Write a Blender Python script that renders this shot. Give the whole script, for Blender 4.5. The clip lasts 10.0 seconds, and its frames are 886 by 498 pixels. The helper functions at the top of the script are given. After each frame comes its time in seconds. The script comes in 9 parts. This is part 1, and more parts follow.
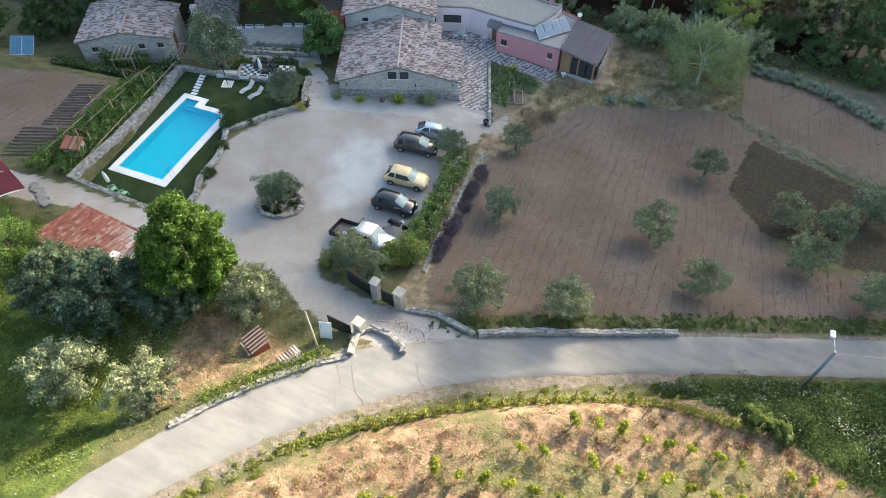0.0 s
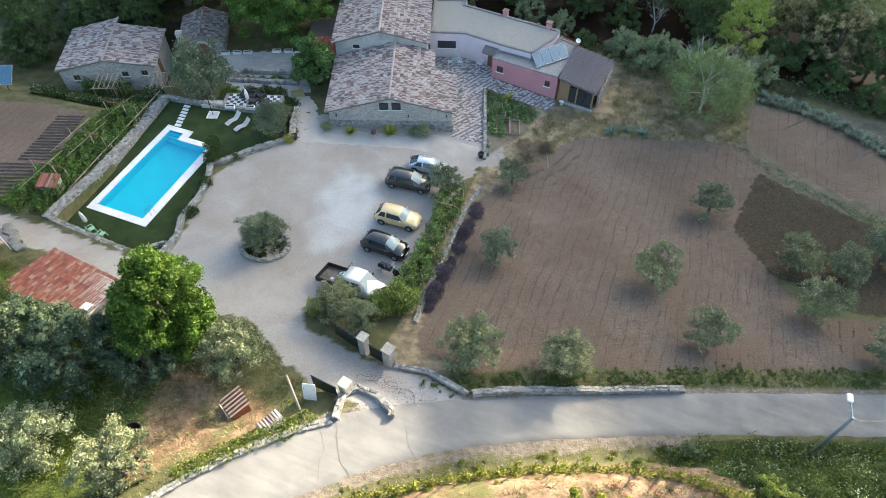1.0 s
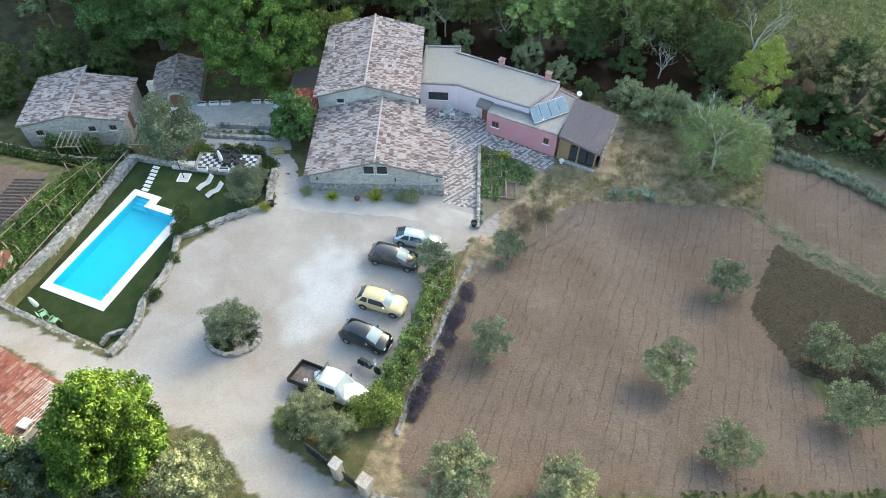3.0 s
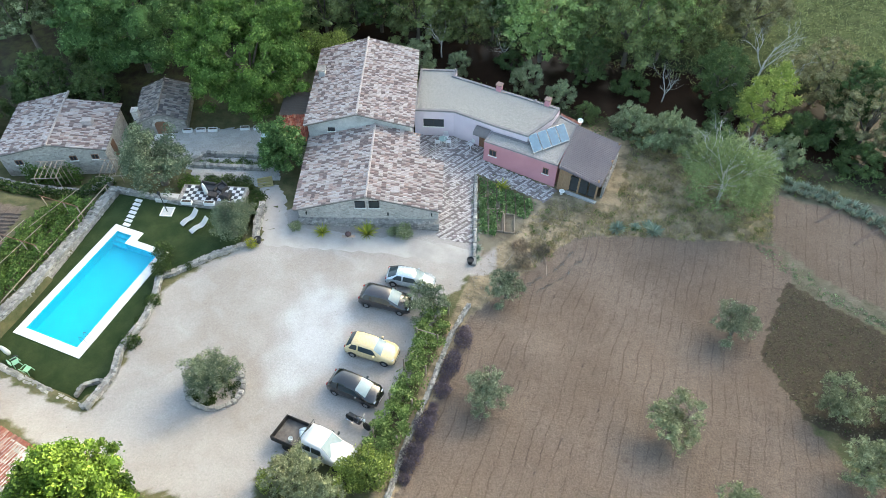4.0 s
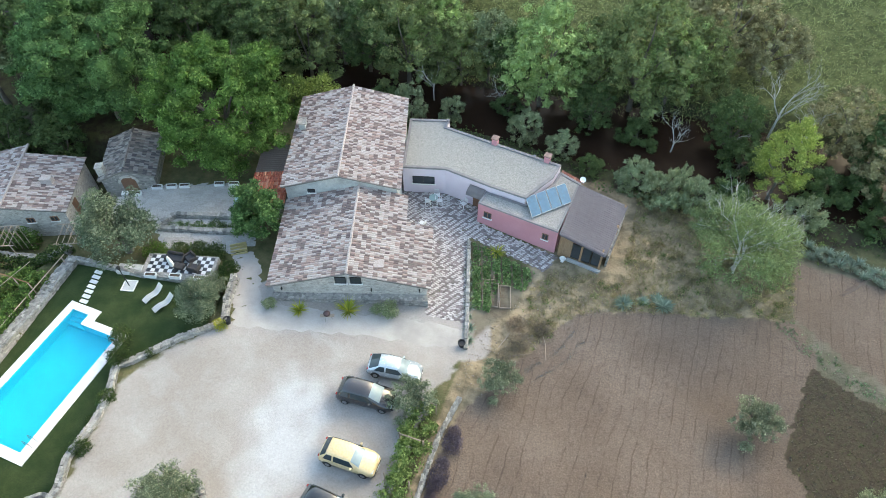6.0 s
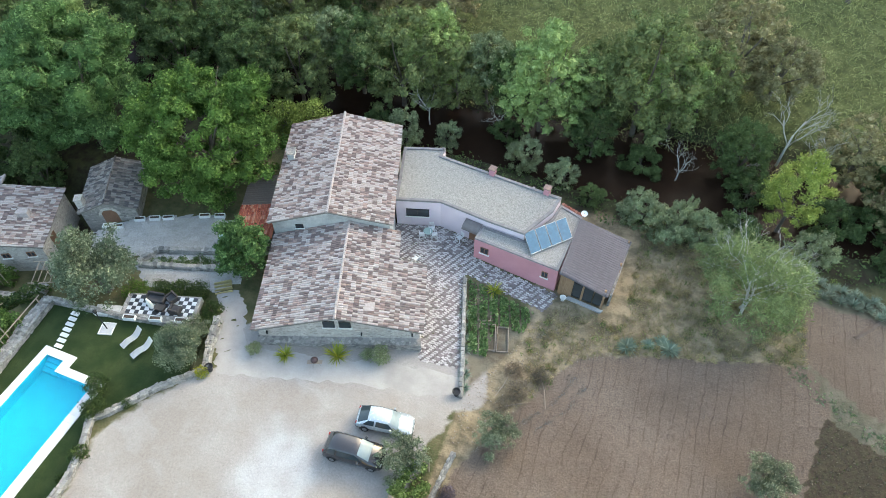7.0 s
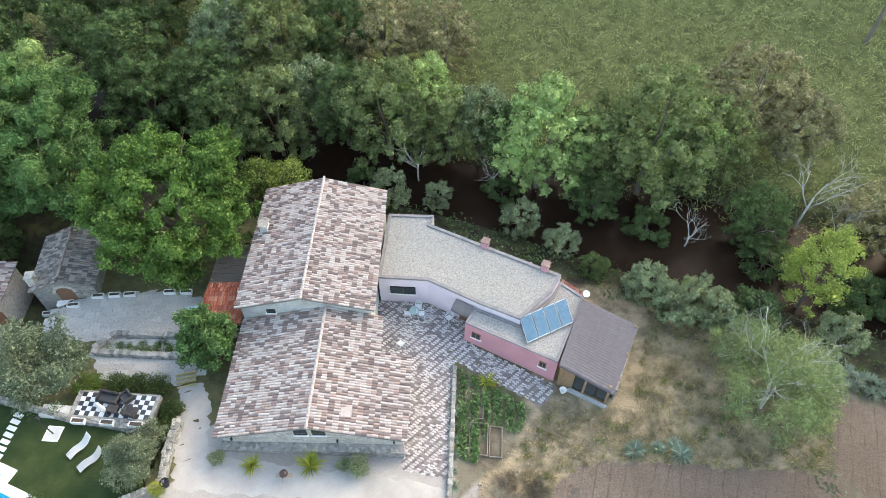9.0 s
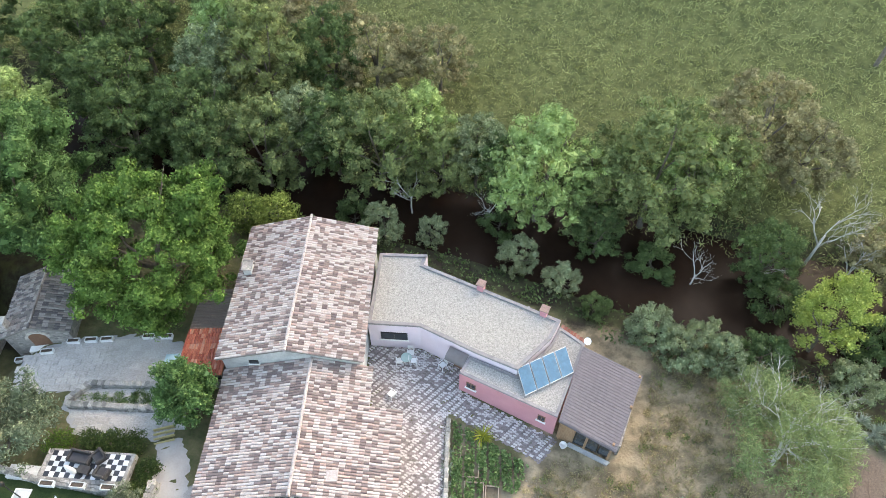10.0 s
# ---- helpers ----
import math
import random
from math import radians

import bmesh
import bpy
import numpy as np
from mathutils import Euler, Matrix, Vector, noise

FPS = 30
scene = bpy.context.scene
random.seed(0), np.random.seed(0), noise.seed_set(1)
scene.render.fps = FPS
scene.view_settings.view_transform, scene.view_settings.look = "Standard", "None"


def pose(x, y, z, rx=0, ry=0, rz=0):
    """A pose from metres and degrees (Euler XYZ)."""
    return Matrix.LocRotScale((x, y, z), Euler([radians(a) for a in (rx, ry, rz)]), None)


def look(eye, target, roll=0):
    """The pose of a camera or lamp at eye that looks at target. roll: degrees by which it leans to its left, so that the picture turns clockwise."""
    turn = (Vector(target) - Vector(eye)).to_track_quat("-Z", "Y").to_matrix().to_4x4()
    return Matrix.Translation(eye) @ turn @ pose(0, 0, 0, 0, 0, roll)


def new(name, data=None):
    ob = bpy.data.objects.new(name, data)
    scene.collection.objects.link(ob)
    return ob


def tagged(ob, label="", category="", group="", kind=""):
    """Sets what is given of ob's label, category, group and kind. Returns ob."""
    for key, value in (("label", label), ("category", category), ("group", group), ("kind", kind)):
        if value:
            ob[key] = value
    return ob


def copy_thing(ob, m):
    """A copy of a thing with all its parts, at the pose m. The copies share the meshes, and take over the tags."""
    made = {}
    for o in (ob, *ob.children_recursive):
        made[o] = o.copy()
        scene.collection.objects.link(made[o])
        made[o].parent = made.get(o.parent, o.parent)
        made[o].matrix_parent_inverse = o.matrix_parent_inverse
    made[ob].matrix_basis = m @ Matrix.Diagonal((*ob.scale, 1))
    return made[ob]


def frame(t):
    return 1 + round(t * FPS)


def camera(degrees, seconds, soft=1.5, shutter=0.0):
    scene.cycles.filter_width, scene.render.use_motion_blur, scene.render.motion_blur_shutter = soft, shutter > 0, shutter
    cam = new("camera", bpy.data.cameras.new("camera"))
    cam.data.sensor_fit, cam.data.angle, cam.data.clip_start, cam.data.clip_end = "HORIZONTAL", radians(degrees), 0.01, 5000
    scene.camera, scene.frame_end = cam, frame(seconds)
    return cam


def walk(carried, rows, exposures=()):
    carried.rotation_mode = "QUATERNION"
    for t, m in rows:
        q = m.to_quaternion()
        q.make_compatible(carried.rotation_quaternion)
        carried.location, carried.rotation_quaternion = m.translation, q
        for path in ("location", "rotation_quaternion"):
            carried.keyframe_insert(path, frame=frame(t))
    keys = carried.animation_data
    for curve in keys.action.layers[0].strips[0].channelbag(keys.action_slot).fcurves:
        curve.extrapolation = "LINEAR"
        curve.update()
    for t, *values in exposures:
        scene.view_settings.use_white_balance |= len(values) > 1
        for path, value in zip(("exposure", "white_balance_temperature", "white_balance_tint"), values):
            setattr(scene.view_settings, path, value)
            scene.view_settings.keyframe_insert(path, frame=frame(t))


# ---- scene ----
cam = camera(68.9, 10.0, 0.75)
PATH = [
    (0, (39.989, -32.192, 45.215), (39.579, -31.02, 43.647), 0.0),
    (0.5, (39.511, -30.052, 45.215), (39.102, -28.874, 43.652), 0.1),
    (1, (39.032, -27.913, 45.215), (38.622, -26.729, 43.657), 0.0),
    (1.5, (38.554, -25.775, 45.215), (38.142, -24.586, 43.661), 0.1),
    (2, (38.077, -23.638, 45.215), (37.664, -22.445, 43.664), 0.1),
    (2.5, (37.6, -21.503, 45.215), (37.186, -20.307, 43.666), 0.1),
    (4, (36.17, -15.099, 45.216), (35.753, -13.897, 43.672), 0.0),
    (4.5, (35.694, -12.963, 45.216), (35.276, -11.761, 43.673), 0.0),
    (5, (35.218, -10.825, 45.216), (34.799, -9.623, 43.674), 0.0),
    (5.5, (34.742, -8.685, 45.216), (34.323, -7.483, 43.674), 0.0),
    (7, (33.316, -2.255, 45.216), (32.895, -1.052, 43.675), 0.0),
    (7.5, (32.84, -0.108, 45.216), (32.419, 1.096, 43.676), 0.0),
    (8, (32.364, 2.042, 45.216), (31.942, 3.248, 43.677), -0.1),
    (8.5, (31.887, 4.197, 45.215), (31.465, 5.404, 43.678), -0.1),
    (9, (31.411, 6.353, 45.215), (30.988, 7.564, 43.68), -0.1),
    (9.5, (30.934, 8.512, 45.215), (30.51, 9.725, 43.683), -0.1),
    (10, (30.457, 10.67, 45.215), (30.033, 11.887, 43.685), -0.1),
]
walk(cam, [(t, look(eye, target, roll)) for t, eye, target, roll in PATH],
     [(0.0, 2.0, 6400, 4), (2.5, 2.5, 6700, 1), (5.5, 2.70, 6950, 1), (7.2, 2.72, 7100, 2), (8.5, 2.86, 7300, 4), (10.0, 3.10, 7700, 8)])

# ---- light: a low evening sun behind an added, unseen wooded ridge across the river ----
SUN_AZ, SUN_EL = (0.42, 0.91), 20.0
world = bpy.data.worlds.new("evening_sky")
scene.world = world
world.use_nodes = True
wn = world.node_tree
sky = wn.nodes.new("ShaderNodeTexSky")
sky.sky_type, sky.sun_disc = "NISHITA", False
sky.sun_elevation, sky.sun_rotation = radians(SUN_EL), math.atan2(SUN_AZ[0], SUN_AZ[1])
sky.air_density, sky.dust_density = 1.0, 4.0
wn.links.new(sky.outputs[0], wn.nodes["Background"].inputs[0])
wn.nodes["Background"].inputs[1].default_value = 0.135
sun = new("sun", bpy.data.lights.new("sun", "SUN"))
sun.data.energy, sun.data.angle, sun.data.color = 4.0, radians(0.5), (1.0, 0.82, 0.60)
sun.matrix_basis = look((0, 0, 60), (-SUN_AZ[0] * 50, -SUN_AZ[1] * 50, 60 - 50 * math.tan(radians(SUN_EL))))

# ---- materials ----
def bare(name, rough=0.85):
    m = bpy.data.materials.new(name)
    m.use_nodes = True
    nt = m.node_tree
    b = nt.nodes["Principled BSDF"]
    b.inputs["Roughness"].default_value = rough
    return m, nt, b


def put(nt, sock, v):
    if hasattr(v, "is_output"):
        nt.links.new(v, sock)
    elif isinstance(v, tuple) and len(v) == 3 and sock.type == "RGBA":
        sock.default_value = (*v, 1)
    else:
        sock.default_value = v


def place(nt):
    return nt.nodes.new("ShaderNodeNewGeometry").outputs["Position"]


def own(nt):
    return nt.nodes.new("ShaderNodeTexCoord").outputs["Object"]


def island(nt):
    return nt.nodes.new("ShaderNodeNewGeometry").outputs["Random Per Island"]


def each(nt):
    return nt.nodes.new("ShaderNodeObjectInfo").outputs["Random"]


def nz(nt, vec, scale, detail=4.0, rough=0.55, warp=0.0):
    n = nt.nodes.new("ShaderNodeTexNoise")
    put(nt, n.inputs["Vector"], vec)
    n.inputs["Scale"].default_value, n.inputs["Detail"].default_value = scale, detail
    n.inputs["Roughness"].default_value, n.inputs["Distortion"].default_value = rough, warp
    return n.outputs[0]


def cells(nt, vec, scale, feature="F1", out="Distance", loose=1.0):
    n = nt.nodes.new("ShaderNodeTexVoronoi")
    n.feature = feature
    put(nt, n.inputs["Vector"], vec)
    n.inputs["Scale"].default_value, n.inputs["Randomness"].default_value = scale, loose
    return n.outputs[out]


def stretch(nt, vec, sx=1, sy=1, sz=1, rz=0.0):
    n = nt.nodes.new("ShaderNodeMapping")
    put(nt, n.inputs["Vector"], vec)
    n.inputs["Scale"].default_value = (sx, sy, sz)
    n.inputs["Rotation"].default_value = (0, 0, radians(rz))
    return n.outputs[0]


def ramp(nt, fac, *stops):
    n = nt.nodes.new("ShaderNodeValToRGB")
    put(nt, n.inputs[0], fac)
    el = n.color_ramp.elements
    while len(el) < len(stops):
        el.new(0.5)
    for e, (at, col) in zip(el, stops):
        e.position = at
        e.color = (*col, 1) if isinstance(col, tuple) else (col, col, col, 1)
    return n.outputs[0]


def mixc(nt, fac, a, b, kind="MIX"):
    n = nt.nodes.new("ShaderNodeMix")
    n.data_type, n.blend_type = "RGBA", kind
    put(nt, n.inputs[0], fac), put(nt, n.inputs[6], a), put(nt, n.inputs[7], b)
    return n.outputs[2]


def calc(nt, op, a, b=0.0, clamp=False):
    n = nt.nodes.new("ShaderNodeMath")
    n.operation, n.use_clamp = op, clamp
    put(nt, n.inputs[0], a), put(nt, n.inputs[1], b)
    return n.outputs[0]


def relief(nt, b, height, strength=0.5, dist=0.05):
    n = nt.nodes.new("ShaderNodeBump")
    n.inputs["Strength"].default_value, n.inputs["Distance"].default_value = strength, dist
    put(nt, n.inputs["Height"], height)
    nt.links.new(n.outputs[0], b.inputs["Normal"])


def speckled(name, a, b_, scale=2.0, fine=18.0, rough=0.85, bump=0.3, dist=0.03, dirt=None, local=False):
    """Two colours mixed by broad and fine noise, with relief and optional stains."""
    m, nt, b = bare(name, rough)
    v = own(nt) if local else place(nt)
    big, small = nz(nt, v, scale, 5), nz(nt, v, fine, 4)
    f = calc(nt, "ADD", calc(nt, "MULTIPLY", big, 0.6), calc(nt, "MULTIPLY", small, 0.4))
    c = mixc(nt, ramp(nt, f, (0.36, 0.0), (0.64, 1.0)), a, b_)
    if dirt:
        c = mixc(nt, ramp(nt, nz(nt, v, scale * 0.37, 6, 0.65), (0.52, 0.0), (0.7, 0.75)), c, dirt)
    put(nt, b.inputs["Base Color"], c)
    relief(nt, b, small, bump, dist)
    return m


def painted(name, col, rough=0.4, metal=0.0, coat=0.0, grain=0.12):
    m, nt, b = bare(name, rough)
    v = own(nt)
    f = ramp(nt, nz(nt, v, 3.0, 5), (0.3, 1 - grain), (0.7, 1.0))
    put(nt, b.inputs["Base Color"], mixc(nt, 1.0, col, f, "MULTIPLY"))
    b.inputs["Metallic"].default_value = metal
    b.inputs["Coat Weight"].default_value = coat
    b.inputs["Coat Roughness"].default_value = 0.06
    put(nt, b.inputs["Roughness"], calc(nt, "ADD", calc(nt, "MULTIPLY", nz(nt, v, 7.0, 4), 0.2), max(rough - 0.1, 0.02)))
    return m


def leafy(name, dark, light, tip=None, rough=0.6, through_light=0.35):
    """Leaves: colour varies from leaf to leaf, from clump to clump and from plant to plant."""
    m, nt, b = bare(name, rough)
    r = island(nt)
    c = mixc(nt, r, dark, light)
    if tip:
        c = mixc(nt, ramp(nt, r, (0.78, 0.0), (0.96, 1.0)), c, tip)
    v = place(nt)
    c = mixc(nt, 1.0, c, ramp(nt, nz(nt, v, 0.45, 4), (0.3, 0.68), (0.7, 1.25)), "MULTIPLY")
    c = mixc(nt, 1.0, c, ramp(nt, each(nt), (0.0, (0.85, 0.9, 0.85)), (1.0, (1.1, 1.05, 0.95))), "MULTIPLY")
    put(nt, b.inputs["Base Color"], c)
    b.inputs["Specular IOR Level"].default_value = 0.25
    t = nt.nodes.new("ShaderNodeBsdfTranslucent")
    put(nt, t.inputs[0], c)
    mx = nt.nodes.new("ShaderNodeMixShader")
    mx.inputs[0].default_value = through_light
    nt.links.new(b.outputs[0], mx.inputs[1]), nt.links.new(t.outputs[0], mx.inputs[2])
    nt.links.new(mx.outputs[0], nt.nodes["Material Output"].inputs[0])
    return m


def tiled(name, cols, rough=0.85):
    """Clay: each piece takes its own colour; grime and lichen over all."""
    m, nt, b = bare(name, rough)
    v = place(nt)
    r = calc(nt, "FRACT", calc(nt, "ADD", island(nt), each(nt)))
    n = len(cols)
    c = ramp(nt, r, *[(k / n, col) for k, col in enumerate(cols)])
    c.node.color_ramp.interpolation = "CONSTANT"
    c = mixc(nt, ramp(nt, nz(nt, v, 0.9, 6, 0.65), (0.52, 0.0), (0.8, 0.35)), c, (0.30, 0.27, 0.25))
    c = mixc(nt, 1.0, c, ramp(nt, nz(nt, v, 14, 4), (0.3, 0.75), (0.7, 1.12)), "MULTIPLY")
    put(nt, b.inputs["Base Color"], c)
    relief(nt, b, nz(nt, v, 30, 3), 0.3, 0.01)
    return m


def stony(name, cols, joint, scale=3.4, rough=0.92, local=False):
    """Rubble masonry: uneven stones in mortar."""
    m, nt, b = bare(name, rough)
    v = own(nt) if local else place(nt)
    w = nt.nodes.new("ShaderNodeVectorMath")
    w.operation = "ADD"
    n = nt.nodes.new("ShaderNodeTexNoise")
    put(nt, n.inputs["Vector"], v)
    n.inputs["Scale"].default_value = 2.5
    sc = nt.nodes.new("ShaderNodeVectorMath")
    sc.operation = "SCALE"
    sc.inputs["Scale"].default_value = 0.16
    nt.links.new(n.outputs[1], sc.inputs[0])
    put(nt, w.inputs[0], v), nt.links.new(sc.outputs[0], w.inputs[1])
    q = stretch(nt, w.outputs[0], 1, 1, 1.7)
    e = cells(nt, q, scale, "DISTANCE_TO_EDGE")
    col = cells(nt, q, scale, "F1", "Color")
    s = nt.nodes.new("ShaderNodeSeparateColor")
    nt.links.new(col, s.inputs[0])
    k = len(cols)
    c = ramp(nt, s.outputs[0], *[((i + 0.5) / k, x) for i, x in enumerate(cols)])
    c = mixc(nt, 1.0, c, ramp(nt, nz(nt, v, 16, 5), (0.3, 0.75), (0.7, 1.15)), "MULTIPLY")
    c = mixc(nt, ramp(nt, e, (0.02, 1.0), (0.09, 0.0)), c, joint)
    c = mixc(nt, ramp(nt, nz(nt, v, 0.8, 6, 0.7), (0.55, 0.0), (0.78, 0.6)), c, (0.16, 0.16, 0.15))
    put(nt, b.inputs["Base Color"], c)
    h = calc(nt, "ADD", ramp(nt, e, (0.0, 0.0), (0.12, 1.0)), calc(nt, "MULTIPLY", nz(nt, v, 22, 4), 0.4))
    relief(nt, b, h, 0.6, 0.04)
    return m


def glazed(name, tint=(0.03, 0.035, 0.04), rough=0.06):
    m, nt, b = bare(name, rough)
    v = own(nt)
    put(nt, b.inputs["Base Color"], mixc(nt, nz(nt, v, 2.0, 3), tint, tuple(x * 1.8 for x in tint)))
    b.inputs["Specular IOR Level"].default_value = 0.7
    return m


def rocky(name, cols):
    """Loose stones and blocks: each its own grey."""
    m, nt, b = bare(name, 0.92)
    v = place(nt)
    r = calc(nt, "FRACT", calc(nt, "ADD", island(nt), each(nt)))
    k = len(cols)
    c = ramp(nt, r, *[((i + 0.5) / k, x) for i, x in enumerate(cols)])
    c = mixc(nt, 1.0, c, ramp(nt, nz(nt, v, 9, 6, 0.65), (0.3, 0.6), (0.7, 1.2)), "MULTIPLY")
    c = mixc(nt, ramp(nt, nz(nt, v, 1.1, 5), (0.58, 0.0), (0.75, 0.5)), c, (0.12, 0.13, 0.09))
    put(nt, b.inputs["Base Color"], c)
    relief(nt, b, nz(nt, v, 14, 5), 0.7, 0.04)
    return m


def wooden(name, a, b_, along="z"):
    m, nt, b = bare(name, 0.75)
    v = own(nt)
    q = stretch(nt, v, 14, 14, 1.2) if along == "z" else stretch(nt, v, 1.2, 14, 14)
    f = nz(nt, q, 1.6, 5, 0.6)
    put(nt, b.inputs["Base Color"], mixc(nt, ramp(nt, f, (0.35, 0.0), (0.65, 1.0)), a, b_))
    relief(nt, b, f, 0.35, 0.01)
    return m


M_HOUSE_TILE = tiled("old_clay_tile", [(0.38, 0.315, 0.29), (0.165, 0.122, 0.116), (0.45, 0.39, 0.366), (0.25, 0.182, 0.168), (0.48, 0.43, 0.41), (0.20, 0.152, 0.146), (0.37, 0.272, 0.24), (0.45, 0.385, 0.36)])
M_SHED_TILE = tiled("red_clay_tile", [(0.28, 0.090, 0.060), (0.31, 0.128, 0.090), (0.20, 0.065, 0.048), (0.36, 0.22, 0.175), (0.29, 0.10, 0.068), (0.25, 0.080, 0.056)])
M_GREY_TILE = tiled("weathered_tile", [(0.16, 0.14, 0.13), (0.24, 0.20, 0.18), (0.10, 0.09, 0.09), (0.30, 0.27, 0.25)])
M_RIDGE = speckled("ridge_mortar", (0.32, 0.275, 0.26), (0.46, 0.41, 0.39), 5.0, 16)
M_STONE = stony("house_stone", [(0.38, 0.35, 0.315), (0.53, 0.49, 0.445), (0.45, 0.41, 0.37), (0.60, 0.56, 0.51)], (0.50, 0.465, 0.425))
M_PLASTER_GREY = speckled("grey_roughcast", (0.36, 0.37, 0.36), (0.52, 0.52, 0.50), 1.6, 14, dirt=(0.25, 0.25, 0.24))
M_STONE_DARK = stony("chapel_stone", [(0.20, 0.19, 0.18), (0.34, 0.32, 0.30), (0.28, 0.26, 0.25), (0.42, 0.39, 0.36)], (0.26, 0.25, 0.23))
M_ROCK = rocky("rubble_stone", [(0.24, 0.235, 0.22), (0.36, 0.345, 0.32), (0.17, 0.165, 0.155), (0.44, 0.42, 0.39), (0.29, 0.28, 0.26)])
M_WALLCORE = speckled("wall_earth", (0.16, 0.15, 0.13), (0.24, 0.22, 0.20), 2.0, 12)
M_PINK = speckled("pink_render", (0.50, 0.23, 0.26), (0.58, 0.28, 0.31), 0.7, 25, 0.85, 0.12, 0.01, dirt=(0.44, 0.22, 0.25))
M_LILAC = speckled("lilac_render", (0.62, 0.54, 0.60), (0.70, 0.62, 0.67), 0.6, 25, 0.85, 0.12, 0.01, dirt=(0.55, 0.49, 0.53))
M_GRAVELROOF = speckled("roof_gravel", (0.17, 0.163, 0.155), (0.40, 0.385, 0.365), 9.0, 16.0, 0.95, 0.9, 0.06)
M_FLASH = speckled("grey_flashing", (0.16, 0.15, 0.16), (0.24, 0.23, 0.24), 2.0, 14, 0.6)
M_TIN = painted("grey_metal_sheet", (0.15, 0.135, 0.15), 0.6, 0.0, 0, 0.25)
M_WHITE = painted("white_paint", (0.78, 0.78, 0.77), 0.45, 0, 0, 0.1)
M_COPING = speckled("coping_stone", (0.72, 0.70, 0.67), (0.80, 0.79, 0.77), 1.2, 20, 0.7, 0.1, 0.01, dirt=(0.62, 0.60, 0.57))
M_LINER = speckled("pool_liner", (0.004, 0.66, 0.83), (0.008, 0.72, 0.89), 0.8, 10, 0.5, 0.05, 0.01)
M_GLASS = glazed("window_glass")
M_IRON = painted("black_iron", (0.03, 0.03, 0.03), 0.5, 0.4, 0, 0.3)
M_GATE = painted("dark_green_iron", (0.025, 0.035, 0.03), 0.5, 0.3, 0, 0.3)
M_STEEL = painted("steel", (0.6, 0.6, 0.6), 0.25, 1.0)
M_WOOD = wooden("weathered_timber", (0.24, 0.19, 0.15), (0.38, 0.31, 0.25))
M_OCHRE = wooden("ochre_timber", (0.25, 0.155, 0.09), (0.35, 0.225, 0.135))
M_CANE = wooden("yellow_cane", (0.40, 0.34, 0.15), (0.52, 0.45, 0.22))
M_DOORWOOD = wooden("brown_door", (0.16, 0.08, 0.05), (0.22, 0.12, 0.07))
M_BARK = speckled("bark", (0.10, 0.085, 0.07), (0.20, 0.17, 0.14), 3, 18, 0.95, 0.8, 0.03, local=True)
M_PALEBARK = speckled("bleached_wood", (0.42, 0.41, 0.38), (0.60, 0.59, 0.56), 3, 18, 0.9, 0.4, 0.01, local=True)
M_RUBBER = painted("tyre_rubber", (0.018, 0.018, 0.018), 0.85)
M_RIM = painted("alloy_rim", (0.42, 0.42, 0.43), 0.35, 0.9)
M_CARGLASS = glazed("car_glass", (0.025, 0.035, 0.04), 0.03)
# pale grey-blue base stands in for the sky reflected in the windscreens
M_SCREEN = glazed("windscreen", (0.19, 0.235, 0.245), 0.2)
M_TRIM = painted("black_plastic", (0.02, 0.02, 0.022), 0.6)
M_LAMPCLEAR = painted("headlight_clear", (0.65, 0.67, 0.68), 0.1, 0.0, 1.0)
M_LAMPRED = painted("tail_light_red", (0.35, 0.015, 0.015), 0.15, 0.0, 1.0)
M_SCREEN.node_tree.nodes["Principled BSDF"].inputs["Specular IOR Level"].default_value = 0.22
M_FRAME = painted("dull_aluminium", (0.50, 0.52, 0.54), 0.45, 0.3)
M_PV = painted("solar_cell", (0.06, 0.155, 0.235), 0.12, 0.0, 1.0, 0.3)
M_SLAB = speckled("grey_paving", (0.29, 0.29, 0.295), (0.38, 0.38, 0.38), 0.9, 8, 0.9, 0.3, 0.02, dirt=(0.30, 0.30, 0.31))
M_BEDWHITE = speckled("white_gravel", (0.42, 0.42, 0.41), (0.58, 0.57, 0.56), 2.0, 20)

# ---- the lie of the land ----
PW = ([-60, -30, -20, -15, -11, -7, -3, 0, 5, 10, 15, 20, 24, 28, 36, 44, 47.5, 50, 56, 60, 90, 105, 210, 300],
      [8, 5.4, 4.6, 4.0, 3.5, 2.7, 1.6, 0.95, 0.55, 0.25, -0.1, -0.8, -1.3, -1.75, -1.8, -2.0, -2.8, -3.6, -3.6, -2, 0, 4, 88.2, 80])
PE = ([-60, -20, -12, -8, -4, 0, 4.5, 8, 12.3, 18, 23, 30, 40, 45, 48, 51, 58, 62, 90, 105, 210, 300],
      [13, 6.6, 4.9, 3.8, 2.7, 1.7, 0.85, 0.2, -0.5, -1.6, -2.1, -2.1, -2.5, -2.8, -3.2, -3.8, -3.8, -2, 0, 4, 88.2, 80])
ROAD = [(4, -52), (12, -36.5), (16, -30.5), (19.2, -26.2), (23.3, -20.3), (27.8, -15.6), (33, -11.9), (38.5, -9.0), (45, -5.9), (52, -3.0), (60, 0.1), (75, 6), (110, 20)]


def ease(a, b, v):
    t = np.clip((v - a) / (b - a), 0, 1)
    return t * t * (3 - 2 * t)


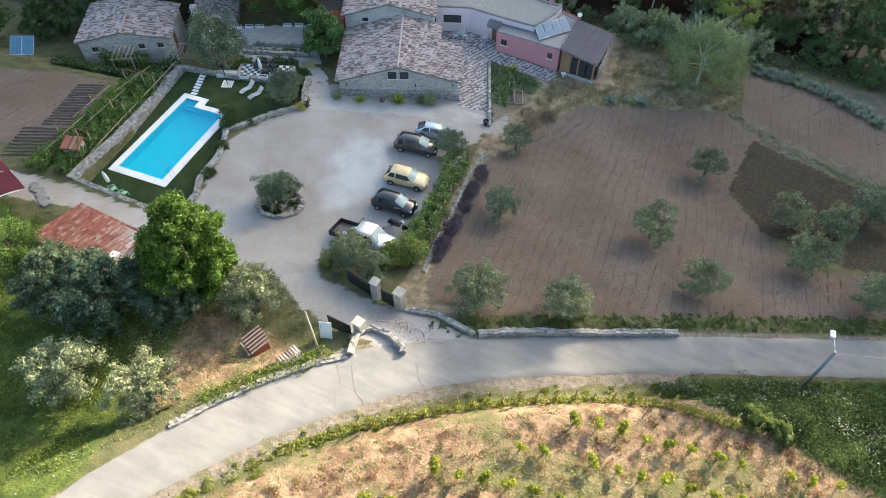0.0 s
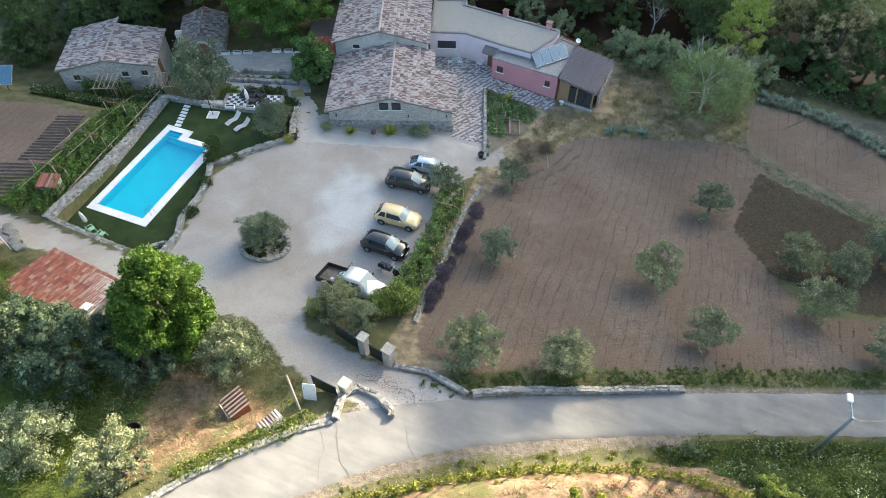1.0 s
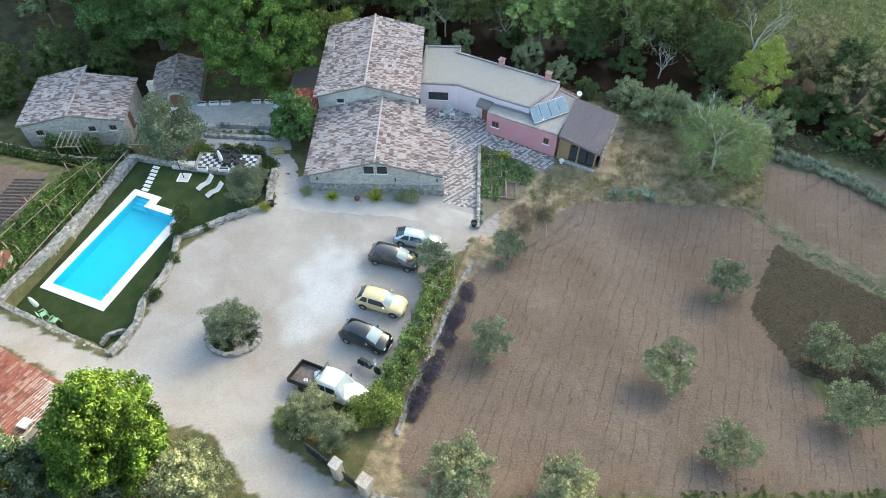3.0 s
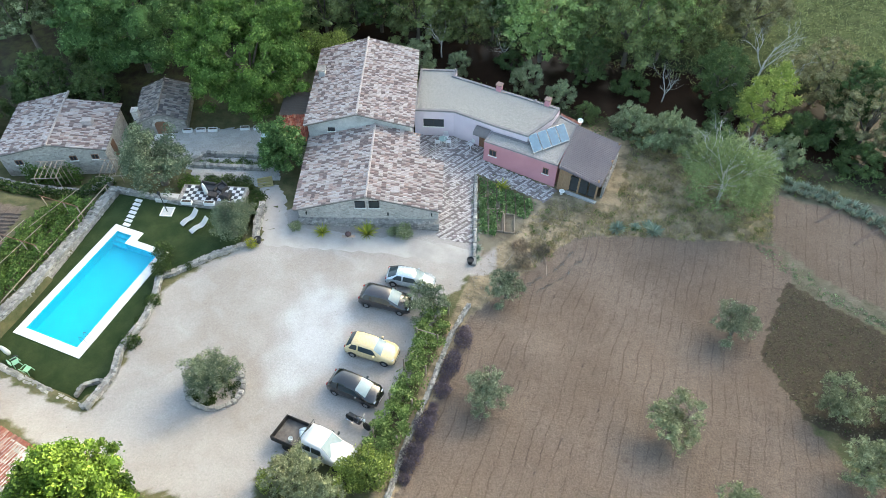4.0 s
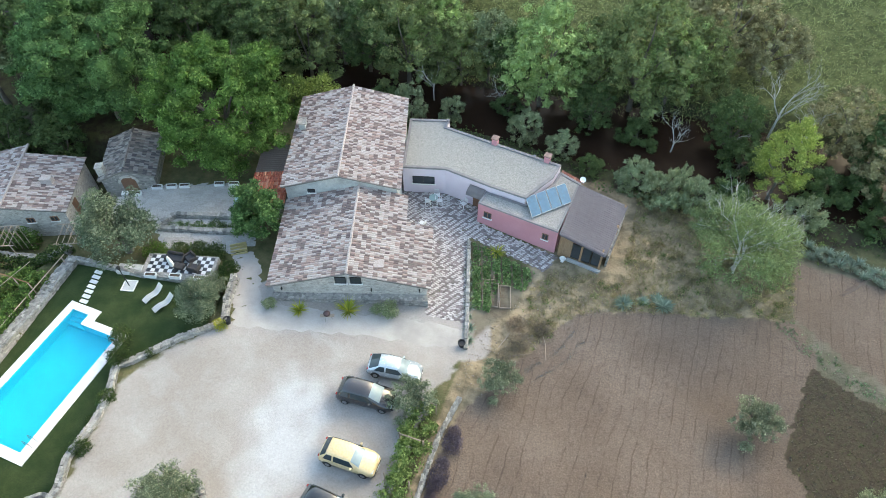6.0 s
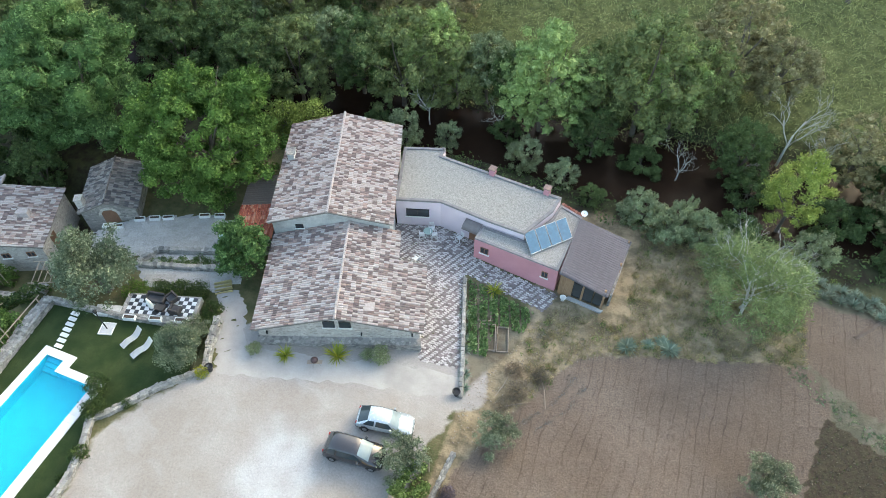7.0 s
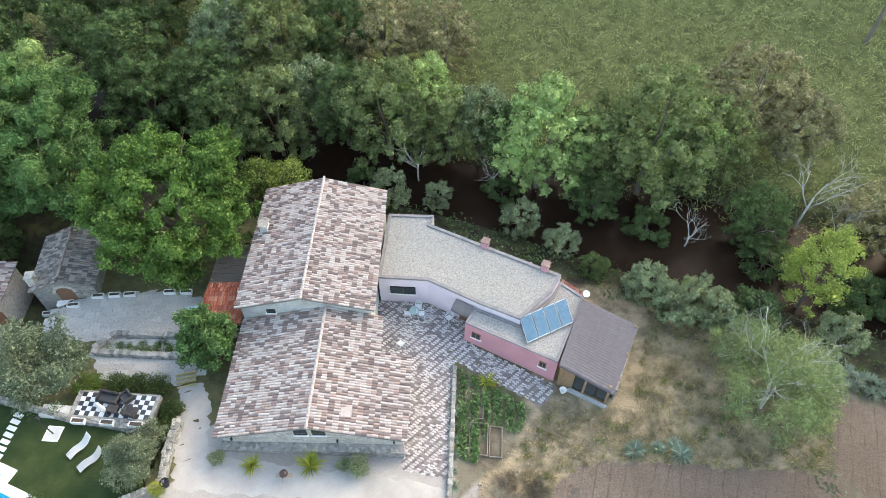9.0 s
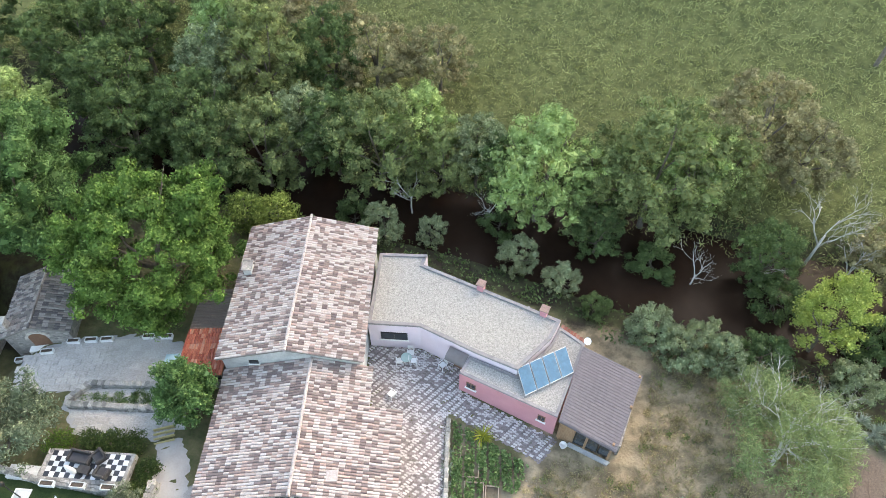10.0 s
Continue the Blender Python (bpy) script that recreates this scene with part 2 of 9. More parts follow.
def off_line(line, x, y):
    """Signed distance from a bent line (left is positive) and the nearest place on it."""
    x, y = np.asarray(x, float), np.asarray(y, float)
    p = np.stack([x, y], -1)
    bd, bs, bq = np.full(x.shape, 1e9), np.zeros(x.shape), np.zeros(x.shape + (2,))
    for a, b in zip(line[:-1], line[1:]):
        a, d = np.array(a, float), np.array(b, float) - np.array(a, float)
        t = np.clip(((p - a) @ d) / (d @ d), 0, 1)
        q = a + t[..., None] * d
        v = p - q
        dist = np.hypot(v[..., 0], v[..., 1])
        near = dist < bd
        bs = np.where(near, np.sign(d[0] * v[..., 1] - d[1] * v[..., 0]) * dist, bs)
        bq = np.where(near[..., None], q, bq)
        bd = np.where(near, dist, bd)
    return bs, bq


def road_z(qx, qy):
    return 3.6 - 0.0346 * (qx - 34.7) - 0.225 * (qy + 8)


def land(x, y):
    """Height of the natural ground."""
    x, y = np.asarray(x, float), np.asarray(y, float)
    w, z = ease(20, 32, x), 0
    for d in (-1.2, 0, 1.2):
        z = z + ((1 - w) * np.interp(y + d, *PW) + w * np.interp(y + d, *PE)) / 3
    z = z - 0.035 * (np.clip(x, -10, 70) - 35) * w * np.clip((2 - y) / 8, 0, 1)
    z = z - 0.75 * ease(15, 4, x) * np.exp(-(((y + 4.2) / 3.2) ** 2))
    z = z - 2.3 * ease(-10.5, -14, x) * ease(11.5, 16.5, y) * ease(33, 28, y)
    # lifts the west end of the unseen ridge to keep sun off the shed
    z = z + 4.5 * ease(119, 110, x) * ease(170, 205, y)
    s, q = off_line(ROAD, x, y)
    zr = road_z(q[..., 0], q[..., 1])
    bank = 1.5 + 1.6 * ease(28, 44, x)
    north = zr + (z - zr) * ease(2.3, 7, s)
    south = zr + bank * ease(2.2, 5.5, -s) + 0.1 * np.clip(-s - 5, 0, 60)
    return np.where(s > 0, north, south)


def gz(x, y):
    return float(land(x, y))


def within(poly, x, y):
    """Signed distance to a closed outline, positive inside."""
    x, y = np.asarray(x, float), np.asarray(y, float)
    inside, dist = np.zeros(x.shape, bool), np.full(x.shape, 1e9)
    for (ax, ay), (bx, by) in zip(poly, poly[1:] + poly[:1]):
        cross = (ay > y) != (by > y)
        with np.errstate(divide="ignore", invalid="ignore"):
            inside ^= cross & (x < (bx - ax) * (y - ay) / ((by - ay) or 1e-9) + ax)
        dx, dy = bx - ax, by - ay
        t = np.clip(((x - ax) * dx + (y - ay) * dy) / (dx * dx + dy * dy), 0, 1)
        dist = np.minimum(dist, np.hypot(x - ax - t * dx, y - ay - t * dy))
    return np.where(inside, dist, -dist)


LAWN = [(-7.1, -2.4), (3.6, -3.4), (4.0, -0.6), (3.1, 1.3), (3.0, 4.6), (2.3, 6.8), (1.4, 8.8), (2.6, 9.8), (4.4, 12.8), (6.2, 14.6), (5.2, 18.0), (-8.3, 16.4), (-7.8, 10), (-7.1, 4)]
YARD = [(4.8, -4.2), (-7, -3.4), (-18, -4), (-18, -9), (-3, -6.2), (5.5, -7.6), (10, -8.4), (15.8, -7.2), (18.7, -8.9), (21, -10.2), (23.9, -11.3), (26, -11.8), (29.5, -12.5), (31.9, -11.5), (34.2, -9),
        (31, -8), (28.3, -8), (25.7, -7.6), (23.4, -6.9), (21, -6.5), (19.3, -5.2), (19.8, -2.2), (24.5, -1.2), (25.8, 4), (25.9, 12), (26.2, 16), (27.3, 20.5), (27, 23), (9, 17.6), (7.5, 15.2), (4.2, 10.8), (2.9, 8.0), (3.6, 3.8), (4.6, -0.6)]
FIELD = [(29, -5.5), (28.2, 0), (28.2, 8), (28.3, 14), (30.5, 20), (35, 27.2), (38.5, 28.8), (46, 30.8), (52.8, 32.8), (54.8, 29.6), (54.2, 26), (52.6, 19.4), (55.3, 13.8), (58.6, 9.7), (66, 12), (85, 17), (85, 13), (62, 5.3), (48, -0.4), (40, -3.6), (34, -6.4)]
PATCH = [(54.2, 28.3), (53.6, 26), (52.1, 19.5), (55.2, 13.8), (63, 11.5), (85, 17), (85, 19.0), (62, 25.2), (57.5, 27.0)]
PLOT = [(53, 40), (52.9, 33.2), (57, 30.0), (62, 27.9), (85, 21.6), (85, 30), (76, 34), (62.5, 39.5)]
PLOT_W = [(-15.5, 11.8), (-13.6, 6.8), (-13.8, 1.5), (-18, -1), (-34, -1), (-34, 8), (-20, 11.5)]
COOPYARD = [(9, -15), (14, -12.5), (20, -12.8), (23.3, -14.6), (20.4, -19.2), (16.5, -21.5), (12, -19)]
BED = [(23.7, 32.0), (30.6, 30.4), (29.6, 26.2), (27.2, 21.6), (26.4, 23.2)]


def sines(x, y, k, seed=0.0):
    return (np.sin(x * k + seed) * np.cos(y * k * 1.13 + seed * 1.7) + 0.6 * np.sin(x * k * 2.3 - y * k * 1.9 + seed) + 0.35 * np.cos(x * k * 4.7 + y * k * 3.9 + seed * 2)) / 1.95


def axis(lo, a, b, hi, step):
    fine = list(np.arange(a, b, step))
    left, right, g = [], [], step
    v = a
    while v > lo:
        g *= 1.25
        v -= g
        left.append(v)
    v, g = fine[-1], step
    while v < hi:
        g *= 1.25
        v += g
        right.append(v)
    return np.array(left[::-1] + fine + right)


def grid_mesh(name, xs, ys, zs):
    nx, ny = len(xs), len(ys)
    X, Y = np.meshgrid(xs, ys)
    me = bpy.data.meshes.new(name)
    co = np.stack([X, Y, zs], -1).reshape(-1, 3)
    k = np.arange(nx * ny).reshape(ny, nx)
    f = np.stack([k[:-1, :-1], k[:-1, 1:], k[1:, 1:], k[1:, :-1]], -1).reshape(-1, 4)
    fill(me, co, f)
    return me


def fill(me, co, faces, smooth=True):
    """Write corners and equal-sided faces into a mesh."""
    n = faces.shape[1]
    me.vertices.add(len(co))
    me.vertices.foreach_set("co", np.ascontiguousarray(co, np.float32).ravel())
    me.loops.add(faces.size)
    me.loops.foreach_set("vertex_index", np.ascontiguousarray(faces, np.int32).ravel())
    me.polygons.add(len(faces))
    me.polygons.foreach_set("loop_start", np.arange(0, faces.size, n, dtype=np.int32))
    me.polygons.foreach_set("use_smooth", np.full(len(faces), smooth))
    me.update(calc_edges=True)
    return me


gx, gy = axis(-700, -34, 74, 700, 0.4), axis(-500, -34, 64, 900, 0.4)
gy = np.array(sorted([v for v in gy if not 198 < v < 226] + list(np.arange(200, 225, 2.5))))
GX, GY = np.meshgrid(gx, gy)
GZ = land(GX, GY)
wob_x, wob_y = GX + 0.35 * sines(GX, GY, 1.7, 1) + 0.2 * sines(GX, GY, 4.1, 5), GY + 0.35 * sines(GX, GY, 1.5, 3) + 0.2 * sines(GX, GY, 3.7, 2)
road_s = off_line(ROAD, GX, GY)[0]
def weedy(x, y):
    """1 on the lush bank beside the vineyard, 0 elsewhere south of the lane."""
    return ease(0.0, 0.9, y - np.interp(x, [46, 48, 54, 61, 75], [-5.6, -8.6, -10.0, -12.0, -15.5])) * ease(46, 48, x)


lane_mid = np.interp(GX, [12, 16.7, 18, 20, 24.5, 35, 45, 60], [-0.9, -0.65, 0, 0.3, 0.5, 0.55, 0.4, 0.5])
lane_half = np.interp(GX, [16, 18, 20, 24.5, 27.5, 35, 45, 60], [1.4, 1.5, 1.6, 2.05, 2.1, 1.6, 1.5, 1.6])
lane_n, lane_s = road_s - lane_mid - lane_half, lane_mid - road_s - lane_half
masks = {
    "gravel": np.maximum(ease(-0.3, 0.5, within(YARD, wob_x, wob_y)), ease(-2.2, -1.4, within([(8.1, 15.0), (10.6, 15.6), (19, 18.0), (24, 18.9), (27.0, 20.3), (26.3, 22.5), (22.9, 21.8), (9.2, 18.6)], GX, GY - 0.7)) * ease(17, 18.5, GY)),
    "soil": np.maximum(ease(-0.4, 0.4, within(FIELD, wob_x, wob_y)), np.maximum(ease(-0.4, 0.4, within(PLOT, wob_x, wob_y)), ease(-0.3, 0.3, within(PLOT_W, wob_x, wob_y)))),
    "patch": ease(-0.25, 0.25, within(PATCH, wob_x, wob_y)),
    "straw": np.maximum(ease(-1.0, 1.5, within(COOPYARD, wob_x, wob_y)), ease(1.4, 2.8, lane_s + 0.6 * sines(GX, GY, 0.9, 4)) * (road_s < 0) * ease(72, 66, GX) * ease(-60, -45, GY)),
    "lush": ease(0.2, 0.7, lane_s) * (road_s < 0) * weedy(wob_x, wob_y),
    "verge": np.where(road_s < lane_mid, ease(1.3, 0.5, lane_s + 0.3 * sines(GX, GY, 1.3, 8)), ease(0.7, 0.2, lane_n)) * ease(75, 62, GX) * np.where(road_s < 0, ease(52, 47, GX), 1.0),
    "meadow": ease(-24, -20, GX + 0 * GY) * ease(15, 12, GX + 0.25 * (GY + 15)) * ease(-8.5, -10.5, GY) * ease(0.2, 0.9, lane_n),
    # second term: tree shade behind the barn, painted as dark ground
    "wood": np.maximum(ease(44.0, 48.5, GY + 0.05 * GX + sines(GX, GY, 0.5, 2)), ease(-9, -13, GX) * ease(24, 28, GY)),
    "dry": np.maximum(ease(17, 20, GY) * ease(47, 44, GY) * ease(29.0, 30.5, GX) * ease(55, 49, wob_x), 0.95 * ease(26.6, 27.2, GX) * ease(34, 31, GX) * ease(-9, -7.5, GY) * ease(27, 25, GY)),
    "fallow": ease(49.5, 55.5, wob_x + 1.2 * sines(GX, GY, 0.6, 3)) * ease(24, 27, GY) * ease(43, 41, GY),
    "scrub": ease(58, 65, GY),
    "pale": ease(1.25, 0.55, np.hypot((GX - 16.9 + 0.1 * (GY - 8)) / 2.9, (GY - 8.0) / 6.0) + 0.35 * sines(GX, GY, 0.7, 6)),
    "bed": ease(-0.2, 0.2, within(BED, GX, GY)),
}
hollow = within(LAWN, GX, GY)
rough_land = 0.05 * sines(GX, GY, 2.9, 1) + 0.03 * sines(GX, GY, 7.1, 2)
GZ = GZ + rough_land * (1 - 0.8 * masks["gravel"]) * ease(2.2, 3.0, abs(road_s))
furrow = 0.02 * np.sin((GX - 0.18 * GY + 0.5 * sines(GX, GY, 0.25, 3)) * 5.2)
GZ = GZ + furrow * ease(0.0, 1.0, within(FIELD, GX, GY))
GZ = GZ + 0.09 * masks["patch"]
GZ = np.where(hollow > 0.1, -1.9, GZ)
ground_me = grid_mesh("ground", gx, gy, GZ)
for key, val in masks.items():
    at = ground_me.attributes.new(key, "FLOAT", "POINT")
    at.data.foreach_set("value", np.ascontiguousarray(val, np.float32).ravel())


def zone(nt, key):
    n = nt.nodes.new("ShaderNodeAttribute")
    n.attribute_name = key
    return n.outputs["Fac"]


def ground_material():
    m, nt, b = bare("ground_cover", 0.95)
    v = place(nt)
    broad, mid, fine = nz(nt, v, 0.12, 5), nz(nt, v, 0.8, 6, 0.62), nz(nt, v, 7.0, 5, 0.6)
    crumb = nz(nt, v, 2.6, 6, 0.7)

    def edge(key, hard=0.22):
        f = calc(nt, "ADD", zone(nt, key), calc(nt, "MULTIPLY", calc(nt, "SUBTRACT", crumb, 0.5), 0.9))
        return ramp(nt, f, (0.5 - hard, 0.0), (0.5 + hard, 1.0))

    grass = mixc(nt, ramp(nt, mid, (0.35, 0.0), (0.62, 1.0)), (0.060, 0.066, 0.030), (0.145, 0.125, 0.070))
    grass = mixc(nt, ramp(nt, fine, (0.4, 0.0), (0.65, 0.7)), grass, (0.085, 0.102, 0.040))
    dry = mixc(nt, ramp(nt, mid, (0.4, 0.0), (0.6, 1.0)), (0.150, 0.122, 0.080), (0.320, 0.255, 0.170))
    dry = mixc(nt, ramp(nt, crumb, (0.55, 0.0), (0.7, 0.6)), dry, (0.10, 0.10, 0.055))
    c = mixc(nt, edge("dry"), grass, dry)
    c = mixc(nt, edge("fallow"), c, mixc(nt, ramp(nt, mid, (0.4, 0.0), (0.6, 1.0)), (0.10, 0.095, 0.065), (0.16, 0.14, 0.105)))
    straw = mixc(nt, ramp(nt, mid, (0.38, 0.0), (0.6, 1.0)), (0.14, 0.082, 0.055), (0.34, 0.225, 0.155))
    straw = mixc(nt, ramp(nt, crumb, (0.48, 0.0), (0.62, 0.85)), straw, (0.095, 0.105, 0.045))
    straw = mixc(nt, ramp(nt, nz(nt, v, 0.22, 4), (0.5, 0.0), (0.64, 0.7)), straw, (0.10, 0.12, 0.045))
    c = mixc(nt, edge("straw", 0.3), c, straw)
    lush = mixc(nt, ramp(nt, mid, (0.35, 0.0), (0.6, 1.0)), (0.022, 0.040, 0.012), (0.060, 0.085, 0.024))
    c = mixc(nt, edge("lush"), c, lush)
    mead = mixc(nt, ramp(nt, mid, (0.35, 0.0), (0.62, 1.0)), (0.044, 0.070, 0.016), (0.130, 0.165, 0.036))
    mead = mixc(nt, ramp(nt, fine, (0.45, 0.0), (0.65, 0.7)), mead, (0.03, 0.05, 0.015))
    c = mixc(nt, edge("meadow"), c, mead)
    dirt = mixc(nt, ramp(nt, crumb, (0.35, 0.0), (0.65, 1.0)), (0.125, 0.105, 0.088), (0.25, 0.215, 0.18))
    dirt = mixc(nt, ramp(nt, mid, (0.54, 0.0), (0.64, 0.8)), dirt, (0.10, 0.11, 0.045))
    c = mixc(nt, edge("verge"), c, dirt)
    xyz = nt.nodes.new("ShaderNodeSeparateXYZ")
    put(nt, xyz.inputs[0], v)
    bend = calc(nt, "ADD", calc(nt, "MULTIPLY", nz(nt, v, 0.14, 3), 1.6), calc(nt, "MULTIPLY", nz(nt, v, 2.2, 4), 0.22))
    row = calc(nt, "FRACT", calc(nt, "DIVIDE", calc(nt, "ADD", calc(nt, "SUBTRACT", xyz.outputs[0], calc(nt, "MULTIPLY", xyz.outputs[1], 0.05)), bend), 0.98))
    line = ramp(nt, calc(nt, "ABSOLUTE", calc(nt, "SUBTRACT", row, 0.5)), (0.02, 1.0), (0.075, 0.0))
    soil = mixc(nt, ramp(nt, broad, (0.35, 0.0), (0.65, 1.0)), (0.140, 0.105, 0.081), (0.182, 0.142, 0.114))
    soil = mixc(nt, 1.0, soil, ramp(nt, fine, (0.3, 0.74), (0.7, 1.14)), "MULTIPLY")
    soil = mixc(nt, 1.0, soil, ramp(nt, nz(nt, v, 16, 4, 0.7), (0.36, 0.74), (0.62, 1.12)), "MULTIPLY")
    soil = mixc(nt, calc(nt, "MULTIPLY", line, ramp(nt, nz(nt, v, 0.35, 5, 0.7), (0.40, 0.0), (0.58, 0.7))), soil, (0.074, 0.053, 0.043))
    soil = mixc(nt, ramp(nt, crumb, (0.56, 0.0), (0.66, 0.55)), soil, (0.085, 0.062, 0.052))
    c = mixc(nt, edge("soil"), c, soil)
    patch = mixc(nt, ramp(nt, crumb, (0.42, 0.0), (0.62, 1.0)), (0.048, 0.035, 0.025), (0.066, 0.058, 0.034))
    c = mixc(nt, edge("patch", 0.12), c, patch)
    grav = mixc(nt, ramp(nt, nz(nt, v, 0.16, 6, 0.65), (0.4, 0.0), (0.62, 1.0)), (0.295, 0.266, 0.246), (0.355, 0.334, 0.320))
    grav = mixc(nt, ramp(nt, nz(nt, v, 0.33, 4, 0.5, 1.2), (0.54, 0.0), (0.72, 0.35)), grav, (0.40, 0.40, 0.40))
    grav = mixc(nt, calc(nt, "MULTIPLY", zone(nt, "pale"), ramp(nt, nz(nt, v, 0.5, 4, 0.5), (0.3, 0.5), (0.6, 1.0))), grav, (0.44, 0.45, 0.46))
    grav = mixc(nt, 1.0, grav, ramp(nt, nz(nt, v, 26, 3), (0.34, 0.82), (0.6, 1.04)), "MULTIPLY")
    grav = mixc(nt, 1.0, grav, ramp(nt, fine, (0.3, 0.86), (0.7, 1.08)), "MULTIPLY")
    grav = mixc(nt, ramp(nt, nz(nt, v, 1.4, 7, 0.75), (0.62, 0.0), (0.72, 0.55)), grav, (0.24, 0.20, 0.17))
    c = mixc(nt, edge("gravel"), c, grav)
    # dark floor of the river wood, also the painted tree shade behind the barn
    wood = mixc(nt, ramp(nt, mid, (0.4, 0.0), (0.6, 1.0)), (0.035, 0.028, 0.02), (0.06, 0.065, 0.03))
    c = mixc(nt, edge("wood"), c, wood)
    scrub = mixc(nt, ramp(nt, mid, (0.38, 0.0), (0.62, 1.0)), (0.070, 0.080, 0.028), (0.145, 0.155, 0.058))
    c = mixc(nt, edge("scrub"), c, scrub)
    bed = mixc(nt, ramp(nt, mid, (0.4, 0.0), (0.6, 1.0)), (0.11, 0.09, 0.065), (0.17, 0.15, 0.11))
    c = mixc(nt, zone(nt, "bed"), c, bed)
    put(nt, b.inputs["Base Color"], c)
    b.inputs["Specular IOR Level"].default_value = 0.2
    h = calc(nt, "ADD", calc(nt, "MULTIPLY", crumb, 0.5), calc(nt, "MULTIPLY", fine, 0.5))
    flat = calc(nt, "SUBTRACT", 1.0, calc(nt, "MULTIPLY", zone(nt, "gravel"), 0.75))
    relief(nt, b, calc(nt, "MULTIPLY", h, flat), 0.9, 0.16)
    return m


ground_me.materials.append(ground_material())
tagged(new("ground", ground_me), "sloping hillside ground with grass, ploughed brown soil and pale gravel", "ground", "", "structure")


# ---- building blocks for meshes ----
def part(name, bm, material, parent=None, label="", smooth=False):
    me = bpy.data.meshes.new(name)
    bmesh.ops.recalc_face_normals(bm, faces=bm.faces)
    bm.to_mesh(me)
    bm.free()
    if smooth:
        me.polygons.foreach_set("use_smooth", np.ones(len(me.polygons), bool))
    me.materials.append(material)
    ob = new(name, me)
    if parent:
        ob.parent = parent
    return tagged(ob, label)


def base(name, m, label, category, group="", kind=""):
    ob = new(name)
    ob.matrix_basis = m
    ob.empty_display_size = 0.2
    return tagged(ob, label, category, group, kind)


def box(bm, x0, x1, y0, y1, z0, z1, bev=0.0, m=None):
    """A box, with worn edges where bev is given."""
    r = bmesh.ops.create_cube(bm, size=1)["verts"]
    for v in r:
        v.co = Vector((x0 + (v.co.x + 0.5) * (x1 - x0), y0 + (v.co.y + 0.5) * (y1 - y0), z0 + (v.co.z + 0.5) * (z1 - z0)))
    vs = r
    if bev:
        es = list({e for v in r for e in v.link_edges})
        vs = list({v for f in bmesh.ops.bevel(bm, geom=es, offset=bev, segments=1, affect="EDGES")["faces"] for v in f.verts} | {v for v in r if v.is_valid})
    if m is not None:
        bmesh.ops.transform(bm, matrix=m, verts=[v for v in vs if v.is_valid])
    return bm


def boxes(*rows, bev=0.0):
    bm = bmesh.new()
    for r in rows:
        box(bm, *r, bev=bev)
    return bm


def prism(outline, z0, z1, bm=None):
    """An upright solid over an outline; z0 and z1 are numbers or functions of x and y."""
    bm = bm or bmesh.new()
    lo = [bm.verts.new((x, y, z0(x, y) if callable(z0) else z0)) for x, y in outline]
    hi = [bm.verts.new((x, y, z1(x, y) if callable(z1) else z1)) for x, y in outline]
    n = len(outline)
    for k in range(n):
        bm.faces.new((lo[k], lo[(k + 1) % n], hi[(k + 1) % n], hi[k]))
    bm.faces.new(hi), bm.faces.new(lo[::-1])
    return bm


def solid(pts, thick, bm=None):
    """A flat slab under the given corners in space."""
    bm = bm or bmesh.new()
    n = (Vector(pts[1]) - Vector(pts[0])).cross(Vector(pts[2]) - Vector(pts[0])).normalized()
    if n.z < 0:
        n = -n
    hi = [bm.verts.new(p) for p in pts]
    lo = [bm.verts.new(Vector(p) - n * thick) for p in pts]
    k = len(pts)
    bm.faces.new(hi), bm.faces.new(lo[::-1])
    for a in range(k):
        bm.faces.new((hi[a], lo[a], lo[(a + 1) % k], hi[(a + 1) % k]))
    return bm


def tube(bm, pts, radii, seg=6, cap=True):
    """A tapered tube along a bent line."""
    rings = []
    for k, p in enumerate(pts):
        p = Vector(p)
        d = (Vector(pts[min(k + 1, len(pts) - 1)]) - Vector(pts[max(k - 1, 0)])).normalized()
        a = d.orthogonal().normalized()
        c = d.cross(a)
        r = radii[k] if hasattr(radii, "__len__") else radii
        rings.append([bm.verts.new(p + (a * math.cos(2 * math.pi * j / seg) + c * math.sin(2 * math.pi * j / seg)) * r) for j in range(seg)])
    for a, b in zip(rings, rings[1:]):
        for j in range(seg):
            bm.faces.new((a[j], a[(j + 1) % seg], b[(j + 1) % seg], b[j]))
    if cap and seg > 2:
        bm.faces.new(rings[0][::-1]), bm.faces.new(rings[-1])
    return bm


def lathe(bm, profile, seg=16, at=(0, 0, 0)):
    """A turned shape from (radius, height) rows."""
    rings = [[bm.verts.new((at[0] + r * math.cos(2 * math.pi * j / seg), at[1] + r * math.sin(2 * math.pi * j / seg), at[2] + z)) for j in range(seg)] for r, z in profile]
    for a, b in zip(rings, rings[1:]):
        for j in range(seg):
            bm.faces.new((a[j], a[(j + 1) % seg], b[(j + 1) % seg], b[j]))
    bm.faces.new(rings[0][::-1]), bm.faces.new(rings[-1])
    return bm


from mathutils import geometry as flatland


def resample(line, step, closed=False):
    out, pts = [], list(line) + ([line[0]] if closed else [])
    for a, b in zip(pts, pts[1:]):
        n = max(1, int(math.dist(a, b) / step))
        out += [(a[0] + (b[0] - a[0]) * k / n, a[1] + (b[1] - a[1]) * k / n) for k in range(n)]
    return out if closed else out + [pts[-1]]


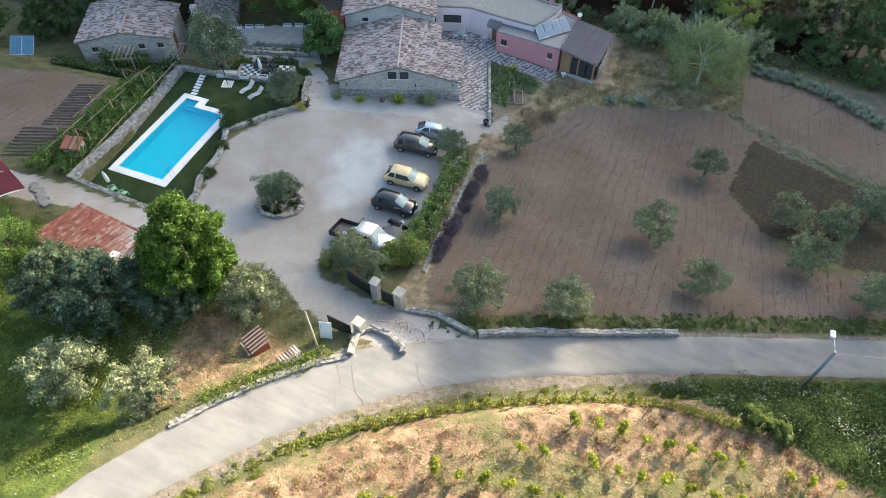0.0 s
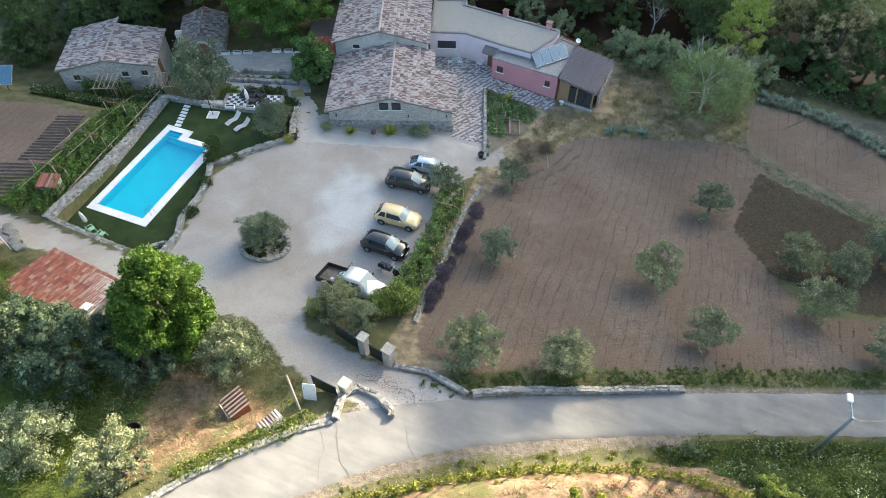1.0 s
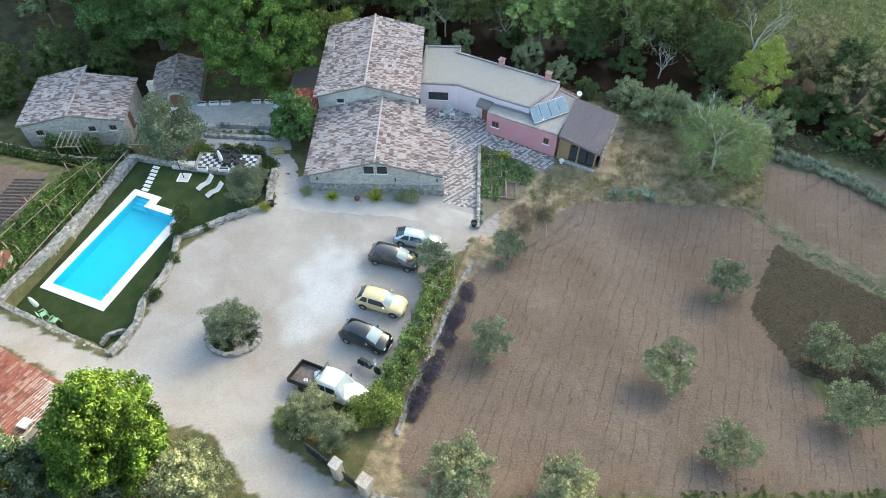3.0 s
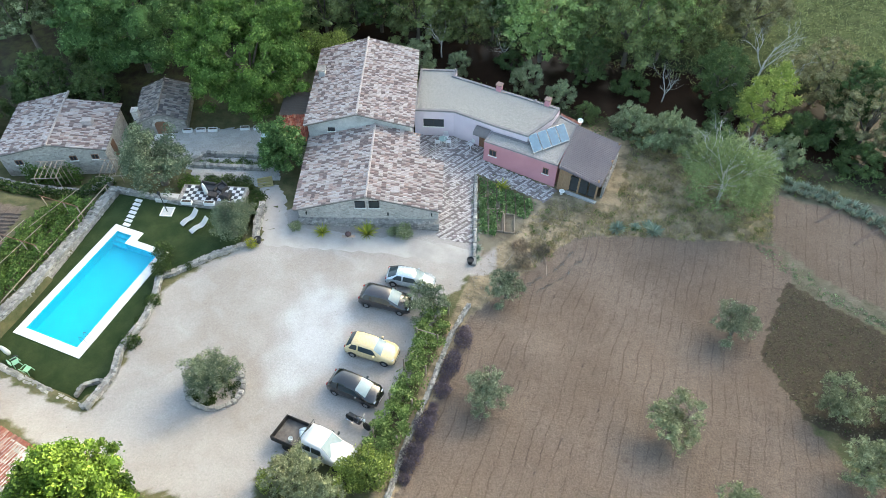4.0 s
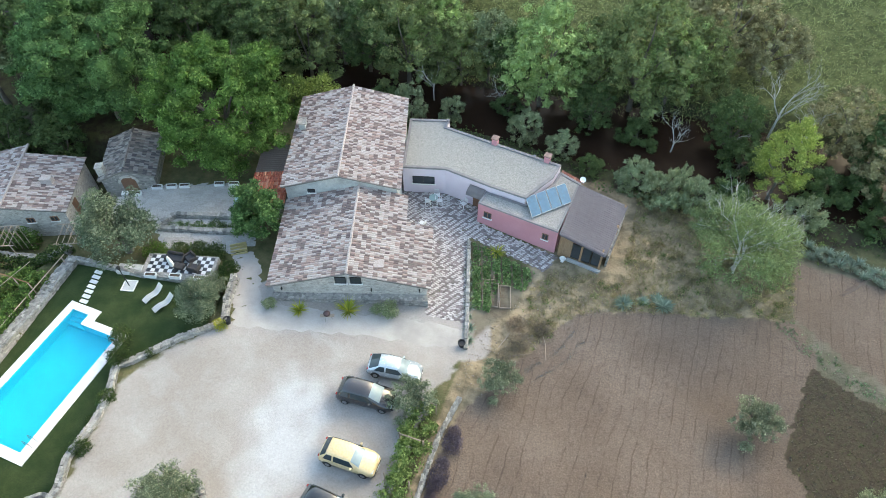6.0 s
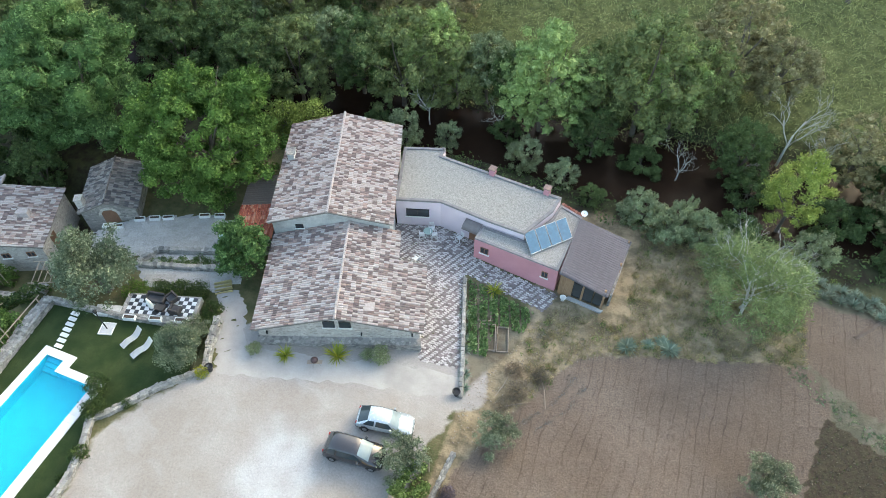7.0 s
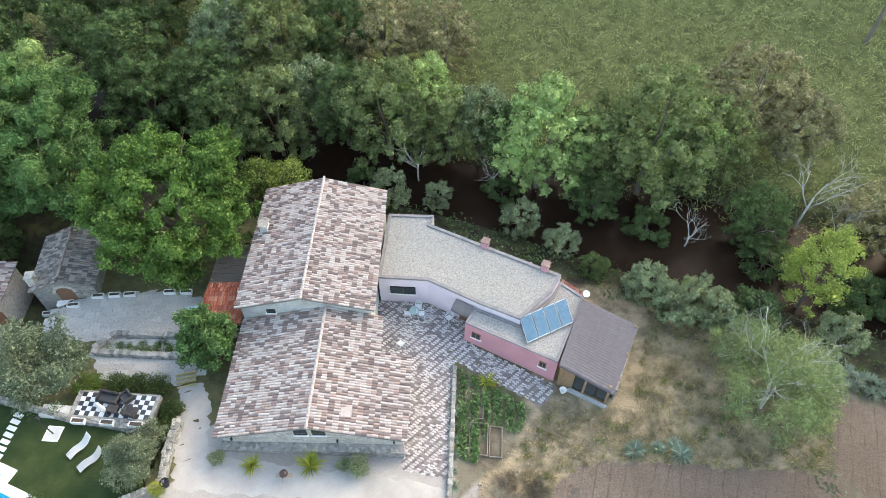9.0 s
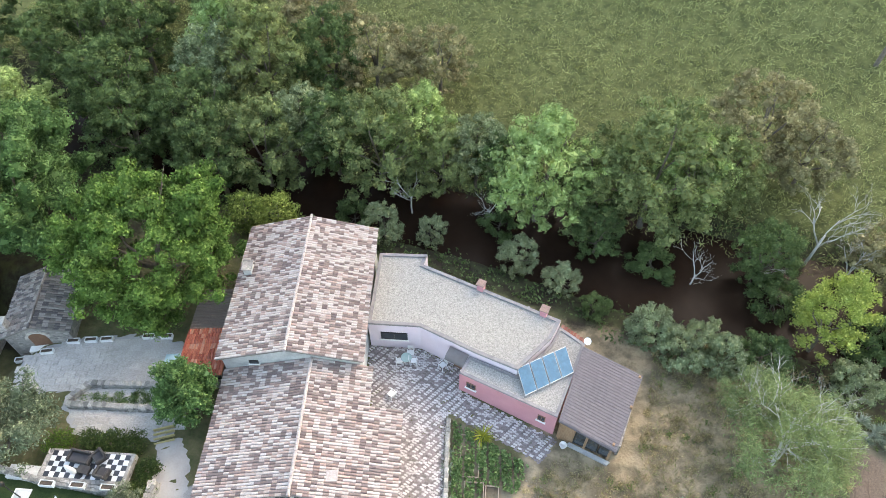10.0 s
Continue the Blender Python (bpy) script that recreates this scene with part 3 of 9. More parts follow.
def sheet(name, outline, lift, material, label, step=0.7, holes=(), ragged=0.0, height=None, thick=0.0):
    """A skin over the land inside an outline, with holes left open."""
    height = height or gz
    rim = resample(outline, step, True)
    if ragged:
        rim = [(x + ragged * float(sines(x, y, 2.1, 1)), y + ragged * float(sines(x, y, 2.4, 4))) for x, y in rim]
    co, ed = [], []
    for loop in (rim, *[resample(h, step, True) for h in holes]):
        s = len(co)
        co += loop
        ed += [(s + k, s + (k + 1) % len(loop)) for k in range(len(loop))]
    xs, ys = [p[0] for p in rim], [p[1] for p in rim]
    inner = np.array([(x, y) for x in np.arange(min(xs), max(xs), step) for y in np.arange(min(ys), max(ys), step)])
    keep = within(rim, inner[:, 0], inner[:, 1]) > step * 0.4
    for h in holes:
        keep &= within(list(h), inner[:, 0], inner[:, 1]) < -step * 0.4
    co += [tuple(p) for p in inner[keep]]
    v, _, f, *_ = flatland.delaunay_2d_cdt([Vector(p) for p in co], ed, [], 0, 1e-5)
    mid = np.array([[sum(v[k].x for k in t) / len(t), sum(v[k].y for k in t) / len(t)] for t in f])
    ok = within(rim, mid[:, 0], mid[:, 1]) > 0
    for h in holes:
        ok &= within(list(h), mid[:, 0], mid[:, 1]) < 0
    me = bpy.data.meshes.new(name)
    deep = within(rim, np.array([p.x for p in v]), np.array([p.y for p in v]))
    me.from_pydata([(p.x, p.y, height(p.x, p.y) + (lift if d > 0.05 else lift - 0.07)) for p, d in zip(v, deep)], [], [list(t) for t, o in zip(f, ok) if o])
    me.polygons.foreach_set("use_smooth", np.ones(len(me.polygons), bool))
    me.materials.append(material)
    return tagged(new(name, me), label, name.replace("_", " "), "", "structure")


# ---- road, water, paving ----
def road_material():
    m, nt, b = bare("worn_asphalt", 0.9)
    v = place(nt)
    c = mixc(nt, ramp(nt, nz(nt, v, 0.5, 6, 0.62), (0.35, 0.0), (0.65, 1.0)), (0.165, 0.165, 0.168), (0.225, 0.222, 0.218))
    c = mixc(nt, 1.0, c, ramp(nt, nz(nt, v, 22, 4), (0.3, 0.82), (0.7, 1.12)), "MULTIPLY")
    c = mixc(nt, ramp(nt, nz(nt, v, 1.1, 7, 0.75), (0.6, 0.0), (0.72, 0.5)), c, (0.215, 0.205, 0.195))
    c = mixc(nt, ramp(nt, nz(nt, v, 0.18, 4, 0.5), (0.45, 0.0), (0.65, 0.5)), c, (0.225, 0.222, 0.218))
    c = mixc(nt, 1.0, c, ramp(nt, nz(nt, stretch(nt, v, 0.25, 1.6, 1, -32), 1.0, 5, 0.6), (0.35, 0.86), (0.65, 1.08)), "MULTIPLY")
    c = mixc(nt, ramp(nt, nz(nt, v, 3.5, 6, 0.8), (0.64, 0.0), (0.7, 0.6)), c, (0.13, 0.125, 0.12))
    put(nt, b.inputs["Base Color"], c)
    relief(nt, b, nz(nt, v, 30, 4), 0.35, 0.02)
    return m


def smooth_line(pts, per=8):
    p = [np.array(q, float) for q in pts]
    out = []
    for k in range(1, len(p) - 2):
        for t in np.linspace(0, 1, per, endpoint=False):
            a, b, c, d = p[k - 1 : k + 3]
            out.append(0.5 * (2 * b + (c - a) * t + (2 * a - 5 * b + 4 * c - d) * t * t + (3 * b - a - 3 * c + d) * t ** 3))
    return out + [p[-2]]


def build_road():
    bm = bmesh.new()
    prev = None
    line = smooth_line(ROAD, 20)
    for k, p in enumerate(line):
        d = line[min(k + 1, len(line) - 1)] - line[max(k - 1, 0)]
        n = np.array([-d[1], d[0]]) / np.hypot(*d)
        row = []
        shift = np.interp(p[0], [12, 16.7, 18, 20, 24.5, 35, 45, 60], [-0.9, -0.65, 0, 0.3, 0.5, 0.55, 0.4, 0.5])
        half = np.interp(p[0], [16, 18, 20, 24.5, 27.5, 35, 45, 60], [1.4, 1.5, 1.6, 2.05, 2.1, 1.6, 1.5, 1.6])
        for j, w in enumerate((-1.14, -1.0, -0.7, -0.25, 0.25, 0.7, 1.0, 1.14)):
            w *= half * (1.0 + (0.07 * float(sines(p[0], p[1], 1.9, j)) if j in (0, 1, 6, 7) else 0))
            q = p + n * (w + shift)
            z = float(off_line(ROAD, q[0], q[1])[1] @ np.array([-0.0346, -0.225])) + 3.6 + 0.0346 * 34.7 - 0.225 * 8
            row.append(bm.verts.new((q[0], q[1], z + (0.05 - 0.02 * abs(w) / 2.2 if j not in (0, 7) else -0.12))))
        if prev:
            for a in range(7):
                bm.faces.new((prev[a], prev[a + 1], row[a + 1], row[a]))
        prev = row
    return tagged(part("road", bm, road_material(), None, "", True), "pale worn asphalt country lane with ragged edges", "road", "", "structure")


build_road()


def road_cracks():
    rnd = random.Random(12)
    for line in ([(26.0, -14.4), (26.9, -15.6), (27.0, -16.5), (27.4, -17.5)], [(26.9, -13.9), (27.6, -15.2), (28.2, -16.0), (29.2, -16.7)], [(31.0, -12.2), (31.6, -13.4), (32.4, -14.0)]):
        bm, prev = bmesh.new(), None
        for x, y in resample(line, 0.22):
            x, y = x + rnd.uniform(-0.06, 0.06), y + rnd.uniform(-0.06, 0.06)
            w, z = rnd.uniform(0.025, 0.06), road_z(*off_line(ROAD, x, y)[1]) + 0.058
            row = [bm.verts.new((x - w, y, z)), bm.verts.new((x + w, y, z))]
            if prev:
                bm.faces.new((*prev, row[1], row[0]))
            prev = row
        tagged(part("road_crack", bm, M_WALLCORE), "dark crack filled with earth in the lane", "crack", "", "structure")


road_cracks()


def water_material():
    m, nt, b = bare("river_water", 0.25)
    v = place(nt)
    put(nt, b.inputs["Base Color"], mixc(nt, nz(nt, v, 0.5, 4), (0.016, 0.009, 0.006), (0.030, 0.018, 0.012)))
    b.inputs["Specular IOR Level"].default_value = 0.06
    relief(nt, b, nz(nt, v, 3.0, 3), 0.15, 0.03)
    return m


tagged(part("water", prism([(-120, 43.5), (160, 40), (160, 63), (-120, 63)], -5.0, -3.15), water_material()), "dark brown slow river between wooded banks", "water", "", "structure")

POOL = [(-5.75, 0.75), (-0.75, 0.75), (-0.75, 11.1), (-4.2, 11.1), (-4.2, 12.1), (-5.75, 12.1)]
COPING = [(-6.4, 0.0), (0.05, 0.0), (0.05, 11.75), (-3.4, 11.75), (-3.4, 12.75), (-6.4, 12.75)]
POOL_POSE = pose(0.24, -0.08, 0, 0, 0, -2.2) @ Matrix.Diagonal((1.05, 1, 1, 1))


def lawn_material():
    m, nt, b = bare("mown_lawn", 0.95)
    v = place(nt)
    c = mixc(nt, ramp(nt, nz(nt, v, 0.6, 5), (0.35, 0.0), (0.65, 1.0)), (0.022, 0.040, 0.012), (0.040, 0.058, 0.020))
    c = mixc(nt, 1.0, c, ramp(nt, nz(nt, v, 18, 3), (0.3, 0.7), (0.7, 1.25)), "MULTIPLY")
    put(nt, b.inputs["Base Color"], c)
    b.inputs["Specular IOR Level"].default_value = 0.2
    relief(nt, b, nz(nt, v, 40, 3), 0.8, 0.03)
    return m


sheet("lawn", LAWN, 0.0, lawn_material(), "short dark green mown lawn round the pool", 0.7, [[(POOL_POSE @ Vector((x, y, 0)))[:2] for x, y in COPING]], height=lambda x, y: -0.03 + 0.02 * float(sines(x, y, 0.8, 1)))

APRON = [(8.1, 15.0), (10.6, 15.6), (19, 18.0), (24, 18.9), (27.0, 20.3), (26.3, 22.5), (22.9, 21.8), (9.2, 18.6), (6.8, 22.4), (5.0, 24.0), (3.4, 22.6), (6.2, 17.8)]
sheet("pavement", APRON, 0.028, speckled("pale_concrete", (0.315, 0.30, 0.288), (0.39, 0.375, 0.362), 0.7, 9, 0.9, 0.25, 0.02, dirt=(0.27, 0.255, 0.245)), "pale concrete apron along the house front", 0.6)
TERRACE = [(-9.5, 22.0), (-12.2, 25.5), (-8.4, 28.9), (-1.5, 31.6), (2.6, 30.2), (3.6, 26.6), (4.9, 24.2), (3.4, 22.6), (-2.6, 20.9), (-5.2, 22.6), (-5.6, 24.0)]
sheet("pavement", TERRACE, 0.05, M_SLAB, "grey stone slab terrace between the stone buildings", 0.7)
COURT = [(22.7, 22.0), (26.2, 22.7), (23.4, 32.2), (31.2, 30.7), (32.0, 33.2), (23.6, 34.6), (23.9, 36.4), (19.2, 37.2), (14.8, 36.0), (16.6, 31.6), (19.0, 29.2)]
sheet("pavement", COURT, 0.03, speckled("court_mortar", (0.17, 0.15, 0.15), (0.25, 0.22, 0.22), 1.2, 12, 0.92, 0.3, 0.02), "dark mortar bed under the mosaic courtyard paving", 0.8)

# ---- buildings ----
def gable(u0, u1, v0, v1, ur, z0, ze, zr):
    """Walls of a gabled block: eaves at ze, ridge along v at u = ur."""
    bm = bmesh.new()
    ring = [(u0, v0), (u1, v0), (u1, v1), (u0, v1)]
    lo = [bm.verts.new((x, y, z0)) for x, y in ring]
    hi = [bm.verts.new((x, y, ze)) for x, y in ring]
    ra, rb = bm.verts.new((ur, v0, zr)), bm.verts.new((ur, v1, zr))
    bm.faces.new((lo[0], lo[1], hi[1], ra, hi[0]))
    bm.faces.new((lo[1], lo[2], hi[2], hi[1]))
    bm.faces.new((lo[2], lo[3], hi[3], rb, hi[2]))
    bm.faces.new((lo[3], lo[0], hi[0], hi[3]))
    bm.faces.new((hi[1], hi[2], rb, ra)), bm.faces.new((hi[3], hi[0], ra, rb)), bm.faces.new(lo[::-1])
    return bm


def tile_mesh(name, length, width, rise=0.07, seg=4):
    """One barrel tile, lying along x, hollow below."""
    bm = bmesh.new()
    rows = []
    for x, s in ((0.0, 1.0), (length, 0.86)):
        arc = []
        for k in range(seg + 1):
            a = math.pi * k / seg
            arc.append((x, -math.cos(a) * width * 0.5 * s, math.sin(a) * rise * s + (0.018 if x == 0 else 0.0)))
        rows.append([bm.verts.new(p) for p in arc])
    for k in range(seg):
        bm.faces.new((rows[0][k], rows[0][k + 1], rows[1][k + 1], rows[1][k]))
    bm.faces.new(rows[0])
    me = bpy.data.meshes.new(name)
    bmesh.ops.recalc_face_normals(bm, faces=bm.faces)
    bm.to_mesh(me)
    bm.free()
    return me


def tile_slope(parent, corner, down, across, run, span, material, length=0.41, width=0.215, pick=0, notch=None, seed=1, rough=0.03):
    """Lays barrel tiles on one slope. corner: the upper corner; down, across: unit ways; run, span: metres. pick: how many of the
    lowest courses become tiles of their own; the rest is one joined part."""
    rnd = random.Random(seed)
    corner, down, across = Vector(corner), Vector(down).normalized(), Vector(across).normalized()
    up = across.cross(down)
    if up.z < 0:
        up = -up
    one = tile_mesh("roof_tile", length * 1.12, width * 0.97)
    one.materials.append(material)
    co0 = np.array([v.co[:] for v in one.vertices])
    tris = [list(p.vertices) for p in one.polygons]
    nr, nc = int(run / length), int(span / width)
    length_, width_ = run / nr, span / nc
    vs, fs = [], []
    for r in range(nr):
        for c in range(nc):
            a, d = (c + 0.5) * width_, (r + 1) * length_
            if notch and notch(d - 0.5 * length_, a):
                continue
            side = up.cross(-down)
            turn = Matrix((-down, side, up)).transposed().to_4x4()
            jig = Matrix.Rotation(rnd.gauss(0, 0.025), 4, "Z") @ Matrix.Rotation(rnd.gauss(0, 0.02), 4, "Y")
            at = corner + down * (d + 0.06 + rnd.uniform(-0.03, 0.03)) + across * (a + rnd.uniform(-0.015, 0.015)) + up * (0.02 + rnd.uniform(0, rough))
            m = Matrix.Translation(at) @ turn @ jig
            if r >= nr - pick:
                ob = new("roof_tile", one)
                ob.parent = parent
                ob.matrix_basis = m
            else:
                k = len(vs)
                vs += [(m @ Vector(p))[:] for p in co0]
                fs += [[i + k for i in t] for t in tris]
    me = bpy.data.meshes.new("roof_tiles")
    me.from_pydata(vs, [], fs)
    me.materials.append(material)
    ob = new("roof_tiles", me)
    ob.parent = parent
    return tagged(ob, "joined courses of mottled barrel tiles", "", "", "stuff")


def window_part(parent, m, w, h, name="window", frame_mat=None, bars=1, sill=True, pane_mat=None):
    """A framed window in a wall; m puts its middle on the wall face, -y outward."""
    frame_mat = frame_mat or M_IRON
    f = bmesh.new()
    t = 0.06
    for r in ((-w / 2, -w / 2 + t, h), (w / 2 - t, w / 2, h)):
        box(f, r[0], r[1], -0.05, 0.06, -h / 2, h / 2)
    box(f, -w / 2 + t, w / 2 - t, -0.05, 0.06, -h / 2, -h / 2 + t), box(f, -w / 2 + t, w / 2 - t, -0.05, 0.06, h / 2 - t, h / 2)
    for b in range(bars):
        x = -w / 2 + w * (b + 1) / (bars + 1)
        box(f, x - 0.03, x + 0.03, -0.045, 0.05, -h / 2 + t, h / 2 - t)
    win = part(name, f, frame_mat, parent)
    win.matrix_basis = m
    part("pane", boxes((-w / 2 + t, w / 2 - t, -0.02, 0.0, -h / 2 + t, h / 2 - t)), pane_mat or M_GLASS, win, "dark window glass")
    if sill:
        part("sill", boxes((-w / 2 - 0.1, w / 2 + 0.1, -0.14, 0.05, -h / 2 - 0.09, -h / 2 - 0.01), bev=0.015), M_COPING, win)
    return win


def slope_roof(parent, u_ridge, u_eave, v0, v1, zr, ze, material, **kw):
    """One slope from the ridge at u_ridge down to the eave at u_eave."""
    down = Vector((u_eave - u_ridge, 0, ze - zr))
    cut = kw.pop("cut", None)
    ring = [(u_ridge, v0, zr), (u_eave, v0, ze), (u_eave, v1, ze), (u_ridge, v1, zr)]
    if cut:
        uc, vc = cut
        zc = zr + (ze - zr) * (uc - u_ridge) / (u_eave - u_ridge)
        ring[2:3] = [(u_eave, vc, ze), (uc, vc, zc), (uc, v1, zc)]
    part("roof_slope", solid(ring, 0.12), M_WALLCORE, parent)
    tile_slope(parent, (u_ridge, v0, zr), down, (0, 1, 0), down.length, v1 - v0, material, **kw)


def ridge_cap(parent, u, v0, v1, z, material=None, r=0.13):
    bm = bmesh.new()
    n = int((v1 - v0) / 0.42)
    for k in range(n):
        a, b = v0 + (v1 - v0) * k / n, v0 + (v1 - v0) * (k + 1) / n + 0.04
        tube(bm, [(u, a, z + 0.03), (u, b, z + 0.005)], [r, r * 0.86], 8)
    return part("ridge_tiles", bm, material or M_RIDGE, parent, "row of pale mortared ridge tiles")


def stone_house():
    g = base("stone_farmhouse", pose(11.38, 30.54, 0, 0, 0, 18), "long stone farmhouse with mottled barrel-tile roofs in two heights", "house")
    part("wall", gable(-5.3, 5.15, 0.0, 12.9, -0.15, -3.0, 2.72, 4.15), M_PLASTER_GREY, g, "grey roughcast gable wall")
    body = bmesh.new()
    line = lambda u: 2.76 - abs(u - 1.62) * 0.27
    prism([(-5.0, -9.9), (1.62, -9.9), (8.2, -9.9), (8.2, -3.4), (1.62, -3.4), (-5.0, -3.4)], -3.0, lambda u, v: line(u), body)
    part("wall", body, M_STONE, g, "grey rubble stone wall")
    body = bmesh.new()
    prism([(-5.0, -3.39), (1.62, -3.39), (5.7, -3.39), (5.7, -0.01), (1.62, -0.01), (-5.0, -0.01)], -3.0, lambda u, v: line(u), body)
    part("wall", body, M_PLASTER_GREY, g, "pale plastered wall")
    slope_roof(g, -0.15, -5.62, -0.25, 13.2, 4.28, 2.78, M_HOUSE_TILE, seed=2)
    slope_roof(g, -0.15, 5.45, -0.25, 13.2, 4.28, 2.78, M_HOUSE_TILE, seed=3)
    slope_roof(g, 1.62, -5.35, -10.25, 0.0, 2.90, 0.98, M_HOUSE_TILE, seed=4, pick=3)
    slope_roof(g, 1.62, 8.5, -10.25, 0.0, 2.90, 1.0, M_HOUSE_TILE, seed=5, pick=3, notch=lambda d, a: d > 4.5 and a > 7.05, cut=(6.0, -3.2))
    ridge_cap(g, -0.15, -0.3, 13.25, 4.36)
    ridge_cap(g, 1.62, -10.3, -0.05, 2.98)
    for u in (0.95, 2.25):
        window_part(g, pose(u, -9.93, 1.62), 0.95, 0.85, bars=0)
    window_part(g, pose(-2.9, -0.03, 2.2), 0.7, 0.42, bars=0)
    part("plinth", prism([(-5.15, -10.55), (8.3, -10.55), (8.3, -9.85), (-5.15, -9.85)], -2.2, -0.32), M_STONE_DARK, g, "dark stone bench along the foot of the wall")
    part("chimney", boxes((-5.1, -4.45, 7.6, 8.5, 2.2, 3.62), bev=0.03), M_PLASTER_GREY, g)
    cap = part("chimney_cap", boxes((-5.2, -4.35, 7.5, 8.6, 3.78, 3.86), (-5.0, -4.9, 7.7, 8.4, 3.62, 3.78), (-4.65, -4.55, 7.7, 8.4, 3.62, 3.78), bev=0.01), M_STONE_DARK, g)
    part("chimney", boxes((3.9, 4.5, -9.0, -8.4, 1.2, 2.35), bev=0.03), M_SHED_TILE, g, "low mortared chimney stub")
    box_ = bmesh.new()
    box(box_, 3.8, 4.6, -9.1, -8.3, 2.35, 2.42, 0.02)
    part("chimney_cap", box_, M_RIDGE, g)
    for u, v in ((-4.2, -9.98), (3.5, -9.98), (7.6, -9.98)):
        lamp = bmesh.new()
        box(lamp, u - 0.06, u + 0.06, v - 0.2, v, 0.35, 0.62, 0.02)
        part("wall_lantern", lamp, M_IRON, g)
    return g


def flat_outline(bm, outline, z0, z1, rim, h):
    """A rim of given width and height along an outline."""
    n = len(outline)
    inner = []
    for k in range(n):
        a, b, c = (Vector((*outline[(k + j) % n], 0)) for j in (-1, 0, 1))
        d1, d2 = (b - a).normalized(), (c - b).normalized()
        n1, n2 = Vector((-d1.y, d1.x, 0)), Vector((-d2.y, d2.x, 0))
        s = (n1 + n2)
        s = s / max(0.3, s.dot(n1))
        inner.append(b + s * rim)
    for k in range(n):
        o0, o1 = outline[k], outline[(k + 1) % n]
        i0, i1 = inner[k], inner[(k + 1) % n]
        v = [bm.verts.new((*p[:2], z)) for z in (z0, z0 + h) for p in (o0, o1, i1, i0)]
        for f in ((0, 1, 5, 4), (1, 2, 6, 5), (2, 3, 7, 6), (3, 0, 4, 7), (4, 5, 6, 7), (3, 2, 1, 0)):
            bm.faces.new([v[i] for i in f])
    return bm


def pink_house():
    g = base("flat_roofed_house", pose(0, 0, 0), "low lilac and pink rendered house with gravel flat roofs", "house")
    upper = [(15.2, 36.0), (19.3, 37.1), (24.1, 36.25), (27.7, 35.85), (29.5, 39.4), (29.85, 41.35), (17.35, 43.15), (17.3, 44.3), (13.3, 43.1)]
    part("wall", prism(upper, -3.4, 1.42), M_LILAC, g, "pale lilac rendered wall")
    roof = part("gravel_roof", prism(upper, 1.42, 1.5), M_GRAVELROOF, g, "grey gravel flat roof")
    part("parapet", flat_outline(bmesh.new(), upper, 1.5, 0, 0.28, 0.14), M_FLASH, g, "dark grey metal parapet capping")
    lower = [(23.45, 34.6), (31.45, 33.45), (32.15, 40.35), (29.88, 41.3), (29.53, 39.38), (27.73, 35.82), (24.13, 36.22), (23.75, 36.3)]
    part("wall", prism(lower, -3.4, 0.62), M_PINK, g, "dusty pink rendered wall")
    part("gravel_roof", prism(lower, 0.62, 0.7), M_GRAVELROOF, g, "grey gravel flat roof")
    part("parapet", flat_outline(bmesh.new(), lower, 0.7, 0, 0.24, 0.1), M_FLASH, g, "dark grey metal parapet capping")
    a = math.degrees(math.atan2(37.1 - 36.0, 19.3 - 15.2))
    window_part(g, pose(17.2, 36.5, 0.0, 0, 0, a), 2.2, 0.95, bars=1)
    a = math.degrees(math.atan2(33.45 - 34.6, 31.45 - 23.45))
    for t in (0.13, 0.86):
        window_part(g, pose(23.45 + 8 * t, 34.6 - 1.15 * t - 0.02, -0.45, 0, 0, a), 0.8 if t < 0.5 else 0.6, 0.75, frame_mat=M_DOORWOOD, bars=1)
    d = part("door", boxes((-0.5, 0.5, -0.06, 0.02, -1.05, 1.05), (-0.42, 0.42, -0.075, -0.06, -0.95, -0.05), (-0.42, 0.42, -0.075, -0.06, 0.05, 0.95), bev=0.01), M_DOORWOOD, g, "brown panelled door")
    d.matrix_basis = pose(22.9, 36.42, -0.72, 0, 0, -10)
    aw = bmesh.new()
    for k in range(8):
        t0, t1 = math.pi * k / 16, math.pi * (k + 1) / 16
        v = [aw.verts.new((x, -1.0 * math.sin(t), 0.55 * math.cos(t) + 0.1)) for t in (t0, t1) for x in (-0.85, 0.85)]
        aw.faces.new((v[0], v[1], v[3], v[2]))
    bmesh.ops.solidify(aw, geom=aw.faces[:], thickness=0.02)
    canopy = part("door_canopy", aw, painted("smoked_acrylic", (0.30, 0.27, 0.27), 0.15), g, "curved smoked door canopy")
    canopy.matrix_basis = pose(22.9, 36.36, 0.35, 0, 0, -10)
    for x, y in ((22.8, 42.35), (28.4, 41.55)):
        c = part("chimney", boxes((-0.28, 0.28, -0.28, 0.28, 1.2, 2.15), bev=0.02), M_PINK, g, "pink rendered chimney")
        c.matrix_basis = pose(x, y, 0, 0, 0, -9)
        part("chimney_cap", boxes((-0.36, 0.36, -0.36, 0.36, 2.25, 2.33), (-0.2, -0.12, -0.2, 0.2, 2.15, 2.25), (0.12, 0.2, -0.2, 0.2, 2.15, 2.25), bev=0.01), tiled("chimney_tile", [(0.22, 0.12, 0.10), (0.27, 0.18, 0.155)]), c)
    tile = bmesh.new()
    for k in range(9):
        box(tile, 30.0 + k * 0.27, 30.24 + k * 0.27, 41.2 - k * 0.11, 41.55 - k * 0.11, 0.72, 0.82, 0.02)
    part("edge_tiles", tile, M_SHED_TILE, g, "short run of orange tiles on the roof edge")
    pipe = bmesh.new()
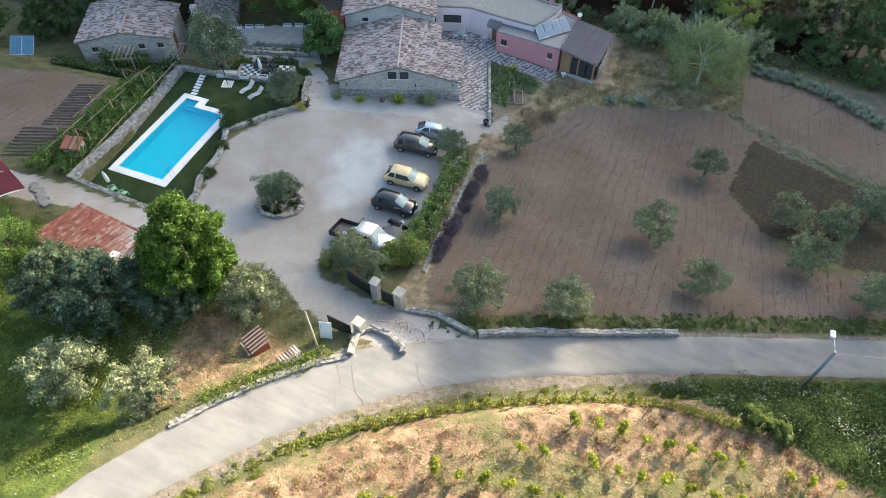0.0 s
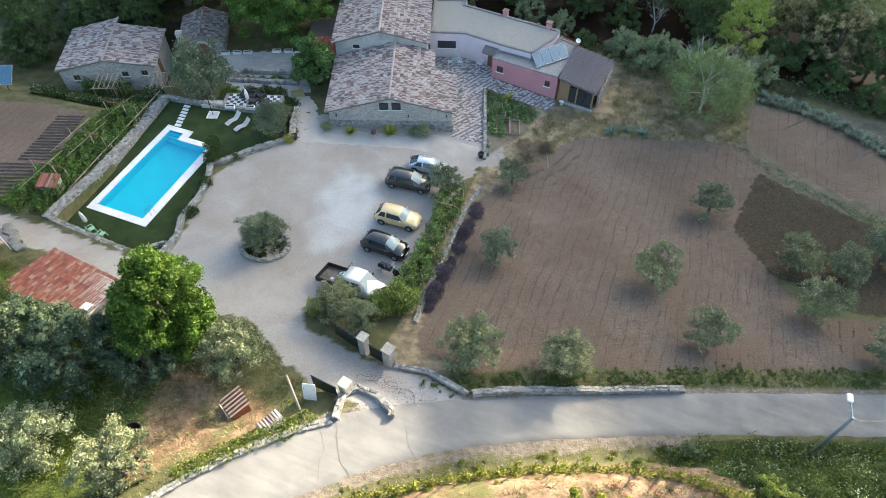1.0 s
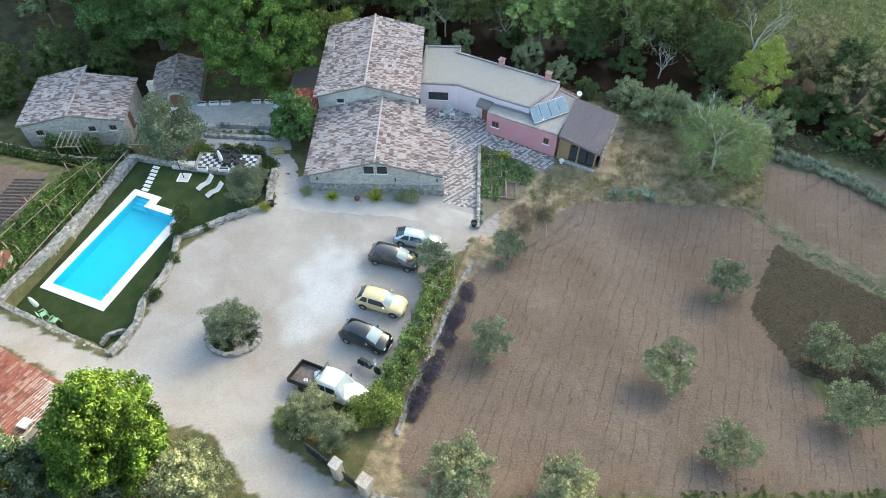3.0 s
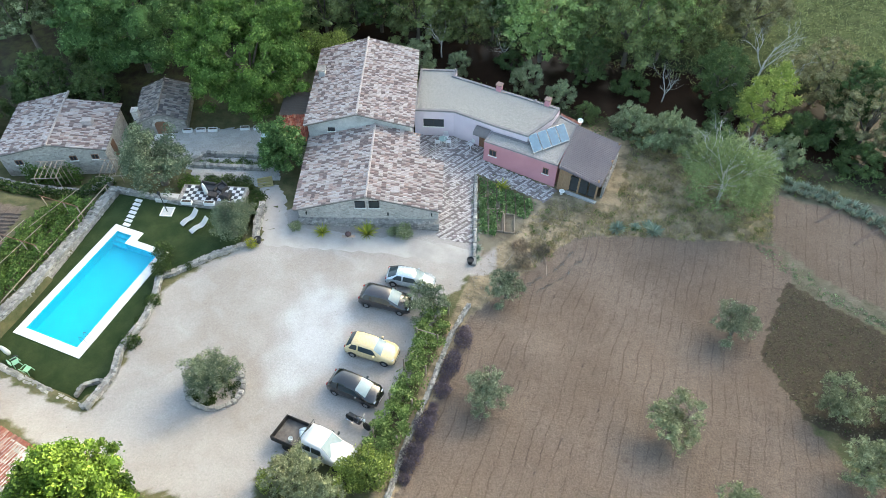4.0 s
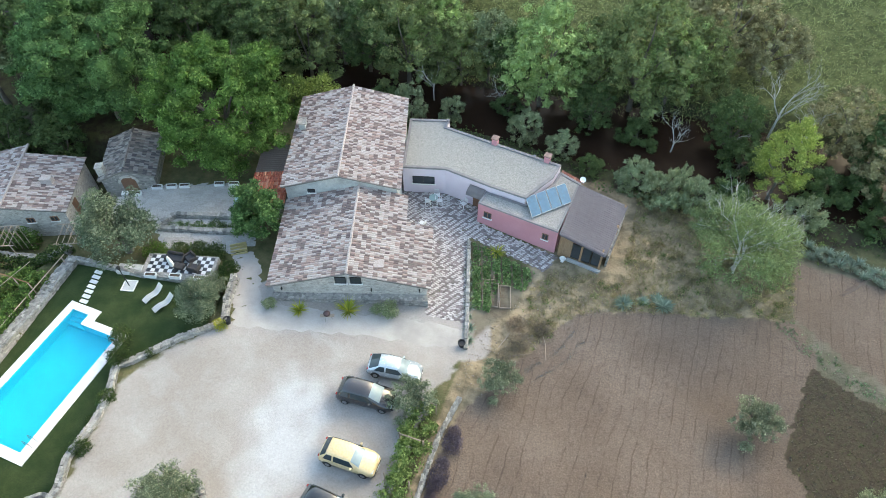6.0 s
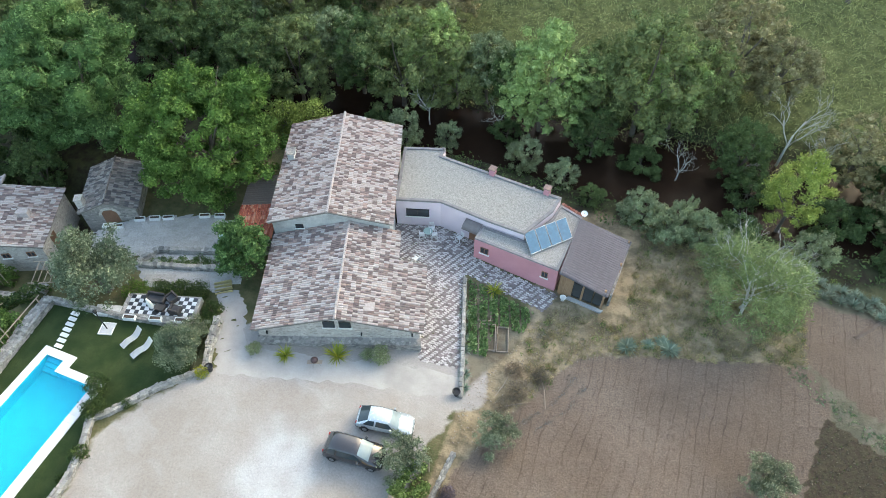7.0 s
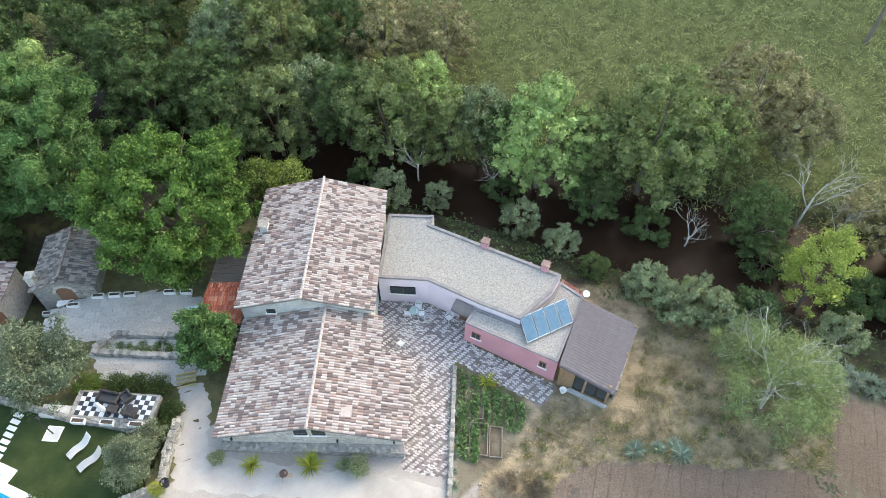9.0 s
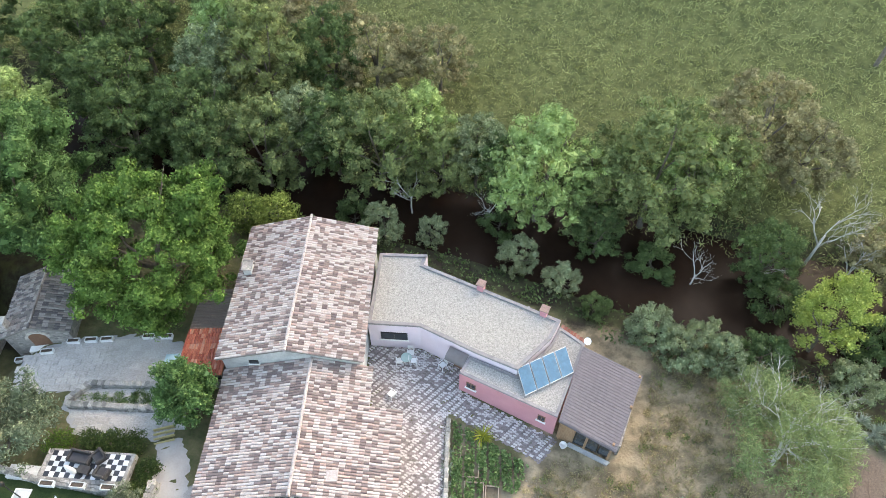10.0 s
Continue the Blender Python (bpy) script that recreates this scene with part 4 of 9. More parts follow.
    tube(pipe, [(24.0, 36.1, 0.86), (27.2, 35.75, 0.86)], 0.06, 8)
    part("pipe", pipe, M_FLASH, g, "grey roof pipe")
    for x, y in ((17.2, 43.9), (27.1, 41.5)):
        v = part("roof_vent", lathe(bmesh.new(), [(0.07, 0), (0.07, 0.35), (0.14, 0.36), (0.14, 0.42)], 10), M_FLASH, g)
        v.matrix_basis = pose(x, y, 1.5)
    # lean-to under metal sheets
    top = [(32.05, 39.95, 1.0), (36.95, 39.25, 0.35), (36.0, 32.45, 0.35), (31.6, 33.15, 1.0)]
    part("metal_roof", solid(top, 0.06), M_TIN, g, "dark grey ribbed metal lean-to roof")
    a, b, c, d_ = (Vector(p) for p in top)
    for k in range(27):
        t = (k + 0.5) / 27
        p, q = a.lerp(d_, t), b.lerp(c, t)
        rib = bmesh.new()
        box(rib, 0, (q - p).length, -0.035, 0.035, 0, 0.045)
        r = part("rib", rib, M_TIN, g)
        r.matrix_basis = Matrix.Translation(p) @ (q - p).to_track_quat("X", "Z").to_matrix().to_4x4()
    for p, q in ((top[3], top[2]), (top[2], top[1])):
        bar = bmesh.new()
        tube(bar, [Vector(p) + Vector((0, 0, -0.14)), Vector(q) + Vector((0, 0, -0.14))], 0.08, 4)
        part("fascia", bar, M_TIN, g)
    for x, y in ((31.95, 33.3), (35.75, 32.85), (36.5, 36.2), (36.75, 39.0), (33.9, 33.05)):
        part("post", boxes((x - 0.09, x + 0.09, y - 0.09, y + 0.09, -3.0, 0.6), bev=0.015), M_OCHRE, g, "ochre timber post")
    part("wall", prism([(31.75, 33.35), (33.0, 33.2), (33.0, 33.4), (31.75, 33.55)], -3, 0.55), M_OCHRE, g, "ochre boarded infill")
    for k in range(3):
        pn = window_part(g, pose(33.45 + k * 0.95, 33.12 - k * 0.11, -0.85, 0, 0, -7.5), 0.9, 1.9, "glass_door", M_IRON, 0, False)
    part("wall", prism([(36.2, 33.4), (36.4, 33.4), (36.95, 38.9), (36.75, 38.9)], -3, -0.6), M_STONE_DARK, g, "low stone side wall")
    dish = bmesh.new()
    lathe(dish, [(0.02, 0.0), (0.2, 0.03), (0.34, 0.1), (0.40, 0.17), (0.39, 0.18), (0.33, 0.12), (0.19, 0.055), (0.02, 0.03)], 18)
    ds = part("satellite_dish", dish, M_WHITE, g, "white satellite dish")
    ds.matrix_basis = pose(32.25, 40.25, 1.35, 25, 0, 20) @ Matrix.Diagonal((0.75, 0.75, 0.75, 1))
    part("mast", tube(bmesh.new(), [(32.25, 40.25, 0.6), (32.25, 40.25, 1.4)], 0.035, 8), M_STEEL, g)
    return g


def solar_array():
    low_a, low_b, high_a, high_b = Vector((28.75, 34.25, 0.95)), Vector((31.85, 37.45, 0.95)), Vector((27.6, 36.0, 1.5)), Vector((30.75, 39.2, 1.5))
    g = base("solar_collector_array", pose(0, 0, 0), "row of four blue solar collectors in white frames", "solar panel")
    for k in range(4):
        p = [low_a.lerp(low_b, k / 4 + 0.01), low_a.lerp(low_b, (k + 1) / 4 - 0.01), high_a.lerp(high_b, (k + 1) / 4 - 0.01), high_a.lerp(high_b, k / 4 + 0.01)]
        f = part("collector_frame", solid(p, 0.09), M_FRAME, g, "pale aluminium collector frame")
        mid = sum(p, Vector()) / 4
        n = (p[1] - p[0]).cross(p[3] - p[0]).normalized()
        part("collector_glass", solid([mid + (q - mid) * 0.945 + n * 0.012 for q in p], 0.008), M_PV, f, "blue collector glass")
    for k in range(5):
        q, r = low_a.lerp(low_b, k / 4), high_a.lerp(high_b, k / 4)
        for e in (q, r):
            part("strut", tube(bmesh.new(), [(e.x, e.y, 0.7), tuple(e)], 0.025, 6), M_STEEL, g)
    return g


def small_stone_house():
    g = base("stone_barn", pose(-18.3, 18.9, -0.3, 0, 0, 25), "small grey stone barn with a mottled tile roof", "house")
    part("wall", gable(-5.4, 5.2, 0, 7.2, 0.0, -3.6, 0.55, 1.5), M_STONE, g)
    slope_roof(g, 0, -5.7, -0.25, 8.6, 1.65, 0.55, M_HOUSE_TILE, seed=8)
    slope_roof(g, 0, 5.5, -0.25, 7.4, 1.65, 0.55, M_HOUSE_TILE, seed=9)
    ridge_cap(g, 0, -0.3, 8.6, 1.74)
    part("chimney", boxes((2.6, 3.6, 3.2, 3.9, 0.6, 1.7), bev=0.03), M_RIDGE, g)
    for u, z in ((-3.7, -0.5), (1.8, -0.4), (4.0, -0.4), (-2.9, -1.9)):
        window_part(g, pose(u, -0.03, z), 0.7, 0.6, bars=1, frame_mat=M_DOORWOOD)
    d = part("door", boxes((-0.45, 0.45, -0.05, 0.05, -1, 1), bev=0.01), M_DOORWOOD, g, "brown wooden door")
    d.matrix_basis = pose(5.23, 2.2, -1.3, 0, 0, 90)
    return g


def chapel():
    g = base("stone_chapel", pose(-10.9, 27.0, -0.15, 0, 0, 27), "tiny old stone chapel with a weathered tile roof", "chapel")
    part("wall", gable(-2.5, 2.5, 0, 6.2, 0, -3.0, 0.1, 1.05), M_STONE_DARK, g)
    slope_roof(g, 0, -2.75, -0.15, 6.4, 1.2, 0.12, M_GREY_TILE, seed=11, length=0.4, width=0.22)
    slope_roof(g, 0, 2.75, -0.15, 6.4, 1.2, 0.12, M_GREY_TILE, seed=12, length=0.4, width=0.22)
    ridge_cap(g, 0, -0.15, 6.4, 1.28, M_GREY_TILE, 0.11)
    arch = bmesh.new()
    for k in range(9):
        a0, a1 = math.pi * k / 9, math.pi * (k + 1) / 9
        v = [arch.verts.new((r * math.cos(a), y, -0.5 + r * math.sin(a))) for y in (-0.08, 0.04) for r, a in ((0.75, a0), (1.0, a0), (1.0, a1), (0.75, a1))]
        for f in ((0, 1, 2, 3), (7, 6, 5, 4), (0, 4, 5, 1), (1, 5, 6, 2), (2, 6, 7, 3), (3, 7, 4, 0)):
            arch.faces.new([v[i] for i in f])
    part("arch", arch, M_STONE, g, "pale stone arch")
    part("door", boxes((-0.7, 0.7, -0.05, 0.03, -1.7, 0.1), bev=0.01), M_DOORWOOD, g, "dark wooden door")
    part("step", boxes((-1.1, 1.1, -0.6, 0.0, -2.0, -1.52), bev=0.04), M_COPING, g)
    part("chimney", boxes((-2.75, -2.1, 0.4, 1.2, 0.1, 1.3), (-2.8, -2.05, 0.35, 1.25, 1.3, 1.4), bev=0.03), M_STONE, g)
    return g


def corrugated(name, parent, corner, along, down, span, run, material, pitch=0.16, amp=0.035, label=""):
    """A wavy sheet: waves repeat along 'along', troughs run 'down'."""
    along, down = Vector(along).normalized(), Vector(down).normalized()
    up = along.cross(down)
    if up.z < 0:
        up = -up
    bm = bmesh.new()
    n = int(span / pitch) * 4
    prev = None
    for k in range(n + 1):
        p = Vector(corner) + along * (span * k / n) + up * (amp * math.sin(k * math.pi / 2))
        row = [bm.verts.new(p), bm.verts.new(p + down * run)]
        if prev:
            bm.faces.new((prev[0], row[0], row[1], prev[1]))
        prev = row
    bmesh.ops.solidify(bm, geom=bm.faces[:], thickness=0.012)
    return part(name, bm, material, parent, label)


M_RUSTROOF = speckled("rusty_red_sheet", (0.52, 0.15, 0.075), (0.60, 0.26, 0.15), 1.2, 9, 0.8, 0.2, 0.01, dirt=(0.38, 0.12, 0.07))


def red_annex():
    g = base("corrugated_annex", pose(11.38, 30.54, 0, 0, 0, 18), "small annex with a rusty red corrugated roof beside the farmhouse", "shed")
    part("wall", prism([(-9.0, -0.2), (-5.65, -0.2), (-5.65, 5.4), (-9.0, 5.4)], -2.2, lambda x, y: 0.75 + (x + 5.65) * 0.06), M_STONE_DARK, g)
    part("roof_slope", solid([(-9.3, -0.5, 0.70), (-5.6, -0.5, 0.98), (-5.6, 3.7, 1.05), (-9.3, 3.7, 0.77)], 0.1), M_RUSTROOF, g)
    tile_slope(g, (-9.3, 3.7, 0.80), (0, -1, -0.017), (1, 0, 0.08), 4.2, 3.7, tiled("orange_clay_tile", [(0.31, 0.075, 0.045), (0.36, 0.11, 0.068), (0.25, 0.058, 0.038), (0.42, 0.20, 0.14), (0.33, 0.085, 0.053)]), seed=16, length=0.45, width=0.24)
    corrugated("corrugated_roof", g, (-9.3, 3.75, 0.7), (0, 1, 0), (1, 0, 0.08), 4.0, 3.7, M_GREY_TILE, 0.28, 0.05, "old grey corrugated roof")
    part("fascia", boxes((-9.35, -5.7, -0.55, -0.45, 0.35, 0.62)), M_GATE, g, "dark green fascia")
    part("canopy", solid([(-10.7, -0.2, 0.3), (-9.4, -0.2, 0.5), (-9.4, 1.6, 0.5), (-10.7, 1.6, 0.3)], 0.03), painted("pale_blue_sheet", (0.30, 0.42, 0.46), 0.35), g, "pale blue sheet canopy")
    for v in (-0.1, 1.5):
        part("post", boxes((-10.65, -10.55, v, v + 0.1, -2.2, 0.28)), M_IRON, g)
    return g


def tile_shed():
    # a mono-pitch stone shed, low towards the pool
    a, b, c, d = Vector((-2.2, -6.85, 3.75)), Vector((5.6, -8.0, 3.85)), Vector((6.4, -12.9, 5.15)), Vector((-2.4, -12.0, 5.1))
    g = base("tiled_shed", pose(0, 0, 0), "low stone shed with a red barrel-tile roof", "shed")
    part("wall", prism([(-1.9, -7.1), (5.2, -8.15), (5.9, -12.5), (-2.0, -11.7)], 1.5, lambda x, y: 3.72 - (y + 6.9) * 0.245), M_STONE, g)
    part("roof_slope", solid([tuple(p) for p in (a, b, c, d)], 0.12), M_WALLCORE, g)
    down = (a - d)
    tile_slope(g, d, down, (b - a), down.length, 8.0, M_SHED_TILE, seed=15, pick=5, length=0.42, width=0.22)
    v = part("chimney_cap", boxes((-0.28, 0.28, -0.28, 0.28, 0, 0.28), (-0.36, 0.36, -0.36, 0.36, 0.28, 0.36), bev=0.02), M_COPING, g, "pale square roof vent")
    v.matrix_basis = pose(5.3, -11.4, 4.9, -12, 0, 0)
    return g


def carport():
    g = base("carport", pose(-10.6, -8.2, 2.5, 0, 0, -25), "open carport with a dark red roof and white curved ribs", "carport")
    bm = bmesh.new()
    rows = [[bm.verts.new((x, -2.2 + 4.4 * k / 8, 2.3 + 0.55 * math.sin(math.pi * k / 8))) for k in range(9)] for x in (-3.5, 3.2)]
    for k in range(8):
        bm.faces.new((rows[0][k], rows[0][k + 1], rows[1][k + 1], rows[1][k]))
    bmesh.ops.solidify(bm, geom=bm.faces[:], thickness=0.03)
    part("canopy", bm, painted("dark_red_sheet", (0.20, 0.02, 0.035), 0.4), g, "dark red curved sheet roof")
    for x in (-3.4, 0, 3.25):
        t = bmesh.new()
        tube(t, [(x, -2.25, 0)] + [(x, -2.2 + 4.4 * k / 8, 2.27 + 0.55 * math.sin(math.pi * k / 8)) for k in range(9)] + [(x, 2.25, 0)], 0.05, 6)
        part("rib", t, M_WHITE, g, "white curved tube")
    return g


def pv_tracker():
    g = base("solar_panel_stand", pose(-26.0, 12.0, gz(-26, 12), 0, 0, 20), "tilted blue photovoltaic panel on a post", "solar panel")
    part("post", tube(bmesh.new(), [(0, 0, 0), (0, 0, 2.0)], 0.07, 8), M_STEEL, g)
    f = part("panel_frame", boxes((-1.35, 1.35, -1.1, 1.1, -0.04, 0.03)), M_STEEL, g)
    f.matrix_basis = pose(0, 0, 2.15, 35, 0, 0)
    for s in (-0.67, 0.67):
        part("panel", boxes((s - 0.62, s + 0.62, -1.04, 1.04, 0.03, 0.045)), M_PV, f, "blue photovoltaic cells")
    return g


stone_house(), pink_house(), solar_array(), small_stone_house(), chapel(), red_annex(), tile_shed(), carport(), pv_tracker()

# ---- plants ----
L_DENSE = leafy("fresh_green_leaf", (0.050, 0.100, 0.016), (0.118, 0.212, 0.032), (0.200, 0.310, 0.055))
L_WALNUT = leafy("walnut_leaf", (0.070, 0.128, 0.028), (0.155, 0.245, 0.060), (0.245, 0.340, 0.105))
L_BLUE = leafy("bluish_leaf", (0.062, 0.125, 0.044), (0.140, 0.250, 0.086), (0.225, 0.360, 0.145))
L_OLIVE = leafy("olive_leaf", (0.165, 0.192, 0.105), (0.325, 0.355, 0.215), (0.47, 0.49, 0.32), 0.5, 0.2)
L_OLIVE_DARK = leafy("dark_olive_leaf", (0.115, 0.145, 0.090), (0.280, 0.315, 0.205), (0.460, 0.475, 0.35), 0.5, 0.2)
L_DUSK = leafy("dusky_leaf", (0.045, 0.075, 0.045), (0.115, 0.160, 0.095), (0.23, 0.28, 0.18), 0.5, 0.2)
L_BIGWALNUT = leafy("walnut_crown_leaf", (0.074, 0.142, 0.032), (0.152, 0.266, 0.062), (0.230, 0.350, 0.106))
# willow green lifted paler than the alder, with lens haze mixed into the colour
L_WILLOW_HAZED = leafy("hazed_willow_leaf", (0.150, 0.186, 0.080), (0.245, 0.292, 0.122), (0.330, 0.385, 0.172))
L_SAGE = leafy("sage_olive_leaf", (0.090, 0.122, 0.078), (0.220, 0.270, 0.180), (0.370, 0.415, 0.300), 0.5, 0.2)
L_FOREST = leafy("forest_leaf", (0.074, 0.120, 0.047), (0.136, 0.198, 0.076), (0.205, 0.280, 0.118))
L_LIME = leafy("lime_leaf", (0.140, 0.190, 0.045), (0.305, 0.380, 0.100), (0.470, 0.540, 0.180))
L_LIMETREE = leafy("pale_lime_leaf", (0.215, 0.285, 0.070), (0.405, 0.500, 0.140), (0.560, 0.640, 0.230))
L_POPLAR = leafy("pale_poplar_leaf", (0.225, 0.320, 0.125), (0.380, 0.500, 0.205), (0.490, 0.600, 0.280))
L_BROWN = leafy("budding_leaf", (0.225, 0.205, 0.112), (0.390, 0.350, 0.200), (0.500, 0.450, 0.270))
L_SHRUB = leafy("shrub_leaf", (0.027, 0.053, 0.015), (0.075, 0.120, 0.033), (0.135, 0.180, 0.060))
L_GREYBUSH = leafy("grey_green_leaf", (0.150, 0.195, 0.105), (0.310, 0.370, 0.220), (0.450, 0.510, 0.340))
L_LAVENDER = leafy("lavender_flower", (0.07, 0.06, 0.085), (0.15, 0.125, 0.18), (0.20, 0.17, 0.24))
L_AGAVE = leafy("blue_green_blade", (0.15, 0.20, 0.155), (0.30, 0.36, 0.29), (0.43, 0.48, 0.40))
L_GRASS = leafy("grass_blade", (0.075, 0.120, 0.027), (0.180, 0.240, 0.060), (0.300, 0.330, 0.105))
L_DRYGRASS = leafy("dry_grass_blade", (0.285, 0.238, 0.140), (0.500, 0.425, 0.265), (0.200, 0.235, 0.095))
L_BANKWEED = leafy("bank_weed_leaf", (0.034, 0.062, 0.016), (0.095, 0.140, 0.040), (0.190, 0.240, 0.085))
L_WEED = leafy("lush_weed_leaf", (0.065, 0.105, 0.026), (0.200, 0.265, 0.075), (0.350, 0.410, 0.150))
L_MEADOW = leafy("meadow_leaf", (0.060, 0.098, 0.018), (0.175, 0.230, 0.042), (0.32, 0.36, 0.07))
L_REED = leafy("reed_leaf", (0.265, 0.275, 0.120), (0.365, 0.385, 0.170), (0.46, 0.47, 0.23))
L_FLOWER = leafy("white_umbel", (0.40, 0.42, 0.34), (0.62, 0.63, 0.55))
L_YELLOW = leafy("yellow_green_leaf", (0.195, 0.240, 0.030), (0.390, 0.420, 0.075), (0.570, 0.510, 0.075))
L_HEDGE = leafy("bank_vine_leaf", (0.15, 0.17, 0.030), (0.31, 0.33, 0.065), (0.48, 0.46, 0.12))
L_YOUNG = leafy("young_vine_leaf", (0.22, 0.25, 0.03), (0.42, 0.46, 0.06), (0.58, 0.58, 0.12), 0.5, 0.5)
L_RUST = leafy("rusty_dry_leaf", (0.13, 0.07, 0.04), (0.32, 0.20, 0.12), (0.44, 0.33, 0.20))
L_PERGOLA = leafy("pergola_vine_leaf", (0.120, 0.180, 0.055), (0.29, 0.385, 0.125), (0.47, 0.55, 0.23))
L_KALE = leafy("kale_leaf", (0.082, 0.145, 0.055), (0.185, 0.280, 0.112), (0.300, 0.390, 0.185))
L_SALLOW = leafy("sallow_leaf", (0.19, 0.235, 0.135), (0.38, 0.44, 0.275), (0.53, 0.58, 0.40))
L_TWIG = leafy("dry_twig", (0.17, 0.135, 0.105), (0.30, 0.245, 0.20))


def leaf_mesh(name, at, out, size, material, seed=0, slim=0.55, loose=0.7, droop=0.0):
    """One small bent blade at each place, facing roughly outward."""
    r = np.random.RandomState(seed)
    n = len(at)
    nor = out + loose * r.normal(size=(n, 3))
    nor /= np.linalg.norm(nor, axis=1, keepdims=True) + 1e-9
    side = np.cross(nor, r.normal(size=(n, 3)))
    side /= np.linalg.norm(side, axis=1, keepdims=True) + 1e-9
    fwd = np.cross(nor, side)
    fwd[:, 2] -= droop
    s = (size * r.uniform(0.6, 1.35, n))[:, None]
    a = at - fwd * s * 0.5
    c = at + fwd * s * 0.5 - nor * s * 0.12
    b, d = at + side * s * slim * 0.5 + nor * s * 0.08, at - side * s * slim * 0.5 + nor * s * 0.08
    co = np.stack([a, b, c, d], 1).reshape(-1, 3)
    me = fill(bpy.data.meshes.new(name), co, np.arange(4 * n).reshape(-1, 4), False)
    me.materials.append(material)
    return me


def lobe_points(lobes, n, seed, shell=0.45, low=-0.6):
    """Places in the outer shell of many round lobes, with the ways out of them."""
    r = np.random.RandomState(seed)
    L = np.array(lobes, float)
    w = L[:, 3] * L[:, 4]
    k = r.choice(len(L), n, p=w / w.sum())
    d = r.normal(size=(n, 3))
    d /= np.linalg.norm(d, axis=1, keepdims=True)
    flip = d[:, 2] < low
    d[flip, 2] *= -1
    rad = 1 - shell * r.random_sample(n) ** 1.6
    rag = 1 + 0.16 * r.normal(size=n)
    at = L[k, :3] + d * L[k, 3:6] * (rad * rag)[:, None]
    return at, d


def crown_lobes(rx, rz, zc, count, lobe, seed, flat=0.8, top=0.0):
    """Lobes set over an uneven egg."""
    r = random.Random(seed)
    out = []
    for k in range(count):
        t = (k + 0.5) / count
        z = 1 - 1.75 * t
        a = k * 2.39996 + r.uniform(-0.4, 0.4)
        q = math.sqrt(max(0.0, 1 - z * z)) * (1 - top * max(0, z)) * r.uniform(0.72, 1.05)
        s = lobe * r.uniform(0.7, 1.3)
        out.append((rx * q * math.cos(a), rx * q * math.sin(a), zc + rz * z * r.uniform(0.85, 1.05), s, s, s * flat))
    return out


def trunk_mesh(height, r0, lobes, seed, limbs=7, fork=0.35):
    rnd = random.Random(seed)
    bm = bmesh.new()
    lean = Vector((rnd.uniform(-0.06, 0.06), rnd.uniform(-0.06, 0.06), 1))
    top = lean * height * fork
    tube(bm, [(0, 0, -0.4), (0, 0, 0), top * 0.5, top], [r0 * 1.5, r0 * 1.15, r0 * 0.9, r0 * 0.75], 8)
    for lb in rnd.sample(lobes, min(limbs, len(lobes))):
        end = Vector(lb[:3])
        mid = top.lerp(end, 0.5) + Vector((rnd.uniform(-1, 1), rnd.uniform(-1, 1), rnd.uniform(-0.2, 0.8))) * height * 0.05
        tube(bm, [top * rnd.uniform(0.75, 1.0), mid, end], [r0 * 0.55, r0 * 0.3, r0 * 0.08], 5)
        for _ in range(2):
            tip = end + Vector((rnd.uniform(-1, 1), rnd.uniform(-1, 1), rnd.uniform(-0.3, 1))) * lb[3]
            tube(bm, [mid.lerp(end, rnd.uniform(0.2, 0.8)), tip], [r0 * 0.16, r0 * 0.04], 4)
    return bm


LUMP = bmesh.new()
bmesh.ops.create_icosphere(LUMP, subdivisions=1, radius=1.0)
LUMP_CO, LUMP_FACES = np.array([v.co[:] for v in LUMP.verts]), np.array([[v.index for v in f.verts] for f in LUMP.faces])
LUMP.free()


def lump_mesh(name, lobes, size, material, seed):
    """Dense foliage inside the clumps: broad loose leaves that close each one."""
    r = np.random.RandomState(seed)
    L = np.asarray(lobes, float)
    n, k = len(L), len(LUMP_FACES)
    tri = LUMP_CO[LUMP_FACES]
    mid = tri.mean(1, keepdims=True)
    turn = np.linalg.qr(r.normal(size=(n, 3, 3)))[0]
    co = (mid + (tri - mid) * 1.15)[None] * r.uniform(0.72, 1.15, (n, k, 1, 1)) + r.normal(size=(n, k, 3, 3)) * 0.16
    co = np.einsum("nkcj,nij->nkci", co, turn) * L[:, None, None, 3:6] * size + L[:, None, None, :3]
    me = fill(bpy.data.meshes.new(name), co.reshape(-1, 3), np.arange(n * k * 3).reshape(-1, 3), False)
    me.materials.append(material)
    return me


def tree(name, label, category, lobes, n, leaf, material, height, r0, seed, bark=None, group="", limbs=7, fork=0.35, slim=0.55, shell=0.45, droop=0.0, low=-0.6, tufts=0, tuft=0.4, loose=0.55, under=-0.6, core=0.66):
    g = base(name, pose(0, 0, 0), label, category, group)
    part("trunk", trunk_mesh(height, r0, lobes, seed, limbs, fork), bark or M_BARK, g, "", True)
    if tufts:
        mid, _ = lobe_points(lobes, tufts, seed + 7, shell * 0.7, low)
        rr = np.random.RandomState(seed).uniform(0.6, 1.35, tufts) * tuft
        lobes = np.column_stack([mid, rr, rr, rr * 0.85])
        shell, low = (0.3 if core else 0.5), under
        if core:
            inner = new("inner_foliage", lump_mesh("inner_foliage", lobes, core, material, seed + 3))
            inner.parent = g
    at, out = lobe_points(lobes, n, seed, shell, low)
    ob = new("crown", leaf_mesh("crown", at, out, leaf, material, seed + 1, slim, loose, droop))
    ob.parent = g
    return g


